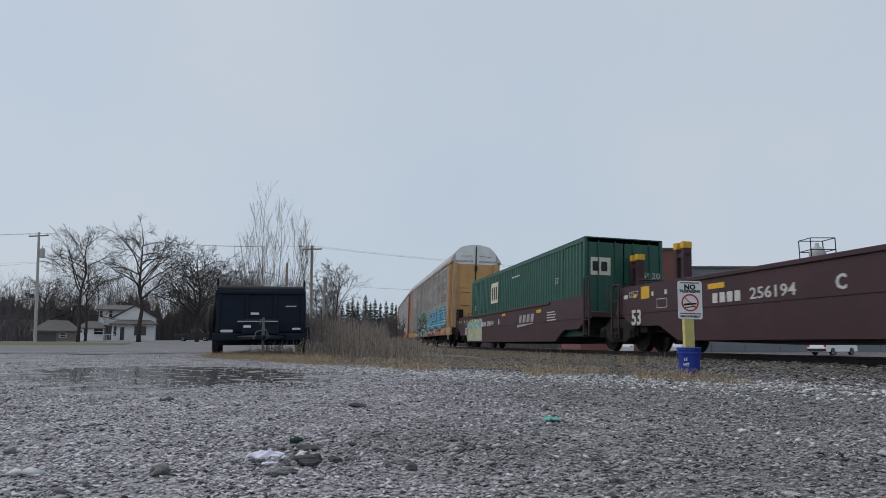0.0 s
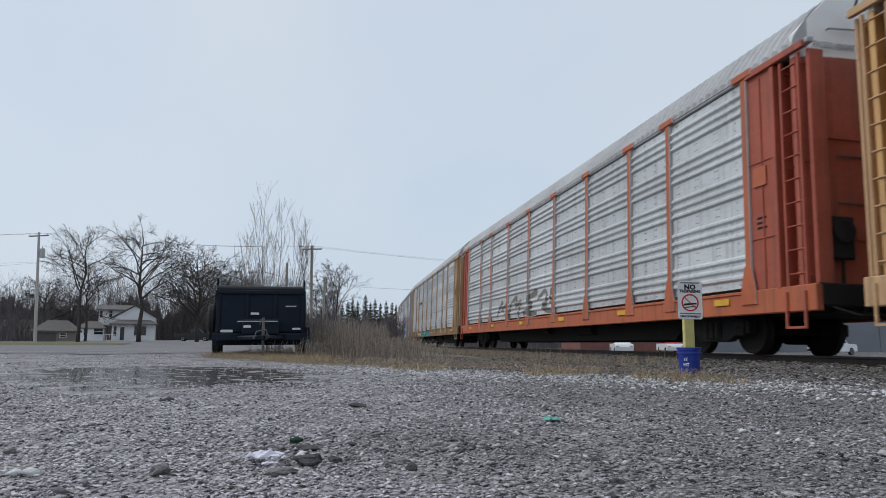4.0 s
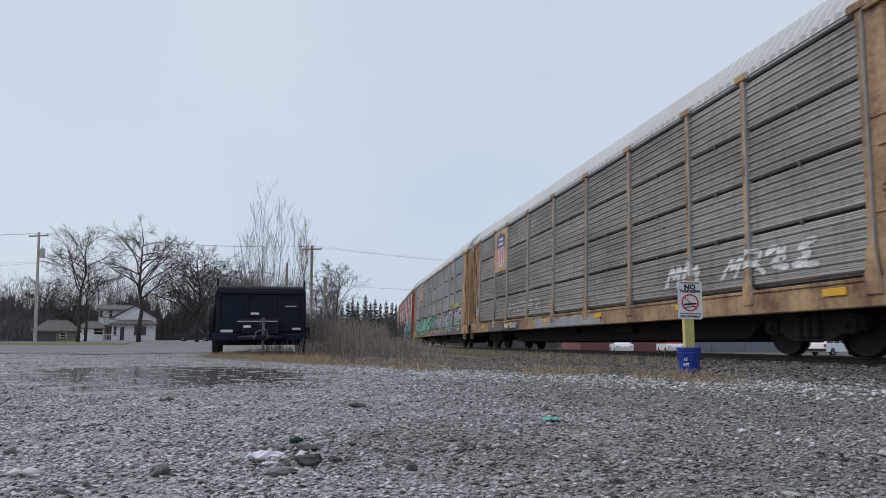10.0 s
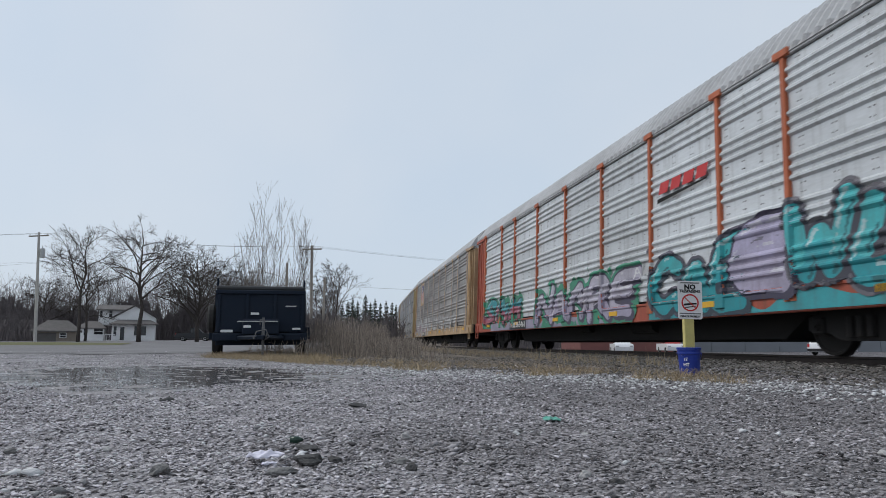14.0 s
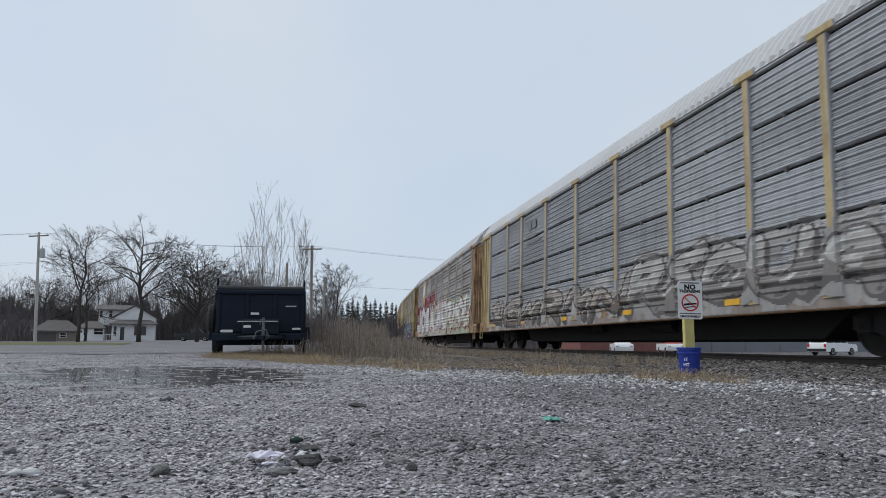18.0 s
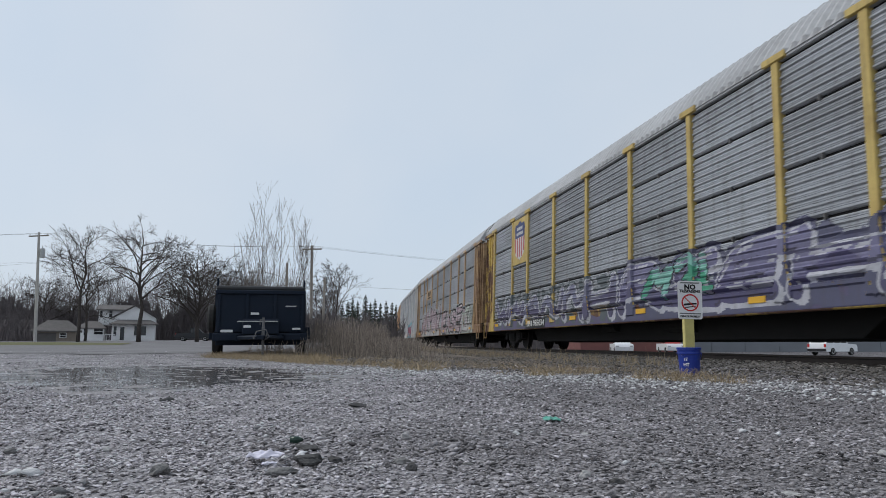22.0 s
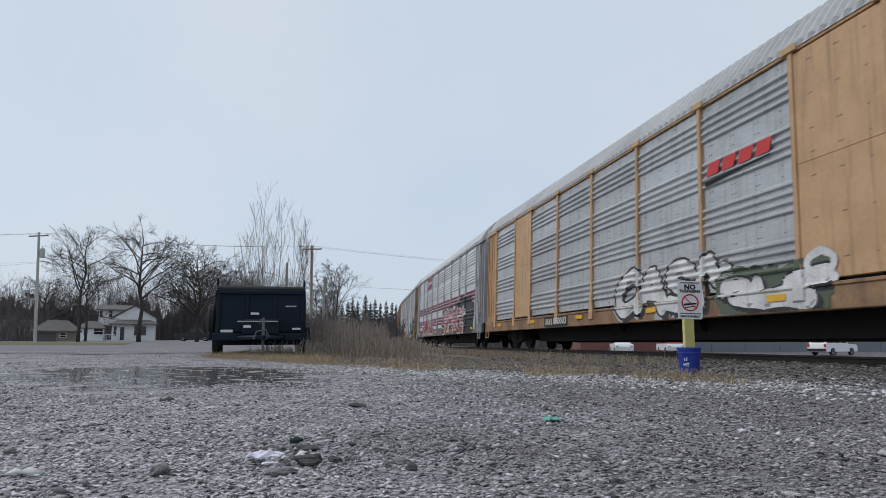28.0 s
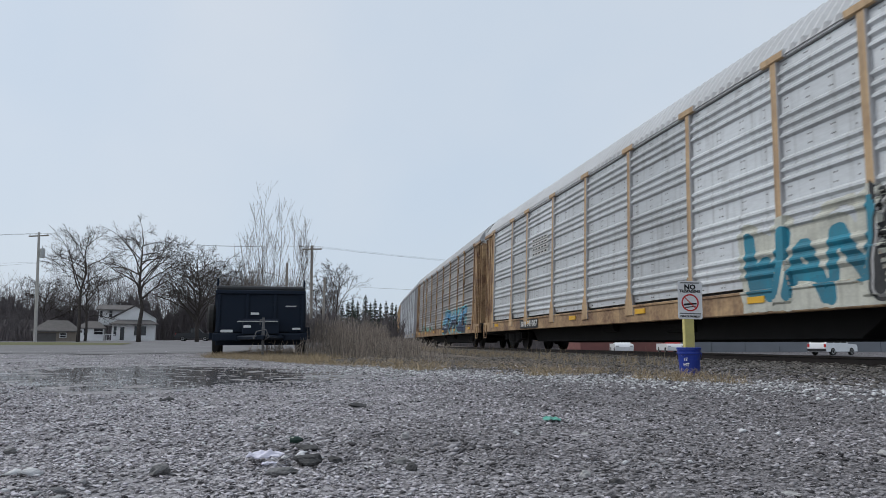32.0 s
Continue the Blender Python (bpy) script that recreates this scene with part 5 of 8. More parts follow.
# ---------------------------------------------------------------- sign in a bucket
def build_sign():
    bx, by = 3.17, 8.72
    z = ground_z(bx, by)
    b = thing("bucket", "blue plastic bucket with white lettering holding a sign post", "bucket", pose(bx, by, z))
    sh = Shape()
    sh.lathe([(0.118, 0.0), (0.122, 0.005), (0.138, 0.26), (0.150, 0.262), (0.150, 0.285), (0.141, 0.287), (0.143, 0.318), (0.152, 0.32), (0.152, 0.345), (0.144, 0.348), (0.138, 0.33), (0.12, 0.02)], "z", 28)
    part("pail", sh, M_BUCKET, b, smooth=False)
    sh = Shape()
    pts = [(0.152 * math.cos(a), 0.152 * math.sin(a) - 0.02 * math.sin((a - 3.3) * 1.2), 0.29 - 0.10 * math.sin((a - 3.25) / 2.9 * math.pi)) for a in [3.25 + 2.9 * i / 14 for i in range(15)]]
    sh.tube(pts, 0.0035, 5)
    part("handle", sh, M_BUCKET, b, "thin blue handle")
    sh = Shape()
    sh.lathe([(0.134, 0.22), (0.137, 0.25)], "z", 24)
    part("gravel_fill", sh, M_STONE, b, "grey gravel filling the bucket")
    turn = pose(-0.08, -0.118, 0.165, 0, 0, -34)
    lettering("IT", 0.055, M_WHITE, b, turn @ pose(0.0, -0.012, 0.03), bold=0.002)
    lettering("HT", 0.055, M_WHITE, b, turn @ pose(0.0, -0.010, -0.035), bold=0.002)

    s = thing("no_trespassing_sign", "white no trespassing sign on a yellow wooden post in a bucket", "sign", pose(bx, by, z))
    sh = Shape()
    sh.box(-0.062, 0.062, -0.045, 0.045, 0.2, 1.15, 0.006)
    sh.box(-0.05, 0.05, -0.036, 0.036, 1.15, 1.19, 0.02)
    post = part("post", sh, M_POST, s, "weathered yellow timber post")
    post.rotation_euler = (0, radians(0.8), 0)
    sh = Shape()
    w, h, r = 0.158, 0.247, 0.03
    outline = []
    for cx, cz, a0 in ((w - r, h - r, 0), (-w + r, h - r, 90), (-w + r, -h + r, 180), (w - r, -h + r, 270)):
        for k in range(5):
            a = radians(a0 + 22.5 * k)
            outline.append((cx + r * math.cos(a), cz + r * math.sin(a)))
    sh.prism(outline, -0.0515, -0.0485)
    plate = part("plate", sh, M_SIGN, s, "white sheet metal sign plate")
    plate.location, plate.rotation_euler = (0.03, 0, 0.955), (0, radians(1.5), 0)
    lettering("NO", 0.088, M_INK, plate, pose(0.0, -0.053, 0.165), bold=0.004, width=0.145)
    lettering("TRESPASSING", 0.05, M_INK, plate, pose(0.0, -0.053, 0.112), bold=0.002, width=0.27)
    lettering("PRIVATE PROPERTY", 0.034, M_INK, plate, pose(0.0, -0.053, -0.213), bold=0.0012, width=0.26)
    for zz, ww in ((0.222, 0.25), (-0.175, 0.27)):
        sh = Shape()
        sh.box(-ww / 2, ww / 2, -0.0535, -0.052, zz - 0.008, zz + 0.008)
        part("print_line", sh, M_INK_GREY, plate, "line of small unreadable print")
    sh = Shape()
    ring = [(0.112 * math.cos(a), 0.112 * math.sin(a), 0.094 * math.cos(a), 0.094 * math.sin(a)) for a in [2 * math.pi * k / 40 for k in range(40)]]
    v, f = [], []
    for i, (ax, az, bx2, bz) in enumerate(ring):
        v += [(ax, -0.0545, az - 0.035), (bx2, -0.0545, bz - 0.035), (ax, -0.052, az - 0.035), (bx2, -0.052, bz - 0.035)]
        a, b2 = 4 * i, 4 * ((i + 1) % 40)
        f += [(a, b2, b2 + 1, a + 1), (a, a + 2, b2 + 2, b2), (a + 1, b2 + 1, b2 + 3, a + 3), (a + 2, a + 3, b2 + 3, b2 + 2)]
    sh.add(v, f)
    part("red_ring", sh, M_RED, plate, "red prohibition ring")
    sh = Shape()
    sh.prism([(-0.082, 0.038), (-0.074, 0.046), (0.082, -0.110), (0.074, -0.118)], -0.0555, -0.0545)
    part("red_slash", sh, M_RED, plate, "red prohibition slash")
    sh = Shape()
    sh.prism([(-0.085, -0.075), (0.085, -0.055), (0.085, -0.04), (0.03, -0.035), (-0.085, -0.05)], -0.0535, -0.052)
    sh.prism([(-0.07, -0.105), (0.075, -0.085), (0.075, -0.072), (-0.07, -0.092)], -0.0535, -0.052)
    part("pictogram", sh, M_INK, plate, "black track pictogram")


M_SIGN = material("sign_white", (0.80, 0.80, 0.80), (0.68, 0.68, 0.68), 0.4, scale=12, amount=0.4, bump=0.02)
M_INK = material("black_ink", (0.015, 0.015, 0.015), None, 0.5, bump=0)
M_INK_GREY = material("fine_print", (0.25, 0.25, 0.25), (0.1, 0.1, 0.1), 0.5, scale=150, amount=1.0, fine=300, bump=0)
build_sign()


# ---------------------------------------------------------------- dump trailer
M_JACK = material("worn_zinc", (0.16, 0.16, 0.165), (0.07, 0.068, 0.066), 0.55, 0.4, scale=12, bump=0.1)


def build_trailer():
    tx, ty = -4.33, 16.0
    z = ground_z(tx, ty)
    t = thing("dump_trailer", "black steel dump trailer parked on the gravel with its tongue forward", "trailer", pose(tx, ty, z - 0.015, 0, -0.4, 15.4))
    sh = Shape()
    sh.box(-1.13, 1.13, 0.0, 0.06, 0.62, 1.66, 0.012)
    wall = part("front_wall", sh, M_TRAILER, t, "black ribbed front wall")
    for x in (-1.06, -0.35, 0.35, 1.06):
        part("rib", Shape().box(x - 0.04, x + 0.04, -0.05, 0.002, 0.62, 1.578, 0.008), M_TRAILER, wall)
    part("top_rim", Shape().box(-1.15, 1.15, -0.06, 0.08, 1.58, 1.68, 0.015), M_TRAILER, wall)
    for sx in (-1, 1):
        sh = Shape()
        sh.box(*sorted((sx * 1.07, sx * 1.13)), 0.06, 4.2, 0.62, 1.66, 0.01)
        for k in range(6):
            y = 0.4 + k * 0.7
            sh.box(*sorted((sx * 1.13, sx * 1.18)), y - 0.04, y + 0.04, 0.62, 1.6, 0.008)
        part("side_wall", sh, M_TRAILER, t)
        sh = Shape()
        sh.box(*sorted((sx * 1.08, sx * 1.13)), 0.02, 0.09, 1.6, 1.98 if sx < 0 else 1.96, 0.008)
        part("stake", sh, M_TRAILER, t, "upright stake post")
        sh = Shape()
        sh.box(*sorted((sx * 0.98, sx * 1.36)), 1.2, 3.4, 0.72, 0.77, 0.01)
        sh.box(*sorted((sx * 0.98, sx * 1.36)), 1.16, 1.22, 0.45, 0.77, 0.01)
        part("fender", sh, M_TRAILER, t, "black steel fender")
        for y in (1.75, 2.75):
            sh = Shape()
            sh.lathe([(0.20, -0.11), (0.34, -0.11), (0.375, -0.07), (0.38, 0.0), (0.375, 0.07), (0.34, 0.11), (0.20, 0.11)], "x", 24, (sx * 1.18, y, 0.38))
            wheel = part("wheel", sh, M_RUBBER, t, "black rubber tyre")
            sh = Shape()
            sh.lathe([(0.05, 0.06 * sx), (0.08, 0.10 * sx), (0.19, 0.07 * sx), (0.205, 0.11 * sx), (0.205, -0.09 * sx)], "x", 18, (sx * 1.18, y, 0.38))
            part("rim", sh, M_CHROME, wheel, "grey steel rim")
    sh = Shape()
    sh.box(-1.07, 1.07, 0.06, 4.2, 0.58, 0.64, 0.01)
    part("floor_plate", sh, M_TRAILER, t)
    sh = Shape()
    sh.box(-1.12, 1.12, 4.2, 4.26, 0.62, 1.6, 0.01)
    part("tailgate", sh, M_TRAILER, t)
    sh = Shape()
    for x in (-0.62, 0.5):
        part("frame_rail", Shape().box(x, x + 0.12, -0.3, 4.1, 0.40, 0.58, 0.012), M_TRAILER, t, "black steel chassis rail")
    for y in (-0.3, 0.8, 2.0, 3.2, 4.0):
        part("cross_member", Shape().box(-0.98, 0.98, y, y + 0.1, 0.42, 0.56, 0.01), M_TRAILER, t)
    part("lower_panel", Shape().box(-1.12, 1.16, 0.07, 0.14, 0.30, 0.615, 0.01), M_TRAILER, t, "dark lower front panel")
    part("front_beam", Shape().box(-1.2, 1.2, -0.08, 0.06, 0.40, 0.60, 0.015), M_TRAILER, t)
    sh = Shape()
    for sx in (-1, 1):
        sh.tube([(sx * 0.58, -0.2, 0.48), (sx * 0.06, -1.35, 0.48)], 0.055, 6)
    sh.box(-0.07, 0.07, -1.55, -1.2, 0.43, 0.53, 0.012)
    part("tongue", sh, M_TRAILER, t, "black A-frame tongue")
    sh = Shape()
    sh.tube([(0.06, -1.1, 0.0), (0.06, -1.1, 0.95)], 0.032, 10)
    sh.lathe([(0.09, 0.0), (0.09, 0.02), (0.03, 0.04)], "z", 12, (0.06, -1.1, 0.0))
    sh.tube([(0.06, -1.1, 0.9), (-0.02, -1.16, 0.9), (-0.02, -1.16, 0.78)], 0.012, 6)
    sh.box(0.02, 0.10, -1.14, -1.06, 0.52, 0.72, 0.01)
    part("jack", sh, M_JACK, t, "worn grey tongue jack with crank")
    sh = Shape()
    sh.tube([(-0.16, -1.3, 0.45), (-0.1, -1.28, 0.62), (0.12, -1.27, 0.66), (0.2, -1.3, 0.5), (0.1, -1.33, 0.42), (0.16, -1.36, 0.6)], 0.016, 5)
    part("safety_chain", sh, M_JACK, t, "grey chain and cable")
    sh = Shape()
    sh.box(-0.45, 0.45, -0.66, -0.06, 0.56, 0.92, 0.02)
    part("pump_box", sh, M_TRAILER, t, "black pump box on the tongue")
    sh = Shape()
    sh.box(-0.58, 0.42, -0.69, -0.665, 0.86, 0.885, 0.004)
    part("metal_strip", sh, M_CHROME, t, "bare metal lid strip")
    for x0, x1, z0, z1, y in ((-1.0, -0.7, 0.62, 0.685, -0.055), (-0.42, -0.24, 0.72, 0.78, -0.668), (0.80, 1.02, 0.68, 0.73, -0.055), (-0.26, -0.05, 1.06, 1.115, -0.052), (0.62, 0.9, 1.27, 1.29, -0.052)):
        sh = Shape()
        sh.box(x0, x1, y - 0.006, y + 0.002, z0, z1, 0.002)
        part("reflector", sh, M_WHITE, t, "white reflective strip")
    sh = Shape()
    sh.lathe([(0.035, 0.0), (0.035, -0.02)], "y", 14, (0.95, -0.05, 0.56))
    part("marker_lamp", sh, M_WHITE, t, "small round clear marker lamp")
    sh = Shape()
    sh.lathe([(0.10, -0.10), (0.30, -0.10), (0.36, -0.05), (0.36, 0.05), (0.30, 0.10), (0.10, 0.10)], "x", 20, (-1.25, 0.45, 0.98))
    part("spare_wheel", sh, M_RUBBER, t, "black spare tyre on the side")
    sh = Shape()
    sh.lathe([(0.06, -1.12), (0.07, -1.1), (0.07, 1.1), (0.06, 1.12)], "x", 12, (0, 0.05, 1.72))
    part("tarp_roll", sh, M_BLACK, t, "rolled black tarpaulin")
    for ob in t.children_recursive:
        ob.data.transform(Matrix.Diagonal((0.905, 0.94, 0.94, 1)))


build_trailer()


# ---------------------------------------------------------------- poles and wires
def utility_pole(x, y, h, label, arm=1.2, can=False, lean=0.0, arms=1):
    z = ground_z(x, y)
    p = thing("utility_pole", label, "utility pole", pose(x, y, z, 0, lean, 0), group="utility poles")
    sh = Shape()
    sh.tube([(0, 0, -0.3), (0, 0, h * 0.5), (0, 0, h)], [0.17, 0.14, 0.11], 10)
    part("shaft", sh, M_POLE_PALE if can else M_POLE, p, "weathered grey wooden shaft")
    for k in range(arms):
        sh = Shape()
        sh.box(-arm, arm, -0.06, 0.06, h - 0.42 - k * 0.8, h - 0.30 - k * 0.8, 0.01)
        part("crossarm", sh, M_POLE, p)
    for dx in (-arm * 0.9, -arm * 0.3, arm * 0.9):
        sh = Shape()
        sh.lathe([(0.03, 0), (0.05, 0.06), (0.03, 0.1), (0.05, 0.14), (0.02, 0.2)], "z", 8, (dx, 0, h - 0.3))
        part("insulator", sh, M_WHITE, p, "small ceramic insulator")
    if can:
        sh = Shape()
        sh.lathe([(0.2, 0), (0.24, 0.05), (0.24, 0.85), (0.2, 0.92), (0.05, 0.95)], "z", 14, (0.42, 0, h - 2.6))
        sh.lathe([(0.03, 0), (0.05, 0.1), (0.02, 0.3)], "z", 8, (0.42, 0, h - 1.66))
        part("transformer", sh, M_GREYCAN, p, "grey transformer can")
        sh = Shape()
        sh.tube([(0.1, 0, h - 2.9), (0.9, 0, h - 3.05), (1.3, 0, h - 3.2)], 0.03, 6)
        part("bracket", sh, M_STEEL_DARK, p, "steel bracket arm")
    return p


M_GREYCAN = material("grey_enamel", (0.42, 0.43, 0.44), (0.3, 0.3, 0.3), 0.5, bump=0.02)


def wire(a, b, sag, r=0.007):
    pts = [(a[0] + (b[0] - a[0]) * u, a[1] + (b[1] - a[1]) * u, a[2] + (b[2] - a[2]) * u - sag * 4 * u * (1 - u)) for u in [i / 16 for i in range(17)]]
    sh = Shape()
    sh.tube(pts, r, 4, cap=False)
    solid("overhead_wire", sh, M_WIRE, "thin dark overhead cable between wooden poles", "cable", group="overhead wires", turned=False)


P1, P2 = (-40.2, 66.5), (-12.55, 64.0)
H1, H2 = 11.0, 9.3
utility_pole(*P1, H1, "wooden utility pole with a grey transformer and crossarm", 1.0, True, -2.7)
utility_pole(*P2, H2, "wooden utility pole with a short crossarm", 0.95, lean=-0.8)
g1, g2 = ground_z(*P1), ground_z(*P2)
for dx, k in ((-0.9, 0), (0.9, 1), (0.1, 2)):
    wire((-95, 72, g1 + H1 + 0.4 + 0.1 * k), (P1[0] + dx, P1[1], g1 + H1 - 0.1), 0.5)
    wire((P1[0] + dx, P1[1], g1 + H1 - 0.1), (P2[0] + dx * 0.8, P2[1], g2 + H2 - 0.1), 0.45)
    wire((P2[0] + dx * 0.8, P2[1], g2 + H2 - 0.1), (38 + dx, 70, 7.4 - 0.3 * k), 0.7)
wire((-95, 72, g1 + 7.8), (P1[0], P1[1], g1 + 8.0), 0.3)
wire((-95, 50, g1 + 3.4), (P1[0], P1[1], g1 + 7.9), 0.6)
wire((P1[0], P1[1], g1 + 8.0), (P2[0], P2[1], g2 + 5.5), 0.5)
wire((P2[0], P2[1], g2 + 5.5), (40, 72, 5.2), 0.4, 0.011)


def street_lamp():
    x, y = -12.9, 55.0
    z = ground_z(x, y)
    s = thing("street_lamp", "street lamp with a curved arm on a wooden pole", "street lamp", pose(x, y, z))
    sh = Shape()
    sh.tube([(0, 0, -0.3), (0, 0, 6.6)], [0.13, 0.1], 8)
    part("shaft", sh, M_POLE, s)
    sh = Shape()
    sh.tube([(0, 0, 5.2), (-0.9, 0, 5.6), (-1.9, 0, 5.85), (-2.7, 0, 5.85)], 0.035, 6)
    part("arm", sh, M_CHROME, s, "grey curved metal arm")
    sh = Shape()
    sh.lathe([(0.02, -0.3), (0.11, -0.22), (0.14, 0.0), (0.12, 0.22), (0.03, 0.3)], "x", 10, (-2.95, 0, 5.83))
    part("lamp_head", sh, M_GREYCAN, s, "grey lamp head")


street_lamp()
sh = Shape()
sh.tube([(-11.1, 62, 0.2), (-11.0, 62, 6.4)], [0.13, 0.1], 8)
solid("pole_stub", sh, M_POLE, "short dark wooden pole stub", "utility pole")


# ---------------------------------------------------------------- houses across the lane
def window(parent, x0, x1, z0, z1, y, name="window"):
    w = part(name, Shape().box(x0, x1, y - 0.03, y + 0.02, z0, z1, 0.01), M_GLASS, parent, "dark window")
    t = 0.07
    sh = Shape()
    sh.box(x0 - t, x0, y - 0.07, y + 0.02, z0 - t, z1 + t)
    sh.box(x1, x1 + t, y - 0.07, y + 0.02, z0 - t, z1 + t)
    sh.box(x0, x1, y - 0.07, y + 0.02, z1, z1 + t)
    sh.box(x0, x1, y - 0.07, y + 0.02, z0 - t, z0)
    if x1 - x0 < 1.5:
        sh.box(x0, x1, y - 0.05, y + 0.0, (z0 + z1) / 2 - 0.03, (z0 + z1) / 2 + 0.03)
    part("window_frame", sh, M_SIDING, w, "white window frame")


def gable_roof(x0, x1, y0, y1, ze, zp, over=0.35, along="y"):
    """A pitched roof slab; the ridge runs along the named axis."""
    sh = Shape()
    t = 0.14
    if along == "y":
        xm, slope = (x0 + x1) / 2, (zp - ze) / ((x1 - x0) / 2)
        o = [(x0 - over, ze - slope * over), (xm, zp), (x1 + over, ze - slope * over), (x1 + over, ze - slope * over + t), (xm, zp + t), (x0 - over, ze - slope * over + t)]
        sh.prism(o, y0 - over, y1 + over)
    else:
        ym, slope = (y0 + y1) / 2, (zp - ze) / ((y1 - y0) / 2)
        o = [(y0 - over, ze - slope * over), (ym, zp), (y1 + over, ze - slope * over), (y1 + over, ze - slope * over + t), (ym, zp + t), (y0 - over, ze - slope * over + t)]
        sh.sweep(o, x0 - over, x1 + over)
    return sh


def hip_roof(x0, x1, y0, y1, ze, zp, over=0.4, run=0.25):
    sh = Shape()
    a, b, c, d = x0 - over, x1 + over, y0 - over, y1 + over
    k = (b - a) * run
    ym = (c + d) / 2
    v = [(a, c, ze), (b, c, ze), (b, d, ze), (a, d, ze), (a + k, ym, zp), (b - k, ym, zp), (a, c, ze - 0.14), (b, c, ze - 0.14), (b, d, ze - 0.14), (a, d, ze - 0.14)]
    sh.add(v, [(0, 1, 5, 4), (1, 2, 5), (2, 3, 4, 5), (3, 0, 4), (0, 6, 7, 1), (1, 7, 8, 2), (2, 8, 9, 3), (3, 9, 6, 0), (6, 9, 8, 7)])
    return sh


def build_house():
    hx, hy = -53.0, 110.0
    z = ground_z(hx, hy)
    h = thing("house", "white two-storey house with grey shingle roofs and a low side wing", "house", pose(hx, hy, z, 0, 0, 22))
    u = lambda a: (a - 250.0) * 0.0307 + 0.0
    part("main_wall", Shape().box(u(215) + 0.05, u(428), 0.0, 8.0, -0.3, 2.75), M_SIDING, h, "white clapboard wall")
    x0, x1 = u(212), u(428)
    sh = Shape()
    sh.prism([(x0, 2.75), (x1, 2.75), (x1, 3.9), ((x0 + x1) / 2 + 0.2, 5.75), (x0, 3.6)], 1.2, 8.0)
    part("gable_wall", sh, M_SIDING, h, "white gable wall")
    part("main_roof", gable_roof(x0, x1, 1.2, 8.2, 3.75, 5.75, 0.3), M_SHINGLE, h, "grey shingle gable roof")
    part("upper_wall", Shape().box(u(142), u(262), 3.0, 8.5, 2.6, 5.1), M_SIDING, h, "white upper storey wall")
    part("upper_roof", gable_roof(u(140), u(300), 2.6, 8.8, 5.1, 5.9, 0.3, "x"), M_SHINGLE, h, "grey low upper roof")
    part("porch_roof", hip_roof(u(215), u(432), -0.6, 3.6, 2.75, 3.55, 0.35, 0.2), M_SHINGLE, h, "grey hipped porch roof")
    part("wing_wall", Shape().box(u(55), u(178), 0.6, 6.0, -0.3, 2.05), M_SIDING, h, "white low wing wall")
    part("wing_roof", hip_roof(u(55), u(178), 0.6, 6.0, 2.05, 3.2, 0.3, 0.3), M_SHINGLE, h, "grey hipped wing roof")
    window(h, u(326), u(384), 0.85, 2.35, -0.02)
    window(h, u(226), u(240), 0.8, 2.3, -0.02)
    window(h, u(84), u(96), 0.9, 1.9, 0.58)
    window(h, u(132), u(174), 1.0, 2.0, 0.58)
    window(h, u(148), u(160), 3.9, 4.9, 2.98)
    window(h, u(192), u(208), 3.9, 5.0, 2.98)
    d = part("door", Shape().box(u(258), u(278), -0.03, 0.04, 0.1, 2.2, 0.02), M_GLASS, h, "dark front door")
    part("door_handle", Shape().box(u(275), u(276), -0.06, -0.02, 1.05, 1.15, 0.01), M_CHROME, d)
    sh = Shape()
    for k in range(5):
        sh.box(u(185) + k * 0.35, u(185) + k * 0.35 + 0.06, -0.6, -0.54, 0.0, 1.0)
    sh.box(u(183), u(236), -0.6, -0.55, 0.95, 1.02)
    part("porch_rail", sh, M_SIDING, h, "white porch railing")

    sx, sy = -46.6, 80.0
    g = thing("garage", "low tan garage with a grey hipped roof", "garage", pose(sx, sy, ground_z(sx, sy), 0, 0, 28))
    part("wall", Shape().box(-1.7, 2.9, 0, 5, -0.3, 1.3), M_TANWALL, g, "tan siding wall")
    part("roof", hip_roof(-1.7, 2.9, 0, 5, 1.3, 2.6, 0.4, 0.3), M_SHINGLE, g, "grey hipped roof")
    part("garage_door", Shape().box(-1.4, 0.6, -0.05, 0.02, 0.0, 1.05, 0.02), M_SHINGLE, g, "dull grey garage door")
    window(g, 1.0, 1.6, 0.5, 1.0, -0.02)


M_TANWALL = material("tan_siding", (0.26, 0.22, 0.18), (0.18, 0.15, 0.13), 0.8, bump=0.1)
build_house()


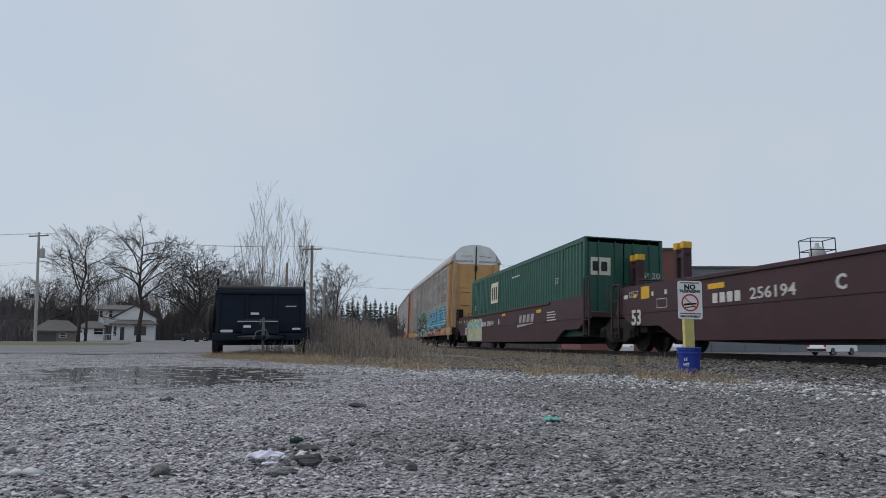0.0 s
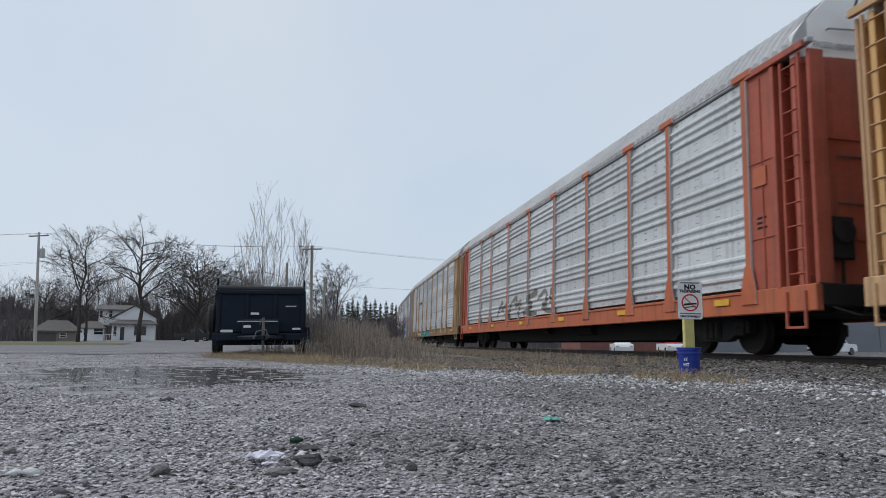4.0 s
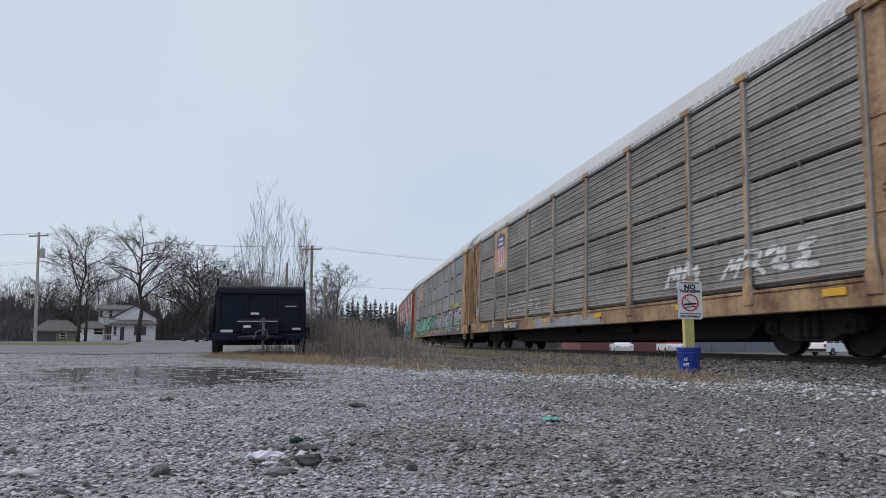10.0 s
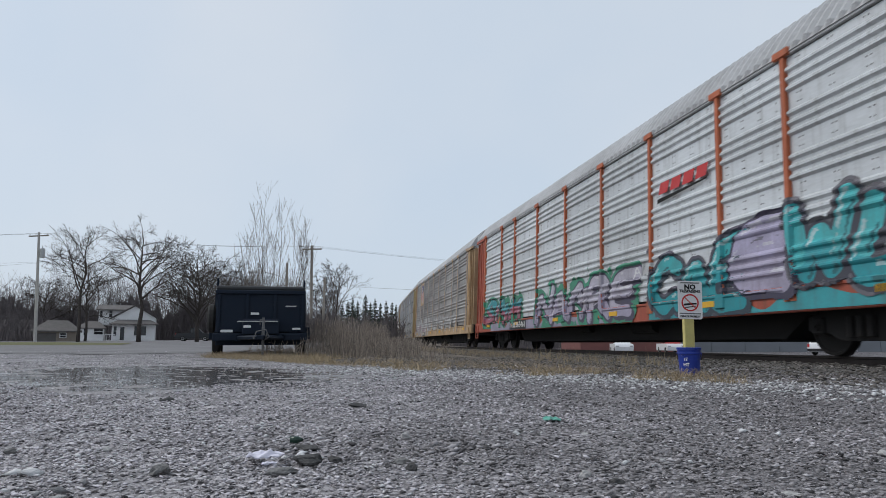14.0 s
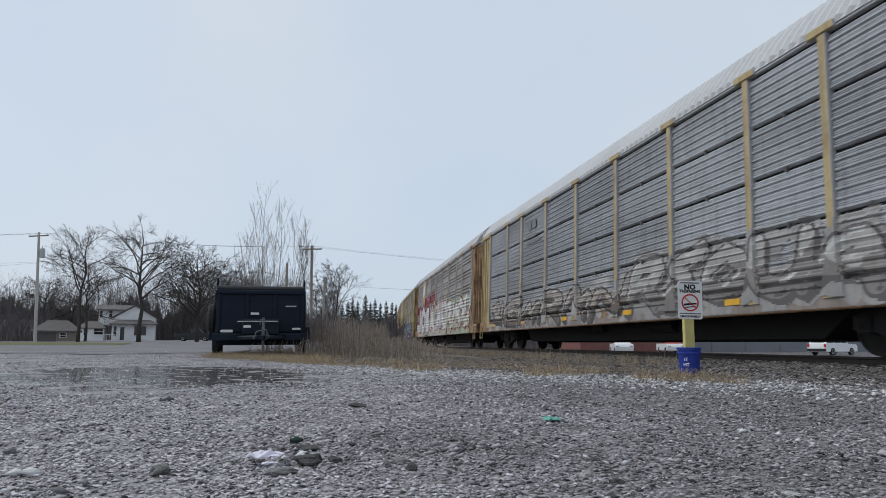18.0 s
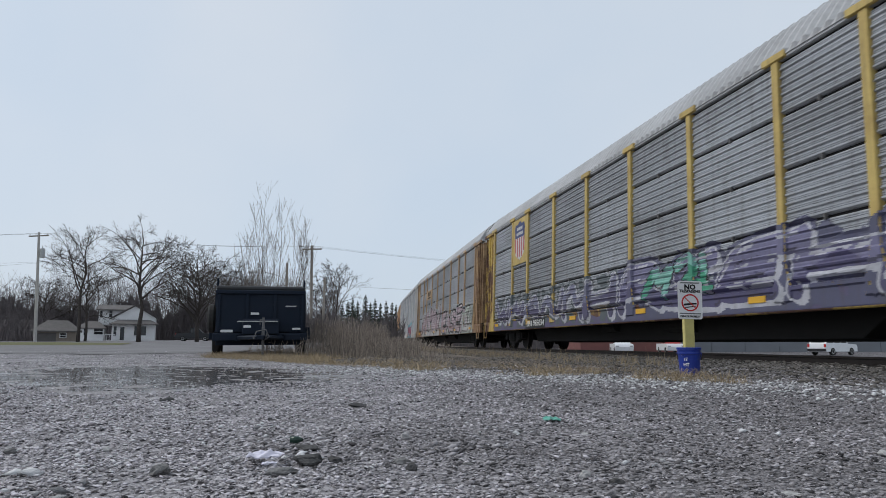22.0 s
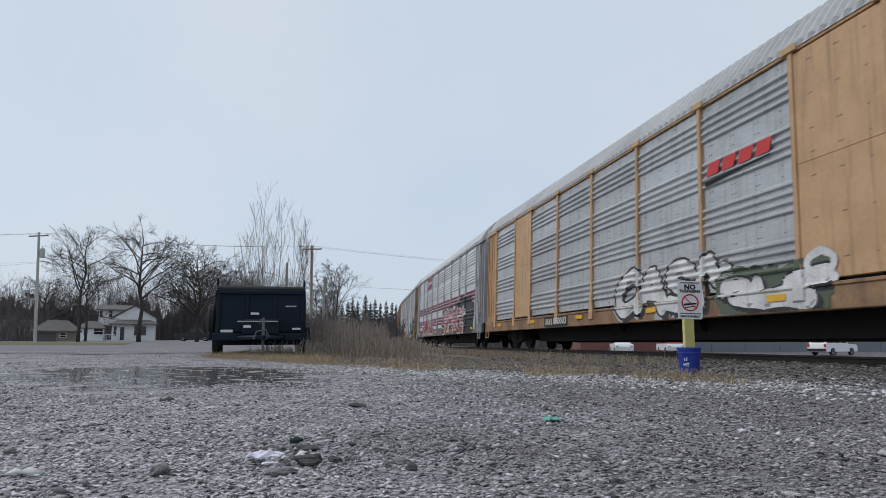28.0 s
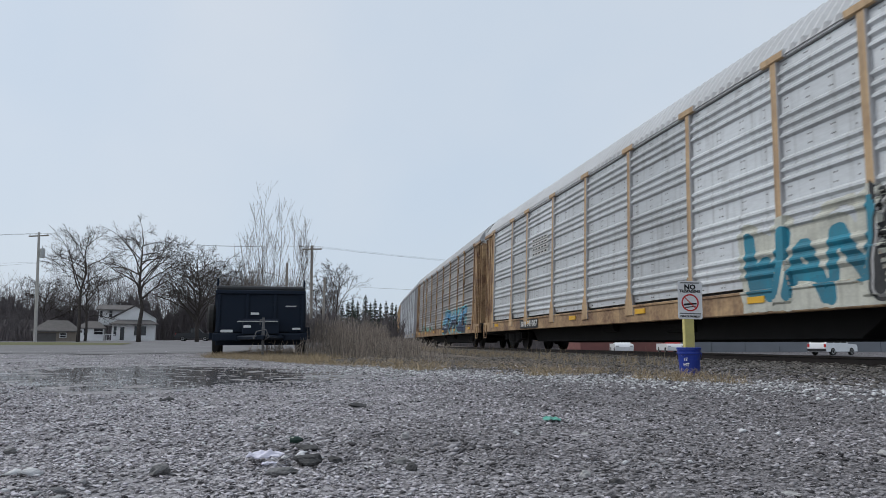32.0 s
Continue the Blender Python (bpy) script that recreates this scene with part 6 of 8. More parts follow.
# ---------------------------------------------------------------- yard beyond the track
def vehicle(x, y, turn, mat, label, kind="suv", cab=None):
    z = ground_z(x, y)
    c = thing("car" if kind != "truck" else "truck", label, "car" if kind != "truck" else "truck", pose(x, y, z, 0, 0, turn), group="parked vehicles beyond the track")
    o = [(-2.4, 0.35), (2.35, 0.35), (2.4, 0.75), (2.25, 1.0), (1.15, 1.08), (-2.38, 1.08), (-2.45, 0.7)]
    sh = Shape()
    sh.prism(o, -0.92, 0.92)
    body = part("body", sh, mat, c)
    roof = [(-2.3, 1.05), (1.2, 1.05), (0.45, 1.78), (-2.0, 1.82)] if kind == "suv" else [(-0.6, 1.05), (1.2, 1.05), (0.5, 1.75), (-0.5, 1.78)]
    sh = Shape()
    sh.prism(roof, -0.80, 0.80)
    part("cabin", sh, cab or mat, c)
    panes = [[(-2.05, 1.15), (-1.15, 1.15), (-1.15, 1.66), (-1.95, 1.68)], [(-1.0, 1.15), (-0.15, 1.15), (-0.15, 1.68), (-1.0, 1.68)], [(0.0, 1.15), (0.95, 1.15), (0.42, 1.66), (0.0, 1.68)]]
    if kind != "suv":
        panes = panes[2:] + [[(-0.45, 1.15), (-0.12, 1.15), (-0.12, 1.66), (-0.45, 1.66)]]
    for p in panes:
        for sy in (-1, 1):
            sh = Shape()
            sh.prism(p, *sorted((sy * 0.79, sy * 0.815)))
            part("side_window", sh, M_GLASS, c, "dark side window")
    if kind == "suv":
        sh = Shape()
        sh.box(-2.26, -2.12, -0.66, 0.66, 1.18, 1.66, 0.02)
        part("rear_window", sh, M_GLASS, c, "dark rear window")
    for sx in (-1.45, 1.45):
        for sy in (-0.84, 0.84):
            sh = Shape()
            sh.lathe([(0.2, -0.1), (0.34, -0.1), (0.36, 0.0), (0.34, 0.1), (0.2, 0.1)], "y", 18, (sx, sy, 0.36))
            w = part("wheel", sh, M_RUBBER, c)
            sh = Shape()
            sh.lathe([(0.05, -0.08), (0.2, -0.11), (0.2, 0.11), (0.05, 0.08)], "y", 14, (sx, sy, 0.36))
            part("rim", sh, M_CHROME, w)
    for sy in (-0.7, 0.7):
        part("headlight", Shape().box(2.3, 2.42, sy - 0.16, sy + 0.16, 0.72, 0.88, 0.03), M_CHROME, body)
        part("tail_light", Shape().box(-2.46, -2.38, sy - 0.1 + (0.1 if sy > 0 else -0.1), sy + 0.1 + (0.1 if sy > 0 else -0.1), 0.75, 1.05, 0.02), M_RED, body)
    part("bumper", Shape().box(-2.55, -2.4, -0.88, 0.88, 0.4, 0.62, 0.03), M_BLACK, body)
    return c


M_CARWHITE = material("white_car_paint", (0.78, 0.79, 0.80), (0.7, 0.7, 0.7), 0.3, bump=0, spec=0.5)
M_CARRED = material("red_car_paint", (0.38, 0.03, 0.03), (0.3, 0.03, 0.03), 0.3, bump=0)
M_CARDARK = material("dark_car_paint", (0.03, 0.032, 0.036), None, 0.35, bump=0)
vehicle(36.9, 64, 28, M_CARWHITE, "white sport utility vehicle parked on the yard")
vehicle(19.0, 72, -97, M_CARWHITE, "white pickup parked before the red building", "truck")
vehicle(24.9, 74, -94, M_CARWHITE, "white pickup with a red cab parked on the yard", "truck", M_CARRED)
vehicle(-34.6, 94, 12, M_CARDARK, "dark pickup parked across the lane", "truck")
M_BRICK = material("red_sheet_wall", (0.21, 0.085, 0.075), (0.15, 0.065, 0.058), 0.8, scale=1, bump=0.1)


def yard_building(x0, x1, y0, depth, z0, z1, mat, label, name, seams):
    b = thing(name, label, "building", pose(0, 0, 0))
    part("wall", Shape().box(x0, x1, y0, y0 + depth, z0, z1), mat, b)
    part("roof", Shape().box(x0 - 0.3, x1 + 0.3, y0 - 0.3, y0 + depth + 0.3, z1 + 0.002, z1 + 0.25, 0.03), M_SHINGLE, b, "flat grey roof edge")
    k = int((x1 - x0) / seams)
    for i in range(1, k):
        x = x0 + (x1 - x0) * i / k
        part("seam_post", Shape().box(x - 0.06, x + 0.06, y0 - 0.08, y0 - 0.002, z0, z1 - 0.05), mat, b)
    return b


yard_building(17.5, 30.2, 86, 14, -1.2, 12.4, M_BRICK, "tall red-brown sheet metal building beyond the yard", "red_building", 4.5)
yard_building(30.6, 110.0, 88, 20, -1.2, 10.24, M_GREY_WALL, "long low grey industrial building beyond the yard", "grey_building", 4.2)


def roof_tank():
    x, y, z = 52.0, 92, 10.5
    t = thing("rooftop_tank", "round metal tank in a railed cage on a roof", "tank", pose(x, y, z))
    part("tank", Shape().lathe([(0.2, 0.3), (1.0, 0.6), (1.1, 2.2), (0.9, 2.9), (0.3, 3.2), (0.25, 3.7)], "z", 16), M_GREYCAN, t, smooth=True)
    for sx in (-1.7, 1.7):
        for sy in (-1.5, 1.5):
            part("cage_post", Shape().tube([(sx, sy, 0), (sx, sy, 4.2)], 0.07, 6), M_STEEL_DARK, t)
    for zz in (2.6, 4.2):
        for sy in (-1.5, 1.5):
            part("cage_rail", Shape().tube([(-1.7, sy, zz), (1.7, sy, zz)], 0.06, 6), M_STEEL_DARK, t)
        for sx in (-1.7, 1.7):
            part("cage_rail", Shape().tube([(sx, -1.5, zz), (sx, 1.5, zz)], 0.06, 6), M_STEEL_DARK, t)


roof_tank()


# ---------------------------------------------------------------- litter and larger rocks on the lot
def rock(x, y, sx, sy, sz, seed, mat, label, name="rock"):
    bm = bmesh.new()
    bmesh.ops.create_icosphere(bm, subdivisions=3, radius=1.0)
    for v in bm.verts:
        n1 = noise.noise(v.co * 1.3 + Vector((seed, 0, 0)))
        n2 = noise.noise(v.co * 4 + Vector((0, seed, 0)))
        v.co *= 1 + 0.42 * n1 + 0.1 * n2
        v.co = Vector((v.co.x * sx, v.co.y * sy, max(-0.4 * sz, v.co.z * sz)))
    me = bpy.data.meshes.new(name)
    bm.to_mesh(me)
    bm.free()
    me.materials.append(mat)
    ob = new(name, me)
    ob.matrix_world = pose(x, y, ground_z(x, y) + sz * 0.3, 0, 0, seed * 50)
    return tagged(ob, label, "rock", group="larger rocks on the lot")


M_ROCK_DARK = material("dark_rock", (0.085, 0.082, 0.08), (0.04, 0.04, 0.042), 0.85, scale=14, amount=0.9, fine=70, bump=0.6)
M_ROCK = material("grey_rock", (0.20, 0.195, 0.19), (0.10, 0.10, 0.10), 0.85, scale=14, amount=0.9, fine=70, bump=0.6)
M_ROCK_PALE = material("pale_rock", (0.44, 0.43, 0.42), (0.28, 0.275, 0.27), 0.85, scale=14, amount=0.8, fine=70, bump=0.5)
for k, (x, y, a, b, c, m, lab) in enumerate([
    (-0.455, 2.34, 0.046, 0.046, 0.024, M_ROCK_DARK, "dark rounded rock on the gravel"), (-0.52, 2.62, 0.062, 0.035, 0.014, M_ROCK_DARK, "dark flattened rock on the gravel"),
    (-0.50, 2.16, 0.045, 0.03, 0.013, M_ROCK, "flat grey stone on the gravel"), (-0.88, 2.16, 0.036, 0.028, 0.02, M_ROCK, "angular grey stone on the gravel"),
    (-1.27, 2.60, 0.02, 0.016, 0.011, M_ROCK_PALE, "small pale stone on the gravel"), (-0.16, 2.95, 0.02, 0.018, 0.017, M_ROCK_PALE, "small pale stone on the gravel"),
    (0.43, 2.10, 0.018, 0.016, 0.014, M_ROCK_PALE, "small pale stone on the gravel"), (0.775, 2.88, 0.045, 0.03, 0.018, M_ROCK, "angular grey stone on the gravel"),
    (0.92, 1.84, 0.03, 0.02, 0.009, M_ROCK_PALE, "flat pale chip on the gravel"), (-0.37, 2.36, 0.022, 0.018, 0.014, M_ROCK_DARK, "dark broken stone on the gravel"),
    (-0.14, 2.33, 0.035, 0.025, 0.014, M_ROCK, "grey broken stone on the gravel"), (-0.10, 2.22, 0.02, 0.018, 0.016, M_ROCK_DARK, "dark broken stone on the gravel"),
    (0.08, 2.28, 0.02, 0.015, 0.01, M_ROCK, "grey broken stone on the gravel"), (-1.42, 1.92, 0.03, 0.024, 0.016, M_ROCK, "rounded grey stone on the gravel"),
    (-1.36, 2.06, 0.026, 0.02, 0.013, M_ROCK, "rounded grey stone on the gravel"), (0.62, 3.0, 0.024, 0.018, 0.012, M_ROCK_PALE, "pale broken stone on the gravel"),
    (0.50, 2.0, 0.022, 0.015, 0.011, M_ROCK_DARK, "dark broken stone on the gravel"), (-1.6, 2.55, 0.022, 0.02, 0.012, M_ROCK, "rounded grey stone on the gravel"),
    (0.55, 2.62, 0.03, 0.02, 0.01, M_ROCK, "flat grey stone on the gravel"), (-0.55, 4.4, 0.07, 0.05, 0.015, M_ROCK_DARK, "dark flat stone on the gravel"),
    (-1.9, 4.7, 0.05, 0.04, 0.02, M_ROCK_DARK, "dark clod on the gravel"), (1.6, 2.5, 0.03, 0.02, 0.012, M_ROCK_PALE, "pale flat stone on the gravel")]):
    rock(x, y, a, b, c, k + 2, m, lab)


def crumpled(name, x, y, w, d, h, mat, label, category, seed):
    """A crumpled flat scrap with thickness."""
    n = 14
    top, bot = [], []
    z = ground_z(x, y) + 0.02
    for j in range(n):
        for i in range(n):
            u, v = i / (n - 1) - 0.5, j / (n - 1) - 0.5
            r = 1 + 0.25 * noise.noise((u * 2, v * 2, seed))
            q = h * (0.5 + 0.9 * noise.noise((u * 4, v * 4, seed + 3))) * (1 - 2.4 * max(u * u, v * v))
            top.append((x + u * w * r, y + v * d * r + u * 0.02, z + max(0.002, q)))
            bot.append((x + u * w * r, y + v * d * r + u * 0.02, z + max(0.002, q) - 0.003))
    f = []
    for j in range(n - 1):
        for i in range(n - 1):
            a = j * n + i
            f += [(a, a + 1, a + n + 1, a + n), (n * n + a, n * n + a + n, n * n + a + n + 1, n * n + a + 1)]
    sh = Shape()
    sh.add(top + bot, f)
    return solid(name, sh, mat, label, category, turned=False)


M_WRAP = material("white_plastic_wrap", (0.80, 0.77, 0.86), (0.6, 0.58, 0.68), 0.35, scale=20, amount=0.5, bump=0.2)
M_TEAL = material("teal_plastic", (0.12, 0.42, 0.33), (0.08, 0.3, 0.24), 0.45, scale=20, bump=0.2)
M_GREEN_BIT = material("dark_green_bit", (0.012, 0.035, 0.024), (0.01, 0.025, 0.018), 0.12, bump=0)
crumpled("plastic_wrapper", -0.60, 2.33, 0.105, 0.07, 0.032, M_WRAP, "crumpled white plastic wrapper on the gravel", "litter", 2)
crumpled("paper_scrap", -0.555, 2.21, 0.045, 0.03, 0.008, M_WRAP, "small white paper scrap on the gravel", "litter", 7)
crumpled("plastic_scrap", 0.545, 3.45, 0.085, 0.09, 0.022, M_TEAL, "crumpled teal plastic scrap on the gravel", "litter", 5)
sh = Shape()
sh.lathe([(0.006, -0.02), (0.013, -0.018), (0.014, 0.01), (0.007, 0.02), (0.006, 0.028)], "x", 14, (-0.548, 2.555, 0.045))
solid("green_bit", sh, M_GREEN_BIT, "small dark green piece between rocks", "litter", smooth=True)


# ---------------------------------------------------------------- painted pieces on the wagons' sides
GLYPHS = {
    "S": [[(0.9, 0.85), (0.5, 1), (0.12, 0.8), (0.3, 0.55), (0.75, 0.45), (0.9, 0.2), (0.5, 0), (0.1, 0.12)]],
    "U": [[(0.1, 1), (0.1, 0.25), (0.5, 0), (0.9, 0.25), (0.9, 1)]],
    "L": [[(0.15, 1), (0.15, 0.05), (0.9, 0.05)]],
    "I": [[(0.5, 1), (0.45, 0)]],
    "C": [[(0.9, 0.8), (0.5, 1), (0.1, 0.7), (0.1, 0.3), (0.5, 0), (0.9, 0.2)]],
    "O": [[(0.5, 1), (0.1, 0.7), (0.1, 0.3), (0.5, 0), (0.9, 0.3), (0.9, 0.7), (0.5, 1)]],
    "R": [[(0.1, 0), (0.1, 1), (0.7, 0.95), (0.88, 0.72), (0.6, 0.5), (0.15, 0.46)], [(0.5, 0.48), (0.95, 0)]],
    "E": [[(0.9, 1), (0.12, 0.95), (0.1, 0.02), (0.92, 0.0)], [(0.12, 0.52), (0.75, 0.55)]],
    "N": [[(0.1, 0), (0.1, 1), (0.88, 0), (0.9, 1)]],
    "J": [[(0.7, 1), (0.7, 0.2), (0.4, 0), (0.1, 0.2)]],
    "W": [[(0.05, 1), (0.28, 0), (0.5, 0.75), (0.72, 0), (0.95, 1)]],
    "V": [[(0.08, 1), (0.48, 0), (0.92, 1)]],
    "A": [[(0.05, 0), (0.5, 1), (0.95, 0)], [(0.25, 0.36), (0.75, 0.36)]],
    "H": [[(0.1, 1), (0.1, 0)], [(0.9, 1), (0.9, 0)], [(0.1, 0.5), (0.9, 0.55)]],
    "P": [[(0.12, 0), (0.1, 1), (0.75, 0.95), (0.85, 0.7), (0.6, 0.48), (0.14, 0.46)]],
    "-": [[(0, 0.0), (1, 0.1)], [(0.05, 0.5), (1, 0.55)], [(0.0, 1.0), (1, 0.95)]],
    "/": [[(0.0, 0.05), (0.3, 0.2), (0.65, 0.75), (1.0, 1.0)]],
    "1": [[(0.1, 0.1), (0.4, 0.95), (0.5, 0.3), (0.9, 0.9), (0.8, 0.05)]],
    "2": [[(0.05, 0.75), (0.45, 1), (0.6, 0.55), (0.2, 0.3), (0.95, 0.08)], [(0.75, 0.9), (0.8, 0.45)]],
    "3": [[(0.15, 0), (0.1, 0.6), (0.5, 1), (0.55, 0.4), (0.95, 0.75), (0.85, 0.0)]],
    "4": [[(0.9, 1), (0.2, 0.75), (0.8, 0.45), (0.1, 0.1)], [(0.1, 0.1), (0.95, 0.02)]],
    "Q": [[(0.5, 1), (0.12, 0.75), (0.12, 0.35), (0.5, 0.1), (0.88, 0.35), (0.88, 0.75), (0.5, 1)], [(0.6, 0.3), (0.95, 0.0)]],
}
SPRAY = {}


def spray(c):
    if c not in SPRAY:
        SPRAY[c] = material("spray_paint", c, [v * 0.6 + 0.03 for v in c], 0.55, scale=2.2, amount=0.9, fine=24, bump=0.02, streak=0.3)
    return SPRAY[c]


def skin(X, Z, prof, wd, plates=()):
    """How far out the wagon's side stands at each place."""
    out = HALF - 0.038 + np.interp(Z, prof[0], prof[1])
    for b in plates:
        a = -PANELS / 2 + sum(BAYS[:b])
        out = np.where((X > a) & (X < a + BAYS[b]), HALF + 0.008, out)
    posts = np.array([-PANELS / 2 + sum(BAYS[:i]) for i in range(10)])
    k = np.abs(X[..., None] - posts).min(-1)
    out = np.where(k < wd + 0.01, HALF + 0.042, out)
    foot = (k < wd * 2.5) & (Z < DECK + 0.45) & (k < wd * 1.1 + (DECK + 0.45 - Z) * wd * 3.2)
    out = np.where(foot, HALF + 0.057, out)
    out = np.where(Z < DECK + 0.01, HALF + 0.052, out)
    out = np.where(Z < DECK - 0.06, HALF + 0.026, out)
    out = np.where((np.abs(X) > PANELS / 2 + 0.06) & (Z > DECK), HALF - 0.011, out)
    return np.where((k < wd * 2.7) & (Z < DECK + 0.02) & (Z > DECK - 0.27), HALF + 0.057, out)


LAYERS = {}


def rounded(pts, times=2):
    """Cuts the corners of a stroke, so that it bends like a sprayed line."""
    for _ in range(times):
        out = [pts[0]]
        for (ax, az), (bx, bz) in zip(pts, pts[1:]):
            out += [(ax * 0.78 + bx * 0.22, az * 0.78 + bz * 0.22), (ax * 0.22 + bx * 0.78, az * 0.22 + bz * 0.78)]
        pts = out + [pts[-1]]
    return pts


def graffiti(number, text, x0, x1, z0, z1, fill, low, line, back=None, weight=0.17, edge=0.05, halo=0.12, slant=0.12, seed=0, cell=0.03, cloud=0.5, name="graffiti", label="", shine=True):
    """A sprayed piece that lies on the ribs, posts and sill of one wagon's near side."""
    LAYERS[number] = LAYERS.get(number, 0) + 1
    weight = min(weight, 0.145 * (x1 - x0) / len(text))
    if number:
        w, sp = WAGONS[number - 1][0], TRAIN[number - 1]
        rp = rib_profile(sp["style"])
    else:
        w = WELLS[0][0]
    ox, oz = x0 - 0.25, max(z0 - 0.2, 0.0)
    nx, nz = int((x1 - x0 + 0.5) / cell), int((z1 - z0 + 0.4) / cell)
    gx, gz = ox + cell * np.arange(nx + 1), oz + cell * np.arange(nz + 1)
    X, Z = np.meshgrid(gx, gz)
    dist = np.full(X.shape, 9.0)
    rs = random.Random(seed * 17 + number)
    step = (x1 - x0) / len(text)
    for i, ch in enumerate(text):
        if ch == " ":
            continue
        lo, hi = z0 + rs.uniform(-0.03, 0.08) * (z1 - z0), z1 - rs.uniform(0, 0.14) * (z1 - z0)
        cx = x0 + i * step
        fat = rs.uniform(-0.02, 0.015) if weight > 0.12 else 0.0
        lean, wide, sway = slant + rs.uniform(-0.22, 0.22), rs.uniform(0.92, 1.08) if weight > 0.12 else 0.94, rs.uniform(-0.10, 0.10)
        for line_pts in GLYPHS[ch]:
            line_pts = rounded(line_pts)
            pts = [(cx + (0.5 + wide * (u - 0.5)) * step + lean * (v - 0.5) * step, lo + weight + (hi - lo - 2 * weight) * (v + sway * (u - 0.5))) for u, v in line_pts]
            for (ax, az), (bx, bz) in zip(pts, pts[1:]):
                dx, dz = bx - ax, bz - az
                t = np.clip(((X - ax) * dx + (Z - az) * dz) / (dx * dx + dz * dz + 1e-9), 0, 1)
                dist = np.minimum(dist, np.hypot(X - ax - t * dx, Z - az - t * dz) - fat * (1.6 * abs(dz) / (math.hypot(dx, dz) + 1e-6)))

    def soft_noise(k, s):
        """Noise on a coarse net, drawn smoothly over the piece."""
        cx, cz = np.arange(gx[0], gx[-1] + 0.3, 0.12), np.arange(gz[0], gz[-1] + 0.3, 0.12)
        a = np.array([[noise.noise((x * k, z * k, s)) for x in cx] for z in cz])
        a = np.array([np.interp(gx, cx, r) for r in a])
        return np.array([np.interp(gz, cz, c) for c in a.T]).T

    wob, patch = soft_noise(2.3, seed + 5.0), soft_noise(1.1, seed + 31.0)
    dist = dist + wob * 0.05
    gz_d, gx_d = np.gradient(dist, cell)
    mid = lambda a: (a[:-1, :-1] + a[1:, :-1] + a[:-1, 1:] + a[1:, 1:]) / 4
    D, W, P, CX, CZ, GX, GZ = [mid(a) for a in (dist, wob, patch, X, Z, gx_d, gz_d)]
    kind = np.full(D.shape, -1)
    if back is not None:
        body = (CX > x0 - 0.1 - 0.2 * W) & (CX < x1 + 0.1 + 0.2 * W) & (CZ > z0 - 0.1) & (CZ < z0 + (z1 - z0) * (0.86 + 0.35 * W)) & (W > 0.5 - 1.3 * cloud)
        kind[body | (D < weight + edge + halo)] = 3
    if weight > 0.14:
        drop = np.full(D.shape, 9.0)
        drop[:-3, 4:] = D[3:, :-4]
        kind[drop < weight + edge * 0.4] = 2
    kind[D < weight + edge] = 2
    tone = CZ + 0.5 * P + 0.25 * W > z0 + (z1 - z0) * 0.48
    inside = D < weight
    kind[inside & tone] = 0
    kind[inside & ~tone] = 1
    if shine and weight > 0.14:
        lit = inside & (D > weight * 0.45) & (D < weight * 0.8)
        kind[lit & (GZ * 0.8 - GX * 0.6 > 0.72) & (W > -0.15)] = 4
        kind[lit & (GZ * 0.8 - GX * 0.6 < -0.78) & (P > 0.0)] = 5
    if number:
        kind[CZ < SILL + 0.03] = -1
    # net points slide onto the paint's edges
    near, sx, sz = np.full(X.shape, cell * 0.7), np.zeros(X.shape), np.zeros(X.shape)
    g2 = np.maximum(gx_d ** 2 + gz_d ** 2, 0.3)
    for limit in (weight, weight + edge) + ((weight + edge + halo,) if back is not None else ()):
        d = limit - dist
        hit = np.abs(d) < near
        near = np.where(hit, np.abs(d), near)
        sx, sz = np.where(hit, d * gx_d / g2, sx), np.where(hit, d * gz_d / g2, sz)
    X, Z = X + np.clip(sx, -cell * 0.7, cell * 0.7), Z + np.clip(sz, -cell * 0.7, cell * 0.7)
    if number:
        Y = -skin(X, Z, ([q[0] for q in rp], [q[1] for q in rp]), 0.085 if sp["posts"] == "wide" else 0.055, sp.get("plates", ())) - 0.003 * LAYERS[number]
    else:
        Y = np.full(X.shape, -1.504 - 0.003 * LAYERS[number])
    j, i = np.nonzero(kind >= 0)
    a = j * (nx + 1) + i
    quads = np.stack([a, a + 1, a + nx + 2, a + nx + 1], 1)
    used, inv = np.unique(quads.ravel(), return_inverse=True)
    co = np.stack([X.ravel(), Y.ravel(), Z.ravel()], 1)[used]
    me = bpy.data.meshes.new(name)
    me.from_pydata(co.tolist(), [], inv.reshape(-1, 4).tolist())
    bright, dim = tuple(0.45 * c + 0.40 for c in fill), tuple(0.45 * c + 0.01 for c in low)
    for c in (fill, low, line, back or line, bright, dim):
        me.materials.append(spray(c))
    me.polygons.foreach_set("material_index", kind[j, i].astype(np.int32))
    me.update()
    ob = new(name, me)
    ob.parent = w
    return tagged(ob, label or "sprayed graffiti letters")


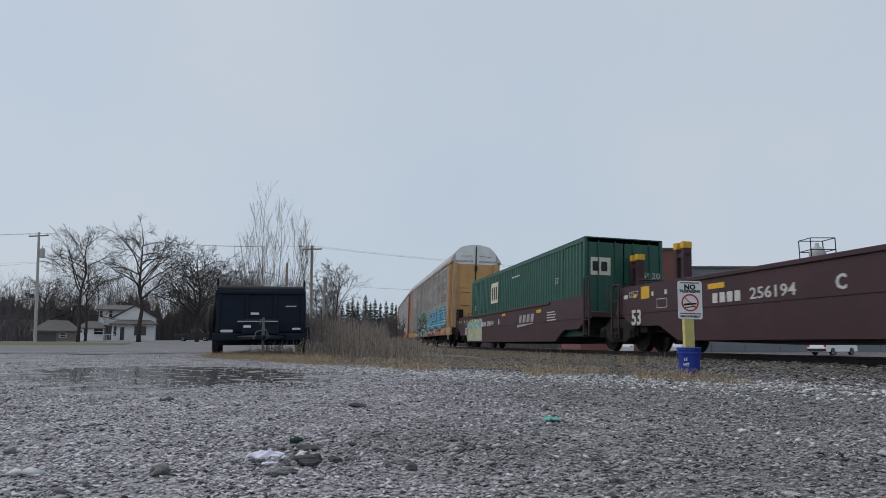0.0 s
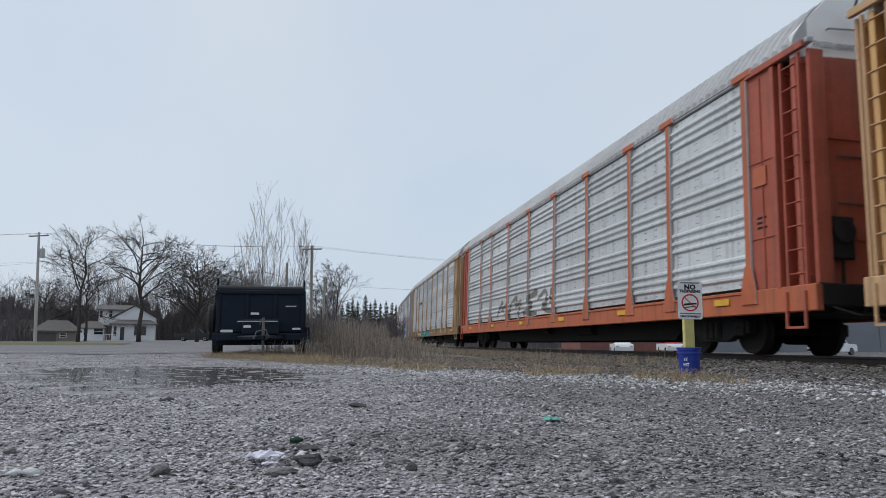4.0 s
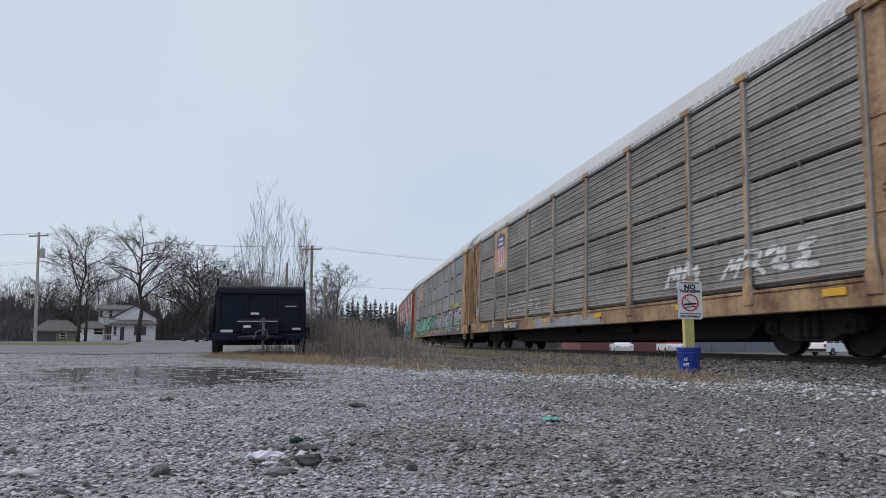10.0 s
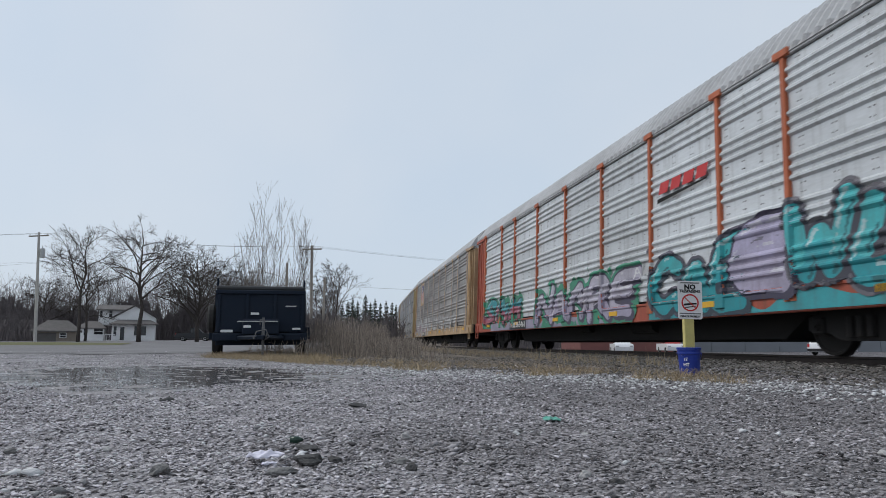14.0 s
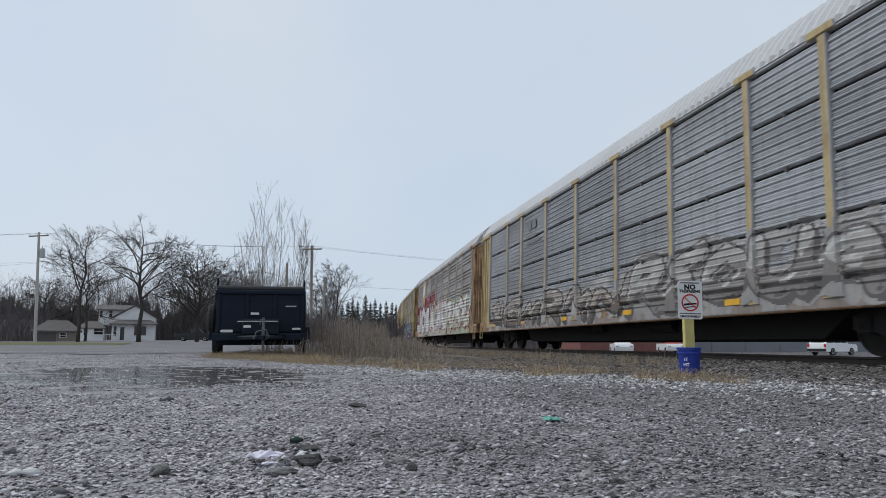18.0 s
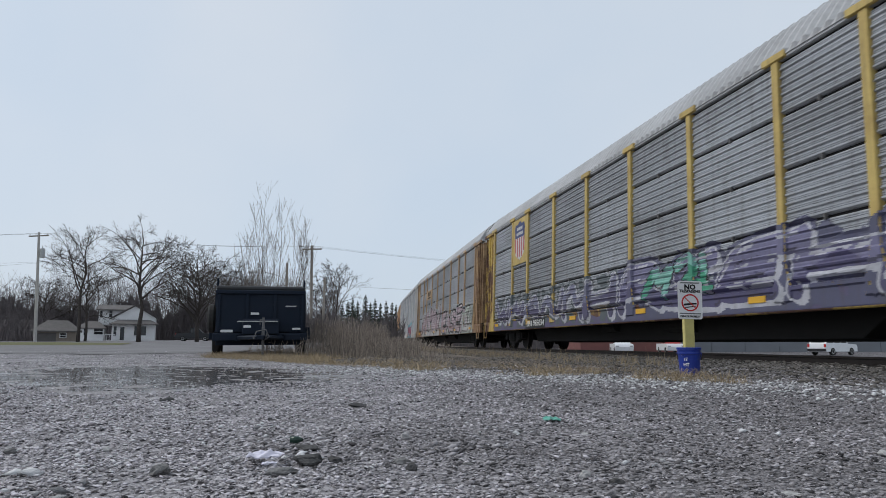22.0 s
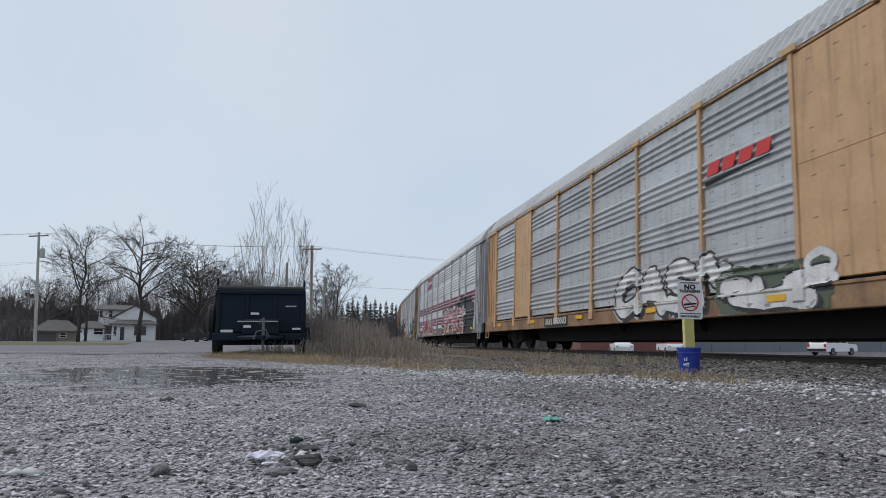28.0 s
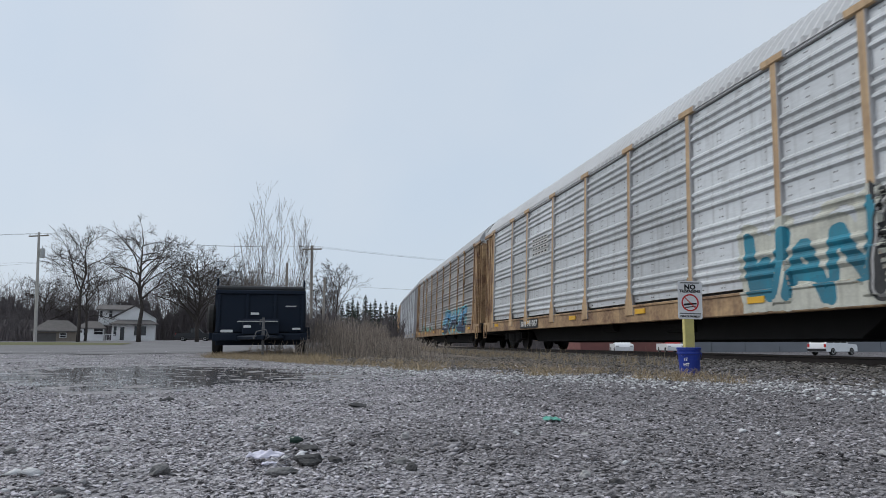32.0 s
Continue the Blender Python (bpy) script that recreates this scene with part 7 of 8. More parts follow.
def sill_paint(number, x0, x1, c):
    """An uneven sprayed band along the sill."""
    LAYERS[number] = LAYERS.get(number, 0) + 1
    n = int((x1 - x0) / 0.12)
    y = -(HALF + 0.026 + 0.003 * LAYERS[number])
    sh = Shape()
    for i in range(n):
        a, b = x0 + (x1 - x0) * i / n, x0 + (x1 - x0) * (i + 1) / n
        h = [max(SILL + 0.06, min(DECK - 0.065, 1.02 + 0.35 * noise.noise((q * 0.9, number, 3)))) for q in (a, b)]
        sh.add([(a, y, SILL + 0.03), (b, y, SILL + 0.03), (b, y, h[1]), (a, y, h[0])], [(0, 1, 2, 3)])
    ob = new("sill_paint", sh.mesh("sill_paint", spray(c)))
    ob.parent = WAGONS[number - 1][0]
    tagged(ob, "sprayed band along the sill")


WHT, BLK, NAVY, CYAN, SKY = (0.72, 0.72, 0.72), (0.015, 0.016, 0.018), (0.02, 0.04, 0.10), (0.16, 0.48, 0.56), (0.10, 0.32, 0.52)
MINT, TEAL, PURPLE, LAV, PINK = (0.22, 0.50, 0.42), (0.02, 0.30, 0.34), (0.07, 0.04, 0.15), (0.42, 0.38, 0.50), (0.44, 0.13, 0.19)
MAROON, YELO, ORNG, GRN, CREAM = (0.28, 0.04, 0.06), (0.56, 0.45, 0.20), (0.60, 0.20, 0.05), (0.05, 0.30, 0.18), (0.60, 0.60, 0.52)
GHOST, DUSK, ROSE, RED = (0.50, 0.49, 0.48), (0.20, 0.18, 0.165), (0.46, 0.36, 0.385), (0.34, 0.065, 0.075)

graffiti(1, "HARR2", -5.9, 1.4, 0.85, 2.5, GRN, MINT, GRN, GRN, 0.24, 0.08, 0.16, seed=0, cloud=0.25, shine=False)
graffiti(1, "HARR2", -5.6, 1.1, 0.72, 2.3, BLK, BLK, WHT, BLK, 0.20, 0.045, 0.10, cloud=0.95, shine=False)
graffiti(1, "ROOS4", 1.9, 11.7, 0.9, 2.5, SKY, CYAN, NAVY, CYAN, 0.22, 0.05, 0.2, seed=2)
graffiti(1, "324", 2.2, 11.8, 0.72, 1.2, YELO, ORNG, PURPLE, PURPLE, 0.10, 0.04, 0.15, seed=9, cloud=0.9)
graffiti(1, "3214", -11.7, -7.4, 1.2, 1.85, GHOST, GHOST, GHOST, None, 0.05, 0.01, seed=3)
graffiti(2, "1342", -6.0, 1.5, 1.1, 2.2, DUSK, DUSK, GHOST, None, 0.09, 0.03, seed=4)
graffiti(3, "21", -3.9, 1.2, 0.74, 1.05, TEAL, TEAL, BLK, TEAL, 0.06, 0.02, 0.1, seed=4)
graffiti(4, "VW", -11.7, -9.2, 1.2, 2.0, ORNG, WHT, MAROON, CYAN, 0.10, 0.03, 0.08)
graffiti(4, "SUSIL", -6.7, 1.4, 0.8, 2.25, CYAN, SKY, NAVY, YELO, 0.20, 0.05, 0.22, seed=2, cloud=0.7)
sill_paint(4, -6.8, 5.0, (0.13, 0.32, 0.42))
graffiti(4, "NH3E", 1.8, 6.2, 0.9, 2.35, LAV, SKY, NAVY, CYAN, 0.15, 0.05, 0.1, seed=3)
graffiti(4, "42", 5.2, 7.4, 0.75, 1.6, SKY, LAV, NAVY, CYAN, 0.15, 0.05, 0.15, seed=5)
graffiti(4, "UE1", 8.0, 11.6, 0.85, 2.5, (0.42, 0.36, 0.27), (0.30, 0.12, 0.11), MAROON, (0.36, 0.30, 0.24), 0.10, 0.05, 0.10, seed=15, cloud=0.6)
graffiti(5, "13", 6.0, 7.4, 1.35, 2.0, WHT, WHT, WHT, None, 0.06, 0.02, seed=5)
graffiti(5, "1R24", 8.2, 10.8, 1.35, 1.95, WHT, WHT, WHT, None, 0.05, 0.01, seed=6)
graffiti(6, "CORO", -10.6, -1.3, 0.85, 2.3, MINT, MINT, BLK, MAROON, 0.24, 0.08, 0.03, seed=2, cloud=0.12)
graffiti(6, "21", -0.9, 0.7, 1.15, 2.3, TEAL, MINT, BLK, None, 0.11, 0.05, seed=3)
sill_paint(5, -9.6, -5.0, (0.12, 0.125, 0.135))
sill_paint(5, -3.2, 2.5, (0.34, 0.34, 0.36))
graffiti(5, "1N3A2", -6.9, -2.6, 1.25, 2.0, GHOST, GHOST, GHOST, None, 0.04, 0.015, seed=22)
sill_paint(6, -1.0, 11.7, (0.20, 0.17, 0.24))
graffiti(6, "1N3A", 0.9, 5.6, 0.9, 2.2, (0.46, 0.44, 0.49), (0.33, 0.30, 0.38), (0.15, 0.11, 0.19), (0.36, 0.36, 0.20), 0.14, 0.06, 0.06, seed=7, cloud=0.3)
graffiti(6, "13", 6.0, 11.4, 2.0, 2.6, (0.50, 0.48, 0.13), YELO, YELO, None, 0.13, 0.01, seed=20)
graffiti(6, "A4R2E", 5.5, 11.6, 0.85, 2.35, (0.42, 0.40, 0.46), (0.27, 0.40, 0.35), (0.12, 0.095, 0.15), (0.17, 0.14, 0.20), 0.17, 0.07, 0.08, seed=12, cloud=0.4)
graffiti(7, "S31", -11.8, -6.0, 0.95, 2.2, TEAL, PINK, BLK, GRN, 0.16, 0.05, 0.1, seed=3)
sill_paint(7, -10.5, 2.6, (0.34, 0.31, 0.40))
sill_paint(7, 4.2, 11.8, (0.05, 0.34, 0.37))
graffiti(7, "NA3RE", -4.1, 3.5, 0.8, 2.25, (0.48, 0.45, 0.53), LAV, (0.07, 0.06, 0.10), GRN, 0.16, 0.06, 0.10, seed=5, cloud=0.4)
graffiti(7, "AWN", 3.3, 4.6, 1.75, 2.2, WHT, WHT, WHT, None, 0.04, 0.01, seed=8)
graffiti(7, "CAE", 4.3, 7.9, 0.8, 2.3, (0.05, 0.42, 0.44), TEAL, (0.03, 0.05, 0.07), (0.10, 0.09, 0.12), 0.22, 0.05, 0.06, seed=9, cloud=0.05)
graffiti(7, "E", 7.5, 9.2, 0.95, 2.6, (0.46, 0.42, 0.58), LAV, (0.06, 0.05, 0.09), None, 0.30, 0.07, seed=10)
graffiti(7, "WL", 9.0, 11.8, 0.85, 2.6, (0.07, 0.46, 0.48), (0.03, 0.33, 0.37), (0.06, 0.06, 0.08), (0.16, 0.15, 0.17), 0.26, 0.06, 0.06, seed=11, cloud=0.02)
graffiti(8, "1A3N4H", -11.9, -3.8, 0.85, 2.3, GHOST, ROSE, WHT, GHOST, 0.10, 0.03, 0.05, seed=1, cloud=0.3)
graffiti(8, "W2N1AH3", -3.5, 8.6, 0.95, 2.2, GHOST, GHOST, WHT, None, 0.08, 0.03, seed=4)
sill_paint(9, -11.5, 11.6, (0.30, 0.255, 0.22))
graffiti(9, "2E1R3N", -11.6, 2.0, 0.85, 2.05, (0.40, 0.36, 0.32), (0.17, 0.135, 0.115), (0.055, 0.05, 0.05), (0.43, 0.42, 0.41), 0.15, 0.06, 0.06, seed=4, cloud=0.35)
graffiti(9, "R4OUA2", 2.2, 11.8, 0.85, 2.3, (0.44, 0.43, 0.41), (0.24, 0.225, 0.215), (0.12, 0.11, 0.11), (0.36, 0.35, 0.34), 0.19, 0.06, 0.1, seed=14, cloud=0.4)
graffiti(10, "/", -7.4, -1.6, 3.0, 4.0, MAROON, MAROON, (0.33, 0.07, 0.08), None, 0.30, 0.02, slant=0, seed=30)
graffiti(10, "-", -12.0, -9.6, 2.5, 3.3, MAROON, MAROON, (0.33, 0.07, 0.08), None, 0.12, 0.02, slant=0, seed=31)
graffiti(10, "JOS", -12.0, -4.2, 0.72, 3.3, WHT, WHT, MAROON, MAROON, 0.37, 0.10, 0.06, slant=0.0, seed=1, cloud=0.0)
graffiti(10, "RIP", -5.0, -4.25, 1.8, 2.2, MAROON, MAROON, MAROON, None, 0.035, 0.012, slant=0.0, seed=32)
graffiti(10, "VV1", -3.2, 3.4, 2.35, 3.25, MAROON, MAROON, (0.40, 0.10, 0.11), None, 0.2, 0.03, seed=8)
graffiti(10, "AUNO", -4.0, 3.9, 0.8, 3.1, WHT, WHT, MAROON, CREAM, 0.30, 0.07, 0.15, seed=2, cloud=0.4)
sill_paint(10, -11.0, 11.5, (0.56, 0.55, 0.53))
graffiti(10, "R1OU", 4.0, 11.8, 0.85, 3.0, WHT, CREAM, MAROON, (0.42, 0.48, 0.36), 0.30, 0.07, 0.15, seed=3, cloud=0.5)
sill_paint(11, -11.6, 11.7, (0.12, 0.10, 0.19))
graffiti(11, "W1AN3H", -11.4, 0.5, 0.9, 2.15, (0.16, 0.16, 0.24), (0.09, 0.08, 0.16), (0.50, 0.50, 0.54), (0.10, 0.12, 0.13), 0.16, 0.05, 0.08, seed=6, cloud=0.35)
graffiti(11, "R4EH2", 0.8, 11.7, 0.85, 2.2, (0.19, 0.18, 0.30), (0.09, 0.08, 0.17), (0.50, 0.50, 0.55), (0.10, 0.10, 0.17), 0.19, 0.05, 0.10, seed=16, cloud=0.6)
graffiti(11, "12", 2.0, 5.0, 1.1, 2.2, MINT, GRN, BLK, None, 0.12, 0.04, seed=7)
sill_paint(12, -9.5, -2.0, (0.40, 0.27, 0.30))
sill_paint(12, 1.0, 5.5, (0.36, 0.40, 0.34))
sill_paint(12, 8.2, 11.6, (0.40, 0.45, 0.38))
graffiti(12, "1N2V", -9.1, 0.2, 0.8, 2.9, ROSE, ROSE, BLK, GHOST, 0.30, 0.05, 0.1, seed=5, cloud=0.6)
graffiti(12, "EASE3", 1.2, 10.0, 0.8, 2.35, (0.50, 0.40, 0.43), ROSE, BLK, GHOST, 0.18, 0.09, 0.08, seed=8, cloud=0.35)
graffiti(12, "4U", 9.0, 11.7, 0.75, 2.2, (0.42, 0.46, 0.40), GHOST, DUSK, (0.40, 0.44, 0.38), 0.15, 0.04, 0.1, seed=18, cloud=0.6)
graffiti(13, "1AN3H", 3.5, 8.3, 0.8, 2.1, PINK, PINK, MAROON, CYAN, 0.20, 0.05, 0.25, seed=2, cloud=0.9)
graffiti(13, "W1ON", 9.3, 11.6, 2.0, 2.35, DUSK, DUSK, DUSK, None, 0.025, 0.01, seed=3)
graffiti(14, "CAS3", 0.2, 5.2, 0.8, 2.2, WHT, WHT, BLK, GHOST, 0.18, 0.06, 0.05, seed=4, cloud=0.2)
graffiti(14, "24", 4.9, 7.6, 0.75, 1.5, WHT, WHT, BLK, (0.09, 0.12, 0.08), 0.16, 0.04, 0.15, seed=5, cloud=0.9)
graffiti(14, "Q", 7.15, 7.95, 1.12, 1.78, WHT, WHT, GHOST, None, 0.065, 0.015, slant=0, seed=6, cell=0.02)
graffiti(15, "COR1U", -9.6, -3.4, 0.8, 2.1, PINK, RED, WHT, None, 0.19, 0.05, seed=3)
sill_paint(15, 0.8, 11.0, (0.24, 0.07, 0.09))
graffiti(15, "1OQ3", 6.0, 11.2, 0.8, 2.6, (0.06, 0.055, 0.06), BLK, BLK, BLK, 0.20, 0.05, 0.25, seed=15, cloud=0.6, shine=False)
graffiti(15, "SORNES", 1.3, 9.0, 0.75, 2.35, (0.46, 0.20, 0.23), RED, WHT, (0.07, 0.055, 0.06), 0.17, 0.05, 0.14, seed=5, cloud=0.2)
graffiti(16, "WAN", 6.1, 9.1, 0.75, 2.35, (0.02, 0.24, 0.34), (0.02, 0.20, 0.29), CREAM, CREAM, 0.17, 0.05, 0.12, seed=3, cloud=0.95, shine=False)
graffiti(16, "RO3", 9.2, 11.8, 0.85, 2.6, BLK, BLK, GHOST, BLK, 0.16, 0.04, 0.05, seed=5, cloud=0.4)
graffiti(17, "S14", 2.0, 10.0, 0.85, 2.3, SKY, NAVY, BLK, CYAN, 0.20, 0.05, 0.1, seed=4, cloud=0.3)
graffiti(17, "321", -9.0, -3.0, 0.9, 2.0, GHOST, MINT, DUSK, None, 0.10, 0.03, seed=6)


for k, (text, z) in enumerate((("N1A3S", 3.25), ("E2NUR", 2.85), ("WIE3", 2.45), ("S1NEW", 2.05))):
    graffiti(12, text, -12.58, -12.02, z, z + 0.34, BLK, BLK, BLK, None, 0.016, 0.006, seed=40 + k, cell=0.012, name="tag", label="black sprayed tag on the corner sheet")
graffiti(5, "11H1", -12.5, -12.05, 1.5, 2.1, WHT, WHT, WHT, None, 0.014, 0.006, seed=50, cell=0.012, name="tag", label="white sprayed tag on the corner sheet")
for k, (text, z) in enumerate((("1A3", 4.1), ("N2E", 3.8), ("R1N", 3.2), ("E3A", 2.9))):
    graffiti(8, text, -12.5, -12.08, z, z + 0.24, DUSK, DUSK, DUSK, None, 0.013, 0.006, seed=60 + k, cell=0.012, name="tag", label="faint dark tag on the corner sheet")


# ---------------------------------------------------------------- painted plates, shields and stencils
M_SHIELD_BLUE = material("shield_blue", (0.025, 0.04, 0.15), (0.04, 0.05, 0.13), 0.5, bump=0)
M_SHIELD_RED = material("shield_red", (0.45, 0.08, 0.09), (0.4, 0.12, 0.12), 0.5, bump=0)
M_STENCIL = material("stencil_white", (0.62, 0.62, 0.60), (0.42, 0.41, 0.39), 0.6, scale=14, amount=0.6, bump=0)
M_PLATE_BLACK = material("black_patch", (0.02, 0.02, 0.021), (0.04, 0.037, 0.035), 0.6, bump=0)
M_MARK_DARK = material("faded_black_mark", (0.10, 0.10, 0.105), (0.26, 0.26, 0.27), 0.6, scale=4, amount=1.0, fine=16, bump=0)
M_MARK_GREY = material("faded_mark_paint", (0.42, 0.40, 0.40), (0.22, 0.19, 0.19), 0.6, scale=5, amount=0.8, bump=0)
M_MAROON = material("maroon_paint", (0.24, 0.035, 0.06), (0.18, 0.03, 0.05), 0.5, bump=0.02)


def side_box(w, name, x0, x1, z0, z1, out, mat, label="", t=0.012):
    return part(name, Shape().box(x0, x1, -(HALF + out + t), -(HALF + out), z0, z1, 0.002), mat, w, label)


def shield(number, plate, k=1.0):
    """A flat plate with a striped shield on the narrow bay near the rear."""
    w = WAGONS[number - 1][0]
    x0, x1 = -PANELS / 2 + BAYS[0] + 0.06, -PANELS / 2 + BAYS[0] + BAYS[1] - 0.06
    side_box(w, "emblem_plate", x0, x1, 3.3, EAVE - 0.09, 0.004, plate, "flat painted emblem plate")
    cx, y = (x0 + x1) / 2, HALF + 0.018
    hw = 0.60 * k
    up = lambda z: 5.02 - (5.02 - z) * k
    top = [(-hw, 4.55), (-hw * 1.08, 4.72), (-hw * 0.9, 4.92), (-hw * 0.45, 4.9), (0, 5.02), (hw * 0.45, 4.9), (hw * 0.9, 4.92), (hw * 1.08, 4.72), (hw, 4.55), (hw, 4.36), (-hw, 4.36)]
    low = [(-hw, 4.36), (hw, 4.36), (hw * 1.07, 4.05), (hw * 1.0, 3.82), (hw * 0.82, 3.66), (hw * 0.5, 3.56), (hw * 0.2, 3.52), (0, 3.44), (-hw * 0.2, 3.52), (-hw * 0.5, 3.56), (-hw * 0.82, 3.66), (-hw * 1.0, 3.82), (-hw * 1.07, 4.05)]
    part("shield_field", Shape().prism([(cx + a, up(b)) for a, b in low], -y - 0.003, -y), M_STENCIL, w, "white shield field")
    part("shield_top", Shape().prism([(cx + a, up(b)) for a, b in top], -y - 0.006, -y - 0.0005), M_SHIELD_BLUE, w, "blue shield top")
    for i in range(5):
        a = cx - hw * 0.9 + i * hw * 0.45
        lowz = 3.78 if i in (0, 4) else 3.58
        part("shield_stripe", Shape().box(a - 0.065 * k, a + 0.065 * k, -y - 0.006, -y - 0.0035, up(lowz), up(4.352)), M_SHIELD_RED, w, "red shield stripe")
    for z, ww in ((up(4.72), 0.72 * k), (up(4.52), 0.82 * k)):
        for q in range(6):
            a = cx - ww / 2 + (q + 0.5) * ww / 6
            part("shield_mark", Shape().box(a - ww / 15, a + ww / 15, -y - 0.009, -y - 0.0065, z - 0.06 * k, z + 0.06 * k), M_STENCIL, w)


for number, plate in ((1, TAN), (5, TAN), (8, TAN), (11, YEL)):
    shield(number, plate)
shield(6, TAN, 0.62)
for q in range(9):
    a = -8.75 + q * 0.165
    side_box(WAGONS[5][0], "slogan_mark", a, a + 0.12, 3.62, 3.74, 0.0185, M_STEEL_DARK, "plain dark slogan bars", 0.004)
w = WAGONS[9][0]
side_box(w, "emblem_plate", -PANELS / 2 + BAYS[0] + 0.06, -PANELS / 2 + BAYS[0] + BAYS[1] - 0.06, 3.3, EAVE - 0.09, 0.004, TAN, "flat painted emblem plate")
part("paint_patch", Shape().prism([(-8.8, 3.9), (-7.6, 4.1), (-7.4, 4.9), (-8.7, 4.75)], -(HALF + 0.02), -(HALF + 0.0165)), WHITEP, w, "white paint over the emblem")


def stencil(number, digits, x, black=True, mat=None):
    """A car number beside a plain owner's mark on the sill."""
    w, mat = WAGONS[number - 1][0], mat or M_STENCIL
    if black:
        side_box(w, "number_patch", x - 1.15, x + 0.95, 0.74, 1.06, 0.044, M_PLATE_BLACK, "black number patch", 0.004)
    for q in range(4):
        a = x - 1.0 + q * 0.17
        side_box(w, "owner_mark", a, a + 0.085, 0.80, 1.0, 0.049, mat, "plain white owner mark bars", 0.003)
    lettering(digits, 0.30, mat, w, pose(x + 0.33, -(HALF + 0.054), 0.90), name="car_number", label="white stencilled car number", bold=0.006, width=0.195 * len(digits))


stencil(6, "963958", -6.0)
stencil(8, "985257", -6.1)
stencil(11, "985034", -5.9)
stencil(1, "995300", -5.6, black=False)
stencil(3, "940822", -5.0, black=False)
stencil(7, "365461", -6.3)
stencil(12, "850", -6.3, black=False)
stencil(5, "53817", -6.2)
stencil(9, "171135", -6.4, black=False, mat=M_MARK_GREY)
stencil(14, "880003", -4.2)
stencil(16, "941087", -6.6)
stencil(10, "99531", -5.4)
for number in (4, 15):
    w = WAGONS[number - 1][0]
    x0 = -PANELS / 2 + BAYS[0] + BAYS[1] + 0.06
    side_box(w, "name_board", x0, x0 + 2.7, 4.28, EAVE - 0.10, 0.006, M_MAROON, "maroon painted name board")
    for q in range(3):
        side_box(w, "name_emblem", x0 + 0.2 + 0.04 * q, x0 + 0.58 - 0.03 * q, 4.5 + q * 0.14, 4.58 + q * 0.14, 0.019, M_STENCIL, "white emblem bars", 0.004)
    for q in range(9):
        a = x0 + 0.75 + q * 0.2
        side_box(w, "name_mark", a, a + 0.14, 4.62, 4.86 if q in (0, 6) else 4.80, 0.019, M_STENCIL, "plain white name bars", 0.004)
w = WAGONS[2][0]
for q in range(9):
    a = -6.65 + q * 0.23
    side_box(w, "name_mark", a, a + 0.15, 3.42, 3.66 if q in (0, 6) else 3.6, 0.004, M_STEEL_DARK, "plain dark name bars", 0.004)
w = WAGONS[8][0]
for q, (a, b, z0, z1) in enumerate([(-6.3, -5.9, 4.45, 4.80), (-5.8, -5.3, 4.45, 4.80), (-6.5, -5.2, 4.14, 4.26), (-6.4, -4.9, 3.90, 4.02)]):
    side_box(w, "name_mark", a, b, z0, z1, 0.004, M_MARK_DARK, "plain faded owner emblem bars", 0.004)
w = WAGONS[11][0]
side_box(w, "name_board", -7.0, -4.35, 3.5, 4.2, 0.006, TAN, "faded tan name board")
for q in range(3):
    side_box(w, "name_mark", -6.4 + q * 0.55, -6.0 + q * 0.55, 3.75, 4.1, 0.019, M_STEEL_DARK, "plain dark name bars", 0.004)
side_box(w, "name_mark", -6.5, -4.8, 3.58, 3.68, 0.019, M_STEEL_DARK, "plain dark name bar", 0.004)
for number, x0, z in ((7, 4.7, 3.75), (14, 4.5, 3.7)):
    w = WAGONS[number - 1][0]
    for q in range(4):
        a = x0 + q * 0.52
        part("name_mark", Shape().prism([(a, z - 0.1), (a + 0.40, z - 0.1), (a + 0.50, z + 0.16), (a + 0.10, z + 0.16)], -(HALF + 0.024), -(HALF + 0.019)), M_RED, w, "plain red name bars")
    part("name_swoosh", Shape().prism([(x0 - 0.05, z - 0.30), (x0 + 2.0, z - 0.17), (x0 + 2.0, z - 0.14), (x0 - 0.05, z - 0.20)], -(HALF + 0.024), -(HALF + 0.019)), M_STEEL_DARK, w, "dark stripe under the name")
w = WAGONS[15][0]
for q in range(4):
    side_box(w, "name_field", -6.5, -4.75, 3.36 + q * 0.175, 3.50 + q * 0.175, 0.006, M_STENCIL, "white painted name field", 0.004)
    for k in range(5):
        a = -6.4 + k * 0.32
        side_box(w, "name_mark", a, a + 0.2, 3.40 + q * 0.175, 3.46 + q * 0.175, 0.0105, M_STEEL_DARK, "plain dark name bars", 0.003)
w = WAGONS[11][0]
side_box(w, "notice_plate", -12.58, -12.0, 3.85, 4.55, -0.006, M_YELLOW, "yellow notice plate", 0.01)
for q in range(3):
    side_box(w, "notice_line", -12.5, -12.1 - 0.05 * (q % 2), 4.38 - q * 0.2, 4.46 - q * 0.2, 0.005, M_STEEL_DARK, "line of dark print", 0.003)
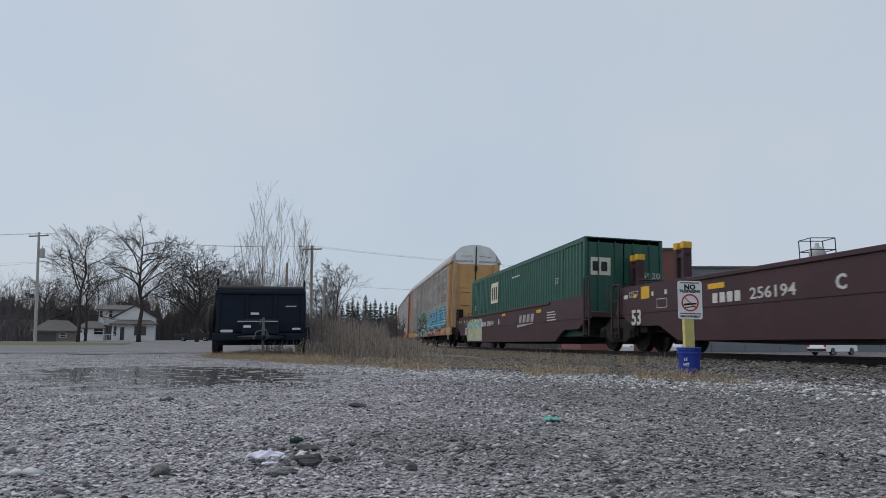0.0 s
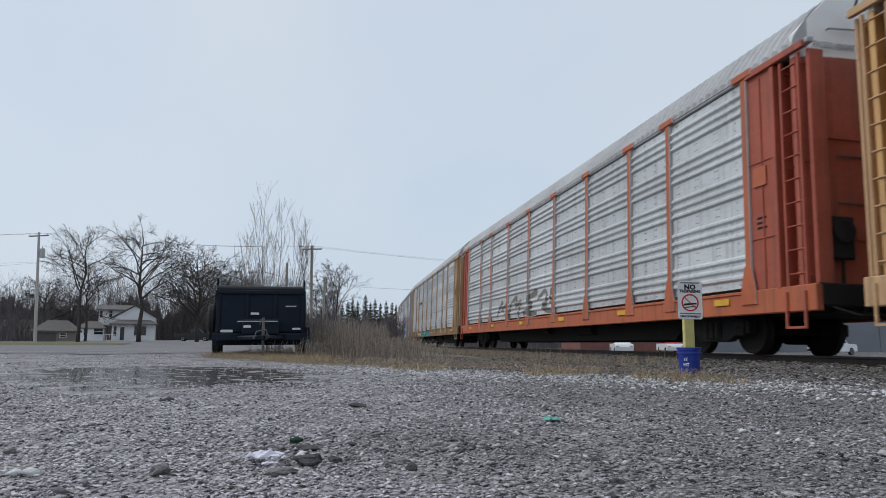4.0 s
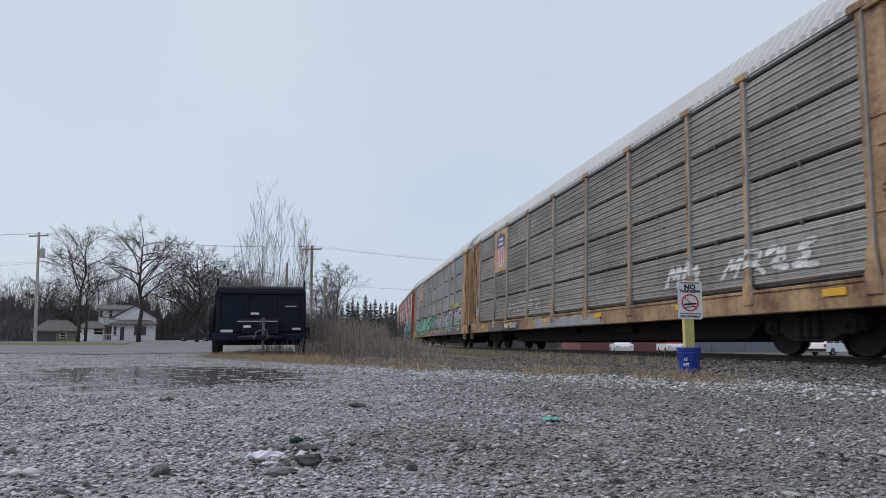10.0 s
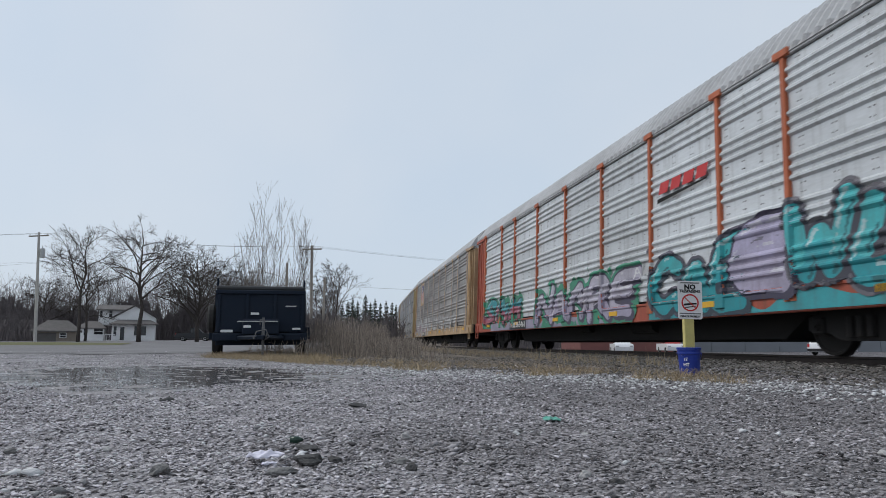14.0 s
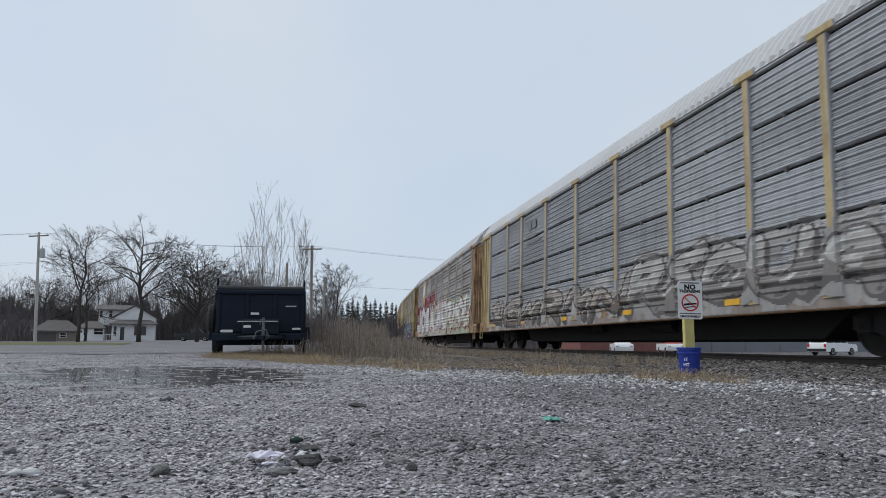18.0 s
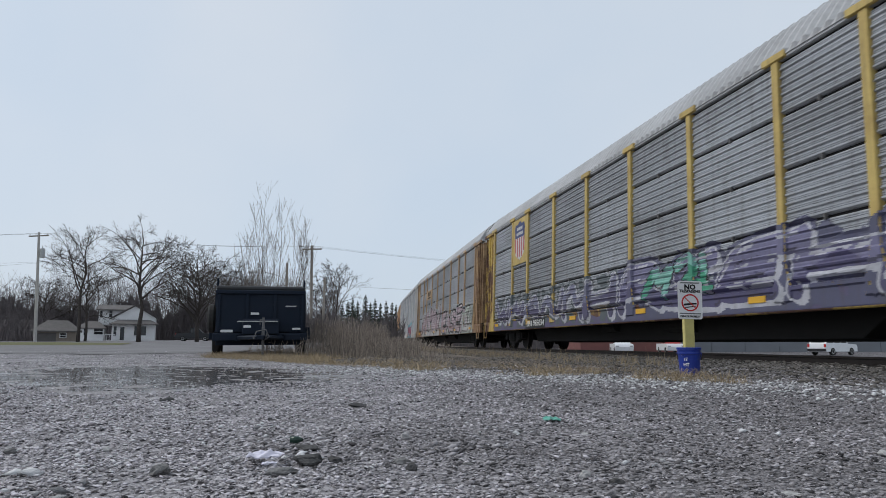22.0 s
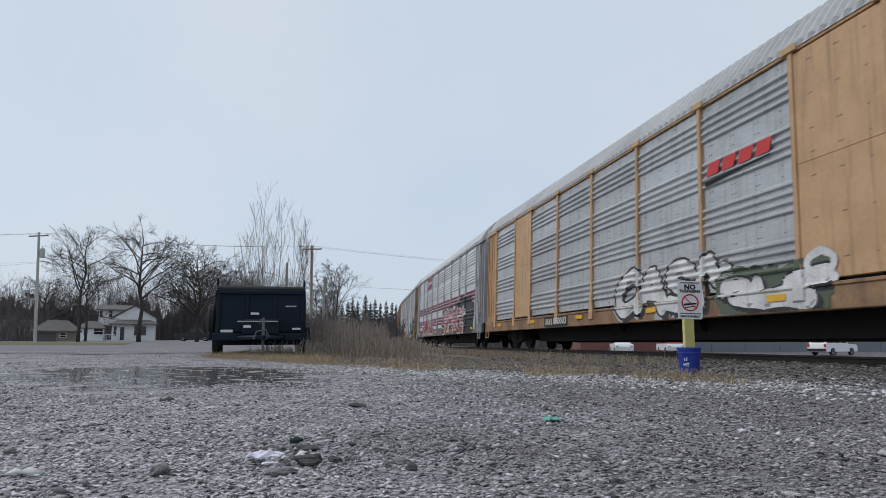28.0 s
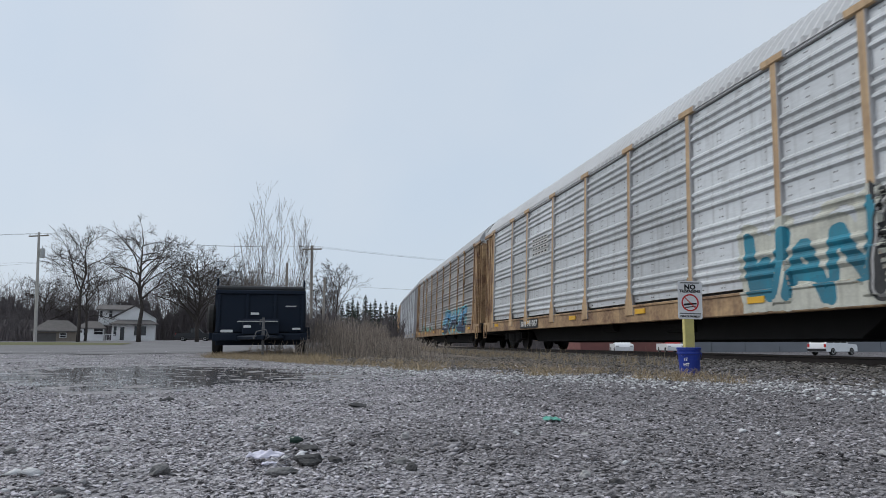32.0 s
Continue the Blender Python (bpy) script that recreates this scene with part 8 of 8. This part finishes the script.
for number, (w, _sets) in enumerate(WAGONS):
    if TRAIN[number].get("cap") is None:
        for leaf in (-1, 1):
            ob = lettering("EXCESS HEIGHT CAR", 0.15, M_INK, w, pose(BODY / 2 - 0.228, leaf * 0.72, 5.22, 0, 0, 90), name="height_notice", width=1.05)
    side_box(w, "notice_panel", PANELS / 2 + 0.2, PANELS / 2 + 0.55, 3.0, 3.35, -0.012, TRAIN[number]["sill"], "small framed notice plate", 0.03)
    for q in range(3):
        side_box(w, "notice_line", PANELS / 2 + 0.24, PANELS / 2 + 0.5 - 0.06 * (q % 2), 2.4 - 0.09 * q, 2.44 - 0.09 * q, -0.012, M_STEEL_DARK, "line of small dark print", 0.004)


# ---------------------------------------------------------------- well wagons and the container
def build_well(label, raised):
    """One unit of an articulated well wagon, 21 m long, drawn from its rear end forward."""
    w = thing("well_wagon", label, "freight wagon", group="wagons of the train")
    x0, x1 = 0.6, 20.2
    for side in (-1, 1):
        sh = Shape()
        ys = lambda a, b: sorted((side * a, side * b))
        top = [(x0, 0.95), (x0 + 0.25, 1.62), (x0 + 3.4, 1.62), (x0 + 3.6, 1.50), (x1 - 3.6, 1.50), (x1 - 3.4, 1.62), (x1 - 0.25, 1.62), (x1, 0.95)]
        sh.prism([(x0, 0.92)] + top[1:-1] + [(x1, 0.92)], *ys(1.42, 1.5))
        part("side_wall", sh, M_BROWN, w, "brown steel well side")
        sh = Shape()
        o = [(x0 + 0.3, 0.92), (x1 - 0.3, 0.92), (x1 - 0.9, 0.62), (x1 - 2.2, 0.60), (x1 - 3.0, 0.25), (x0 + 3.0, 0.25), (x0 + 2.2, 0.60), (x0 + 0.9, 0.62)]
        sh.prism(o, *ys(1.40, 1.485))
        part("lower_side", sh, M_BROWN, w, "brown lower well side")
        part("top_chord", Shape().box(x0 + 3.5, x1 - 3.5, *ys(1.36, 1.54), 1.50, 1.59, 0.01), M_BROWN, w)
        for xa in (x0 + 4.2, x1 - 5.0):
            part("reflector", Shape().box(xa, xa + 0.55, *ys(1.502, 1.51), 1.28, 1.39), M_YELLOW, w, "yellow reflective patch")
        part("reflector", Shape().box(10.4, 10.95, *ys(1.502, 1.51), 1.34, 1.45), M_YELLOW, w, "yellow reflective patch")
    part("floor", Shape().box(x0 + 3.1, x1 - 3.1, -1.34, 1.34, 0.25, 0.38), M_BROWN, w)
    for a, b in ((x0, x0 + 3.3), (x1 - 3.3, x1)):
        part("end_platform", Shape().box(a, b, -1.42, 1.42, 0.95, 1.12, 0.02), M_BROWN, w, "brown end platform")
        m = b if a == x0 else a
        part("bulkhead", Shape().box(m - 0.06, m + 0.06, -1.36, 1.36, 0.38, 1.5, 0.01), M_BROWN, w)
    for xa in (x0 + 0.1, x1 - 0.1):
        sh = Shape()
        for dx in (-0.2, 0.2):
            sh.box(xa + dx - 0.025, xa + dx + 0.025, -1.58, -1.53, 0.4, 2.1 if raised else 1.7, 0.008)
        for k in range(4 if not raised else 5):
            sh.tube([(xa - 0.2, -1.555, 0.45 + k * 0.42), (xa + 0.2, -1.555, 0.45 + k * 0.42)], 0.013, 6)
        part("ladder", sh, M_BROWN, w)
        sh = Shape()
        sh.tube([(xa, -0.9, 1.1), (xa, -0.9, 1.9), (xa, 0.9, 1.9), (xa, 0.9, 1.1)], 0.025, 6)
        part("handrail", sh, M_BROWN, w)
    for xa in (x0 + 0.45, x1 - 0.45):
        sh = Shape()
        sh.box(xa - 0.24, xa - 0.10, 0.1, 0.34, 1.1, 2.86, 0.01)
        sh.box(xa + 0.10, xa + 0.24, 0.1, 0.34, 1.1, 2.86, 0.01)
        sh.box(xa - 0.24, xa + 0.24, 0.12, 0.32, 2.5, 2.62, 0.01)
        guide = part("guide_post", sh, M_BROWN, w, "upright brown container guide")
        for dx in (-0.17, 0.17):
            part("guide_cap", Shape().box(xa + dx - 0.08, xa + dx + 0.08, 0.09, 0.35, 2.74, 2.92, 0.01), M_YELLOW, guide, "yellow guide tip")
    for xa in (x0 + 1.0, x1 - 1.0):
        sh = Shape()
        sh.box(xa - 0.5, xa + 0.5, -1.2, 1.2, 0.62, 0.94, 0.02)
        sh.lathe([(0.16, -0.5), (0.16, 0.5)], "y", 12, (xa - 0.2, -0.9, 0.72))
        sh.box(xa + 0.1, xa + 0.45, -1.38, -1.1, 0.45, 0.8, 0.02)
        part("brake_gear", sh, M_STEEL_DARK, w, "black brake gear below the platform")
    sets = build_bogie(w, 1.2 if raised else -0.1)
    return w, sets


def well_print(w, letter, logo):
    y = -(1.5 + 0.006)
    k = 1.6 if logo else 0.0
    lettering("53", 0.52, M_STENCIL, w, pose(1.75 + k * 0.75, y, 0.80), name="size_mark", bold=0.012, label="white stencilled length mark")
    for q in range(4):
        a = 4.95 + k + q * 0.24
        part("owner_mark", Shape().box(a, a + 0.17, y - 0.002, y, 0.99, 1.19), M_STENCIL, w, "plain white owner mark bars")
    lettering("256194", 0.30, M_STENCIL, w, pose(6.72 + k, y, 1.09), name="car_number", bold=0.003, width=1.2, label="white stencilled car number")
    lettering(letter, 0.33, M_STENCIL, w, pose(8.3 + k, y, 1.12), name="unit_letter", bold=0.008, label="white stencilled unit letter")
    if logo:
        for q in range(4):
            a = 13.0 + q * 0.5
            part("owner_name", Shape().prism([(a, 0.98), (a + 0.34, 0.98), (a + 0.44, 1.27), (a + 0.10, 1.27)], y - 0.003, y), M_MARK_GREY, w, "plain faded slanted name bars")
        part("owner_stripe", Shape().prism([(12.8, 0.80), (14.9, 0.91), (14.9, 0.93), (12.8, 0.91)], y - 0.003, y), M_MARK_GREY, w, "faded stripe under the name")
    else:
        lettering("125 T", 0.22, M_STENCIL, w, pose(1.6, y, 1.40), name="load_mark", label="white stencilled load mark")
        part("warning_patch", Shape().box(2.0, 2.4, y - 0.002, y, 1.26, 1.56), M_YELLOW, w, "yellow warning patch")
        lettering("WELL LD", 0.2, M_STENCIL, w, pose(10.2, y, 1.16), name="load_notice", label="white stencilled load notice")
    for q in range(4):
        part("notice_line", Shape().box(16.4, 17.3 - 0.1 * (q % 2), y - 0.002, y, 0.95 + q * 0.09, 0.985 + q * 0.09), M_STENCIL, w, "line of small white print")
    for q, (a, b) in enumerate(((1.1, 1.3), (1.6, 1.75), (2.5, 2.6), (3.1, 3.2), (3.9, 4.05))):
        part("print_mark", Shape().box(a, b, y - 0.002, y, 1.31, 1.41), M_YELLOW if q == 1 else M_STENCIL, w, "small painted mark")
    part("notice_frame", Shape().box(2.75, 3.2, y - 0.002, y, 1.0, 1.22), M_STENCIL, w, "small framed notice")
    part("notice_field", Shape().box(2.765, 3.185, y - 0.004, y - 0.002, 1.015, 1.205), M_BROWN, w)


WELLS = []
for label, raised, letter in (("brown steel well wagon carrying a green container", True, "B"), ("empty brown steel well wagon with white stencils", False, "C")):
    w, sets = build_well(label, raised)
    well_print(w, letter, letter == "B")
    WELLS.append((w, sets))
build_bogie(WELLS[1][0], 20.9)
graffiti(0, "3HE2", 3.45, 6.6, 0.42, 1.42, (0.20, 0.44, 0.42), (0.50, 0.48, 0.24), CREAM, (0.42, 0.45, 0.34), 0.12, 0.03, 0.06, seed=3, cloud=0.95, label="sprayed pale green and cream graffiti")


def build_container():
    c = thing("shipping_container", "green corrugated steel shipping container in a well wagon", "container")
    x0, x1, z0, z1, h = 3.3, 19.3, 0.40, 3.45, 1.29
    for side in (-1, 1):
        sh = Shape()
        prof, x = [], x0 + 0.15
        while x < x1 - 0.3:
            prof += [(x, 0.0), (x + 0.07, 0.0), (x + 0.11, -0.036), (x + 0.2, -0.036), (x + 0.24, 0.0)]
            x += 0.28
        n = len(prof)
        v = [(px, side * (h - 0.01 + o), z) for z in (z0 + 0.12, z1 - 0.1) for px, o in prof] + [(px, side * (h - 0.1), z) for z in (z0 + 0.12, z1 - 0.1) for px in (prof[0][0], prof[-1][0])]
        f = [(i, i + 1, n + i + 1, n + i) for i in range(n - 1)]
        sh.add(v, f)
        part("side_sheet", sh.mesh("side_sheet", M_GREEN), None, c, "green corrugated side sheet")
        for zz in ((z0, z0 + 0.14), (z1 - 0.12, z1)):
            part("side_rail", Shape().box(x0, x1, *sorted((side * (h - 0.08), side * (h + 0.005))), *zz, 0.01), M_GREEN, c)
        for xx in (x0, x0 + 1.95, x1 - 2.1, x1 - 0.15):
            part("corner_post", Shape().box(xx, xx + 0.15, *sorted((side * (h - 0.1), side * (h + 0.008))), z0, z1, 0.012), M_GREEN, c)
    part("roof", Shape().box(x0, x1, -h, h, z1 + 0.002, z1 + 0.04, 0.005), M_GREEN, c)
    part("floor", Shape().box(x0, x1, -h + 0.09, h - 0.09, z0 + 0.0, z0 + 0.11), M_GREEN, c)
    part("rear_wall", Shape().box(x0 + 0.01, x0 + 0.05, -h + 0.1, h - 0.1, z0 + 0.14, z1 - 0.12), M_GREEN, c)
    for leaf in (-1, 1):
        d = part("door", Shape().box(x1 - 0.06, x1 - 0.01, *sorted((leaf * 0.02, leaf * (h - 0.12))), z0 + 0.14, z1 - 0.12, 0.01), M_GREEN, c, "green container door")
        for y in (0.3, 0.85):
            part("lock_rod", Shape().tube([(x1 + 0.02, leaf * y, z0 + 0.1), (x1 + 0.02, leaf * y, z1 - 0.08)], 0.02, 6), M_GREEN, d)
    y = -(h + 0.012)
    part("logo_patch", Shape().box(7.6, 8.9, y - 0.004, y, 2.05, 3.0), M_CREAM, c, "cream logo patch")
    for q in range(3):
        part("logo_mark", Shape().box(7.75 + q * 0.36, 7.98 + q * 0.36, y - 0.006, y - 0.004, 2.2, 2.8), M_INK, c, "plain dark logo bars")
    part("door_patch", Shape().box(x1 + 0.0, x1 + 0.004, -1.1, -0.45, 2.3, 2.85), M_CREAM, c, "cream logo patch on the door")
    for q in range(2):
        part("logo_mark", Shape().box(x1 + 0.004, x1 + 0.006, -1.04 + q * 0.28, -0.84 + q * 0.28, 2.42, 2.72), M_INK, c, "plain dark logo bars")
    for q in range(6):
        part("name_mark", Shape().box(11.2 + q * 0.2, 11.33 + q * 0.2, y - 0.002, y, 2.92, 2.99), M_STENCIL, c, "plain white name bars")
    lettering("53'", 0.3, M_STENCIL, c, pose(16.8, y, 2.3), name="size_mark")
    lettering("53'", 0.3, M_STENCIL, c, pose(4.3, y, 2.0), name="size_mark")
    lettering("645920", 0.26, M_STENCIL, c, pose(x1 + 0.005, 0.75, 2.35, 0, 0, 90), name="container_number", width=0.9)
    return c


M_CREAM = material("cream_paint", (0.66, 0.64, 0.52), (0.5, 0.48, 0.38), 0.5, bump=0.02)
CONTAINER = build_container()


# ---------------------------------------------------------------- movement
UNIT, START = 21.3, -20.0


def motions():
    times = [0.5 * k for k in range(65)]
    for number, (w, wheelsets) in enumerate(WAGONS):
        walk(w, [(t, track_pose(run(t) + CENTRES[number])) for t in times])
    for number, (w, wheelsets) in enumerate(WELLS):
        walk(w, [(t, well_pose(t, number)) for t in times])
    for number, (w, wheelsets) in enumerate(WAGONS):
        for ws in wheelsets:
            roll_wheels(ws, -CENTRES[number])
    for number, (w, wheelsets) in enumerate(WELLS):
        for ws in wheelsets:
            roll_wheels(ws, -START - number * UNIT)
    walk(CONTAINER, [(t, well_pose(t, 0)) for t in times])


def roll_wheels(ws, behind):
    """Wheels turn with the way run while their wagon passes the lot."""
    x, y, z = ws.location
    passing = [k / 30 for k in range(961) if -17 < run(k / 30) - behind + x < 15]
    rows = []
    for t in passing:
        rows.append((t, pose(x, y, z, 0, math.degrees((run(t) - run(passing[0])) / 0.462), 0)))
    if not rows:
        return
    if rows[0][0] > 0:
        rows.insert(0, (0.0, rows[0][1]))
    if rows[-1][0] < 32:
        rows.append((32.0, rows[-1][1]))
    walk(ws, rows)


def well_pose(t, number):
    """A well unit is drawn from its rear end; it hangs between the two ends of its stretch of track."""
    a, b = track_at(run(t) + START + number * UNIT), track_at(run(t) + START + (number + 1) * UNIT)
    return pose(a[0], a[1], RAIL_Z, CANT, 0, math.degrees(math.atan2(b[1] - a[1], b[0] - a[0])))


motions()
